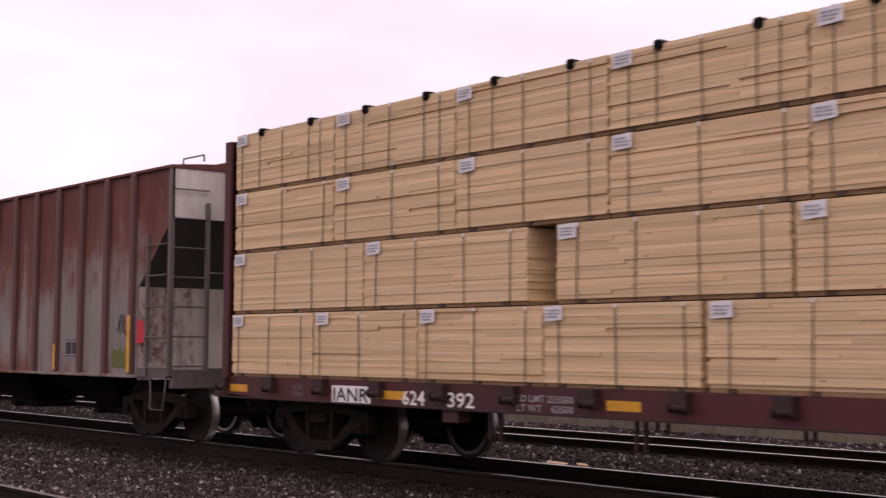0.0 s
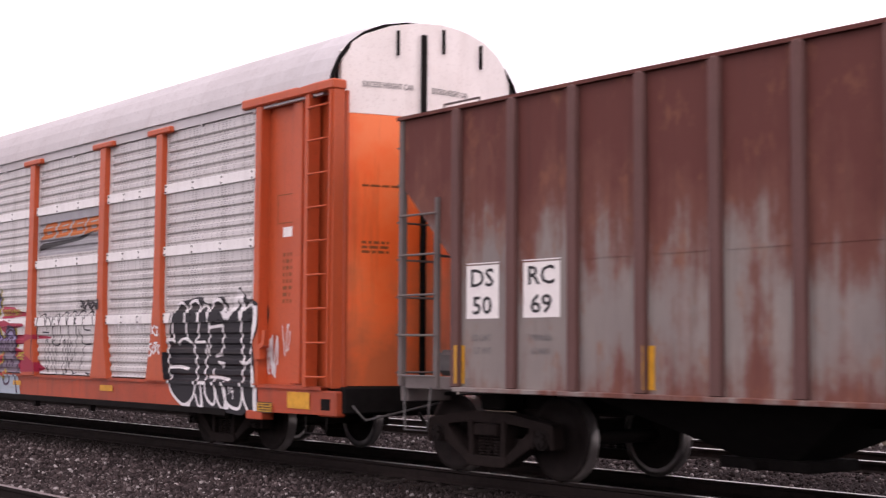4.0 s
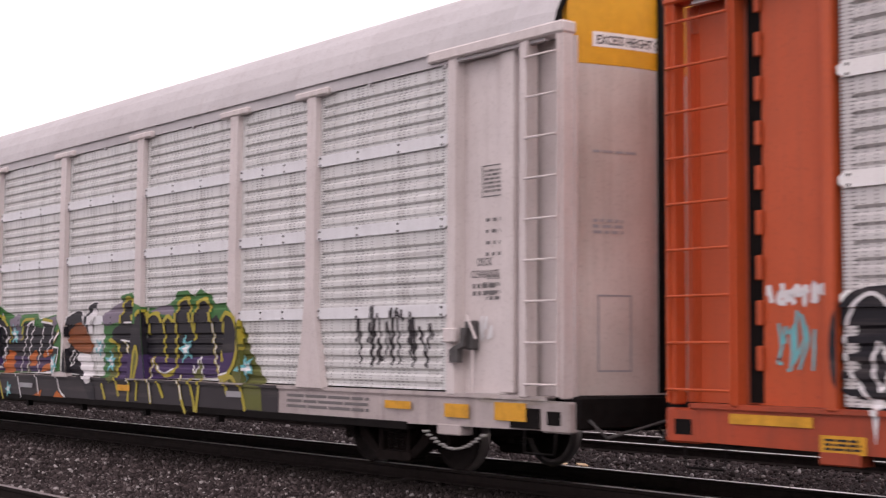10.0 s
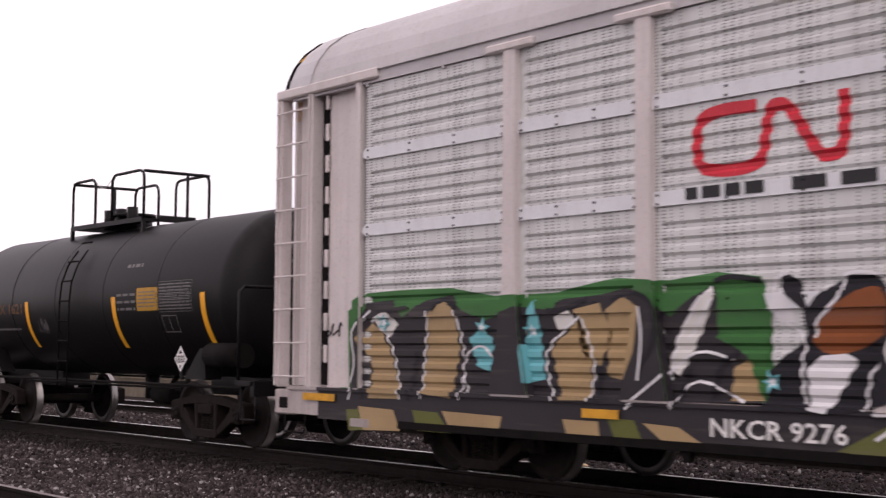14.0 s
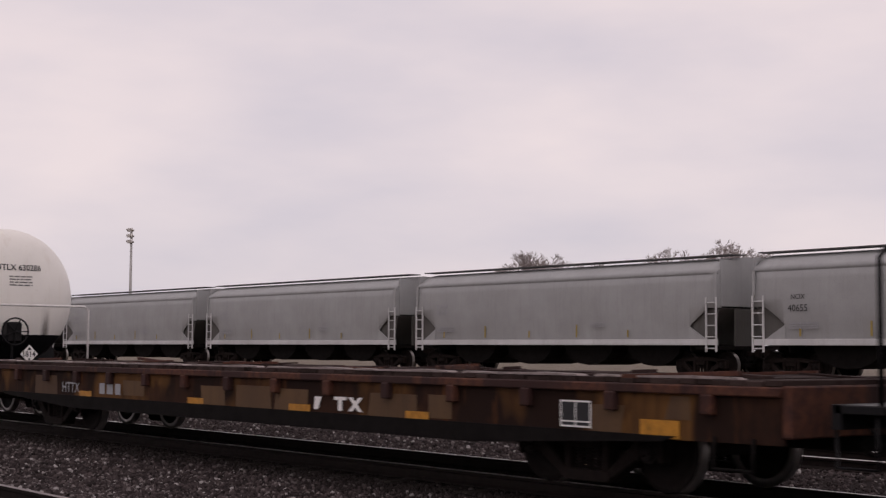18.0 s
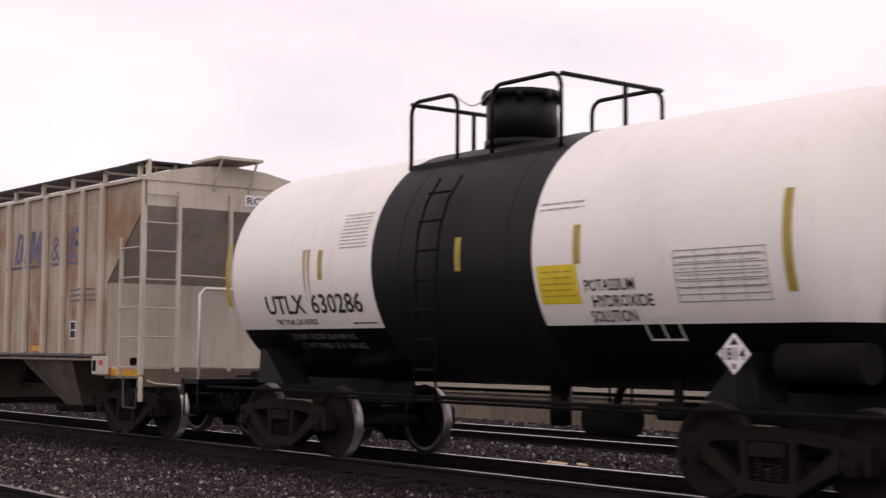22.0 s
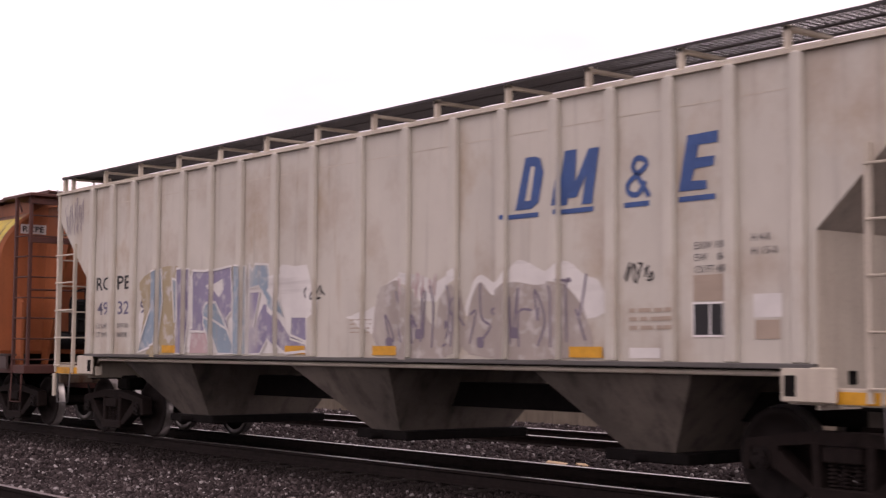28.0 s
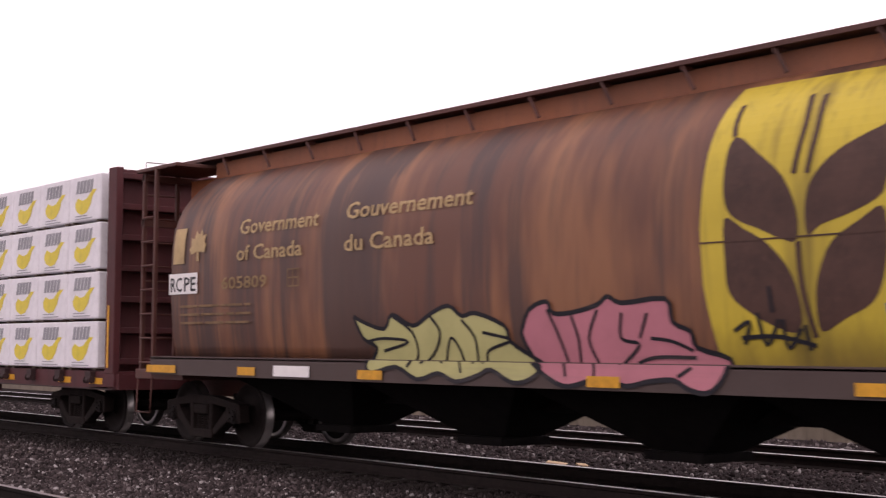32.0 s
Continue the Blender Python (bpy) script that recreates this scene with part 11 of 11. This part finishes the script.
g = on_grain("graffiti", [smooth_loop([(-2.5, 1.82), (-2.29, 1.74), (-1.89, 1.66), (-1.72, 1.83), (-1.34, 1.69), (-1.01, 1.82), (-0.68, 1.91), (-0.45, 1.79), (-0.21, 1.82), (0.24, 1.68), (0.32, 1.51), (0.57, 1.38), (0.82, 1.25), (0.66, 1.12), (0.38, 1.08), (0.04, 1.21), (-0.19, 1.14), (-0.55, 1.07), (-0.86, 1.16), (-1.24, 1.08), (-1.64, 1.22), (-2.12, 1.14), (-2.23, 1.25), (-2.07, 1.44), (-2.33, 1.55)], 3)], P_lime, None, 3, "pale yellow-green bubble graffiti")
on_grain("rim", stroke([(-2.5, 1.82), (-2.29, 1.74), (-1.89, 1.66), (-1.72, 1.83), (-1.34, 1.69), (-1.01, 1.82), (-0.68, 1.91), (-0.45, 1.79), (-0.21, 1.82), (0.24, 1.68), (0.32, 1.51), (0.57, 1.38), (0.82, 1.25), (0.66, 1.12), (0.38, 1.08), (0.04, 1.21), (-0.19, 1.14), (-0.55, 1.07), (-0.86, 1.16), (-1.24, 1.08), (-1.64, 1.22), (-2.12, 1.14), (-2.23, 1.25), (-2.07, 1.44), (-2.33, 1.55), (-2.5, 1.82)], 0.05, 3), P_black, g, 4)
on_grain("dark_line", [q for line in ([(-2.26, 1.51), (-1.91, 1.55), (-1.44, 1.51), (-1.94, 1.4)], [(-1.73, 1.81), (-1.36, 1.62), (-1.29, 1.37), (-1.44, 1.22)], [(-1.01, 1.8), (-0.85, 1.62), (-0.96, 1.41), (-1.18, 1.26)], [(-0.46, 1.75), (-0.25, 1.55), (-0.25, 1.27)], [(-0.8, 1.27), (-0.67, 1.55), (-0.52, 1.41), (-0.46, 1.17)], [(-0.12, 1.61), (0.33, 1.54)], [(-0.08, 1.27), (-0.05, 1.41), (0.32, 1.51)],) for q in stroke(line, 0.035, 4)], P_black, g, 5)
g = on_grain("graffiti", [smooth_loop([(0.51, 1.61), (0.65, 1.84), (0.92, 1.92), (1, 1.8), (1.28, 1.8), (1.64, 1.87), (1.79, 1.95), (1.98, 1.88), (2.54, 1.91), (2.61, 1.69), (2.82, 1.6), (2.88, 1.45), (3.25, 1.35), (3.2, 1.16), (3.03, 1.04), (2.81, 1.07), (2.63, 1.15), (2.31, 1.13), (2.03, 1.08), (1.64, 1.14), (1.24, 1.06), (0.98, 1.12), (0.71, 1.28), (0.56, 1.48)], 3)], P_pink, None, 3, "pink bubble graffiti")
on_grain("rim", stroke([(0.51, 1.61), (0.65, 1.84), (0.92, 1.92), (1, 1.8), (1.28, 1.8), (1.64, 1.87), (1.79, 1.95), (1.98, 1.88), (2.54, 1.91), (2.61, 1.69), (2.82, 1.6), (2.88, 1.45), (3.25, 1.35), (3.2, 1.16), (3.03, 1.04), (2.81, 1.07), (2.63, 1.15), (2.31, 1.13), (2.03, 1.08), (1.64, 1.14), (1.24, 1.06), (0.98, 1.12), (0.71, 1.28), (0.56, 1.48), (0.51, 1.61)], 0.05, 3), P_black, g, 4)
on_grain("dark_line", [q for line in ([(0.92, 1.84), (1.05, 1.61), (1.15, 1.35), (1.19, 1.16)], [(1.27, 1.77), (1.35, 1.54), (1.34, 1.29)], [(1.64, 1.82), (1.5, 1.54), (1.59, 1.29), (1.59, 1.13)], [(1.97, 1.79), (1.94, 1.54), (2.17, 1.48), (1.93, 1.29)], [(2.3, 1.78), (2.18, 1.54)], [(2.32, 1.54), (2.59, 1.51), (2.84, 1.42)], [(2.12, 1.3), (2.37, 1.36), (2.86, 1.36)], [(2.68, 1.18), (2.85, 1.27)],) for q in stroke(line, 0.035, 4)], P_black, g, 5)
on_grain("dark_line", [q for line in ([(3.33, 1.6), (3.51, 1.68), (3.44, 1.48)], [(3.6, 1.76), (3.68, 1.48), (3.83, 1.7)], [(3.87, 1.7), (3.91, 1.45), (4.06, 1.62)], [(3.41, 1.54), (3.81, 1.55), (4.2, 1.47)], [(4.1, 1.65), (4.14, 1.43)], [(3.74, 1.99), (3.77, 1.76)],) for q in stroke(line, 0.04, 4)], P_black, None, 5)
P_blue = spray("spray_blue", (0.04, 0.10, 0.32))
on_grain("dark_line", [q for line in ([(4.92, 1.82), (4.97, 1.67), (5.15, 1.74), (5.09, 1.53)], [(5.15, 1.77), (5.26, 1.53), (5.38, 1.74)], [(4.94, 1.74), (5.2, 1.59), (5.52, 1.53)], [(5.02, 1.53), (5.31, 1.46), (5.5, 1.61), (5.42, 1.79)],) for q in stroke(line, 0.05, 4)], P_blue, None, 5)
on_grain("tag", scrawl(6.2, 7.0, 1.35, 1.62, 12, 20, 0.018), M_grey, None, 5)
each(on_grain, "white_tape", [oblong(6.0, 6.22, 1.5, 1.66), oblong(-4.3, -3.45, 1.06, 1.2)], M_white, None, 5)
for x0, x1 in ((-7.85, -6.95), (-5.2, -4.75), (-2.4, -1.9), (1.5, 1.95), (4.6, 5.05), (6.6, 7.42)):
    on_grain("reflector", [oblong(x0, x1, 1.06, 1.17)], M_yellow, None, 7)
lambda y, z, cy, cz: 8.755
conform("end_mark_plate", [oblong(-1.12, -0.62, 3.55, 3.73)], M_white, grain, lambda y, z, cy, cz: 7.12 + 0.045, layer=1, end=True)
conform("end_mark", letters("RCPE", -1.08, 3.59, 0.11, 0.42), M_black, grain, lambda y, z, cy, cz: 7.12 + 0.045, layer=2, end=True)
conform("end_number", letters("605809", -0.56, 3.38, 0.12, 0.5), M_goldtext, grain, lambda y, z, cy, cz: 7.12 + 0.045, layer=2, end=True)

# ---- flat car and centre-beam lettering ----
M_dullyellow = plain("dull_reflector", (0.50, 0.22, 0.02), 0.5, 0, 0.3, 9, 0)
fs = lambda x, z, cx, cz: -1.451
P_flattan = paint("worn_tan_patch", (0.115, 0.062, 0.026), 0.8, (0.05, 0.025, 0.016), 0.7, (0.03, 0.014, 0.01), 0.6)
rnd = random.Random(77)
for x0, x1, z0, z1 in ((-9.65, -8.94, 0.6, 0.99), (-6.68, -5.74, 0.6, 0.94), (-3.25, -2.59, 0.68, 0.91), (-0.8, -0.12, 0.61, 0.89), (0.2, 1.06, 0.6, 0.92), (1.18, 1.97, 0.6, 0.9), (3.29, 4.2, 0.61, 0.9), (4.41, 4.9, 0.64, 0.91), (7.0, 7.49, 0.6, 0.89), (8.06, 8.31, 0.78, 1.0)):
    conform("worn_patch", [[(x0 + rnd.uniform(-0.04, 0.04), z0), (x1 + rnd.uniform(-0.05, 0.05), z0 + rnd.uniform(0, 0.02)), (x1 + rnd.uniform(-0.04, 0.04), z1), (x0 + rnd.uniform(-0.05, 0.05), z1)]], P_flattan, flat, fs, layer=2)
conform("emblem", [[(2.10, 0.66), (2.2, 0.66), (2.28, 0.82), (2.12, 0.82)], oblong(2.55, 2.82, 0.79, 0.83), oblong(2.64, 2.73, 0.66, 0.8), [(2.86, 0.66), (2.95, 0.66), (3.16, 0.83), (3.07, 0.83)], [(3.07, 0.66), (3.16, 0.66), (2.95, 0.83), (2.86, 0.83)]], M_white, flat, fs, layer=4, label="white emblem shapes")
conform("number_print", letters("HTTX", -5.53, 0.68, 0.17, 0.68) + print_bars(-4.1, -3.35, 0.68, 0.85, 1, 5, 1.0), M_grey, flat, fs, layer=4)
conform("data_frame", frame_lines(6.62, 7.06, 0.65, 0.92, 0.018, 1, 0) + [oblong(6.62, 7.06, 0.70, 0.715)], M_white, flat, fs, layer=5)
conform("data_box", [oblong(6.62, 7.06, 0.65, 0.92)], M_black, flat, fs, layer=4)
for x0, x1, z0, z1 in ((-9.01, -8.52, 0.61, 0.79), (-4.85, -4.39, 0.61, 0.71), (-1.18, -0.72, 0.61, 0.71), (1.52, 2.02, 0.61, 0.71), (4.02, 4.45, 0.6, 0.71), (7.72, 8.22, 0.6, 0.77)):
    conform("reflector", [oblong(x0, x1, z0, z1)], M_dullyellow, flat, fs, layer=5)
cs = lambda x, z, cx, cz: -1.441
for x0, x1 in ((-10.95, -10.45), (-7.47, -6.88), (-3.64, -3.18), (0.5, 1.0)):
    conform("reflector", [oblong(x0, x1, 0.83, 0.93)], M_yellow, lumber_car, cs, layer=1)
conform("mark_patch", [oblong(-8.42, -7.6, 0.75, 0.97)], M_white, lumber_car, cs, layer=1)
conform("jack_note", letters("JACK", -9.33, 0.90, 0.06, 0.25) + letters("HERE", -9.33, 0.81, 0.06, 0.25), M_faint, lumber_car, cs, layer=2)
conform("reporting_mark", letters("IANR", -8.38, 0.78, 0.17, 0.74), M_black, lumber_car, cs, layer=2)
conform("car_number", letters("624", -6.96, 0.78, 0.17, 0.42) + letters("392", -6.12, 0.78, 0.17, 0.46), M_white, lumber_car, cs, layer=2)
conform("weights", letters("LD LMT 223500", -4.96, 0.88, 0.075, 0.85) + letters("LT WT    62500", -4.96, 0.78, 0.075, 0.85), M_grey, lumber_car, cs, layer=1)
for x0, x1 in ((9.2, 9.7), (10.4, 10.9), (6.8, 7.3)):
    conform("reflector", [oblong(x0, x1, 0.83, 0.93)], M_yellow, pack_car, cs, layer=1)
bx("reflector", M_yellow, pack_car, 11.06, 11.12, -1.462, -1.456, 1.1, 2.1)

# latch, pocket, chain and clearance notice at the forward end of the white autorack
bx("sill_pocket", M_under, white_rack, 12.74, 13.18, -1.612, -1.586, 0.61, 0.82)
bx("latch_bracket", M_pinkwhite, white_rack, 11.70, 11.90, -1.69, -1.63, 1.50, 1.66, bev=0.012)
bx("latch_body", M_steel_dark, white_rack, 11.96, 12.10, -1.60, -1.48, 1.42, 1.74, bev=0.02)
bm = bmesh.new()
rod(bm, (12.02, -1.61, 1.80), (12.20, -1.63, 1.54), 0.014, 6)
part("latch_lever", bm, M_pinkwhite, white_rack)
bm = bmesh.new()
rod(bm, (12.06, -1.56, 1.42), (12.06, -1.56, 0.95), 0.016, 6)
part("latch_rod", bm, M_pinkwhite, white_rack)
chain = None
for k in range(15):
    a = k / 14
    x, z = 11.25 + 1.0 * a, 0.50 - 0.17 * math.sin(math.pi * a)
    bm = bmesh.new()
    rod(bm, (x - 0.04, -1.56, z - 0.004), (x + 0.04, -1.56 + 0.012 * (-1) ** k, z + 0.004), 0.014, 6)
    link = part("chain" if chain is None else "chain_link", bm, M_steel, chain or white_rack)
    chain = chain or link
on_rack("deck_notice", letters("DECK", 12.06, 2.34, 0.09, 0.24) + letters("CLEARANCE", 11.95, 2.21, 0.085, 0.46) + print_bars(11.98, 12.36, 2.0, 2.16, 2, 31, 0.6), M_faint, white_rack, 1)
on_rack("sill_stain", [smooth_loop(cloud(12.3, 13.5, 0.86, 0.93, 6, 71, 0.6))], P_dust, white_rack, 2)


# ---- what moves ----
def motions():
    for ob, s, y, z in MOVERS:
        walk(ob, [(t, pose(s + d, y, z)) for t, d in ROLLED])
    times = [k * 0.1 for k in range(321)]
    turned = [math.degrees(rolled(t)) for t in times]
    for w, x, r in WHEELSETS:
        walk(w, [(t, pose(x, 0, r, 0, (a / r) % 360.0, 0)) for t, a in zip(times, turned)])


motions()
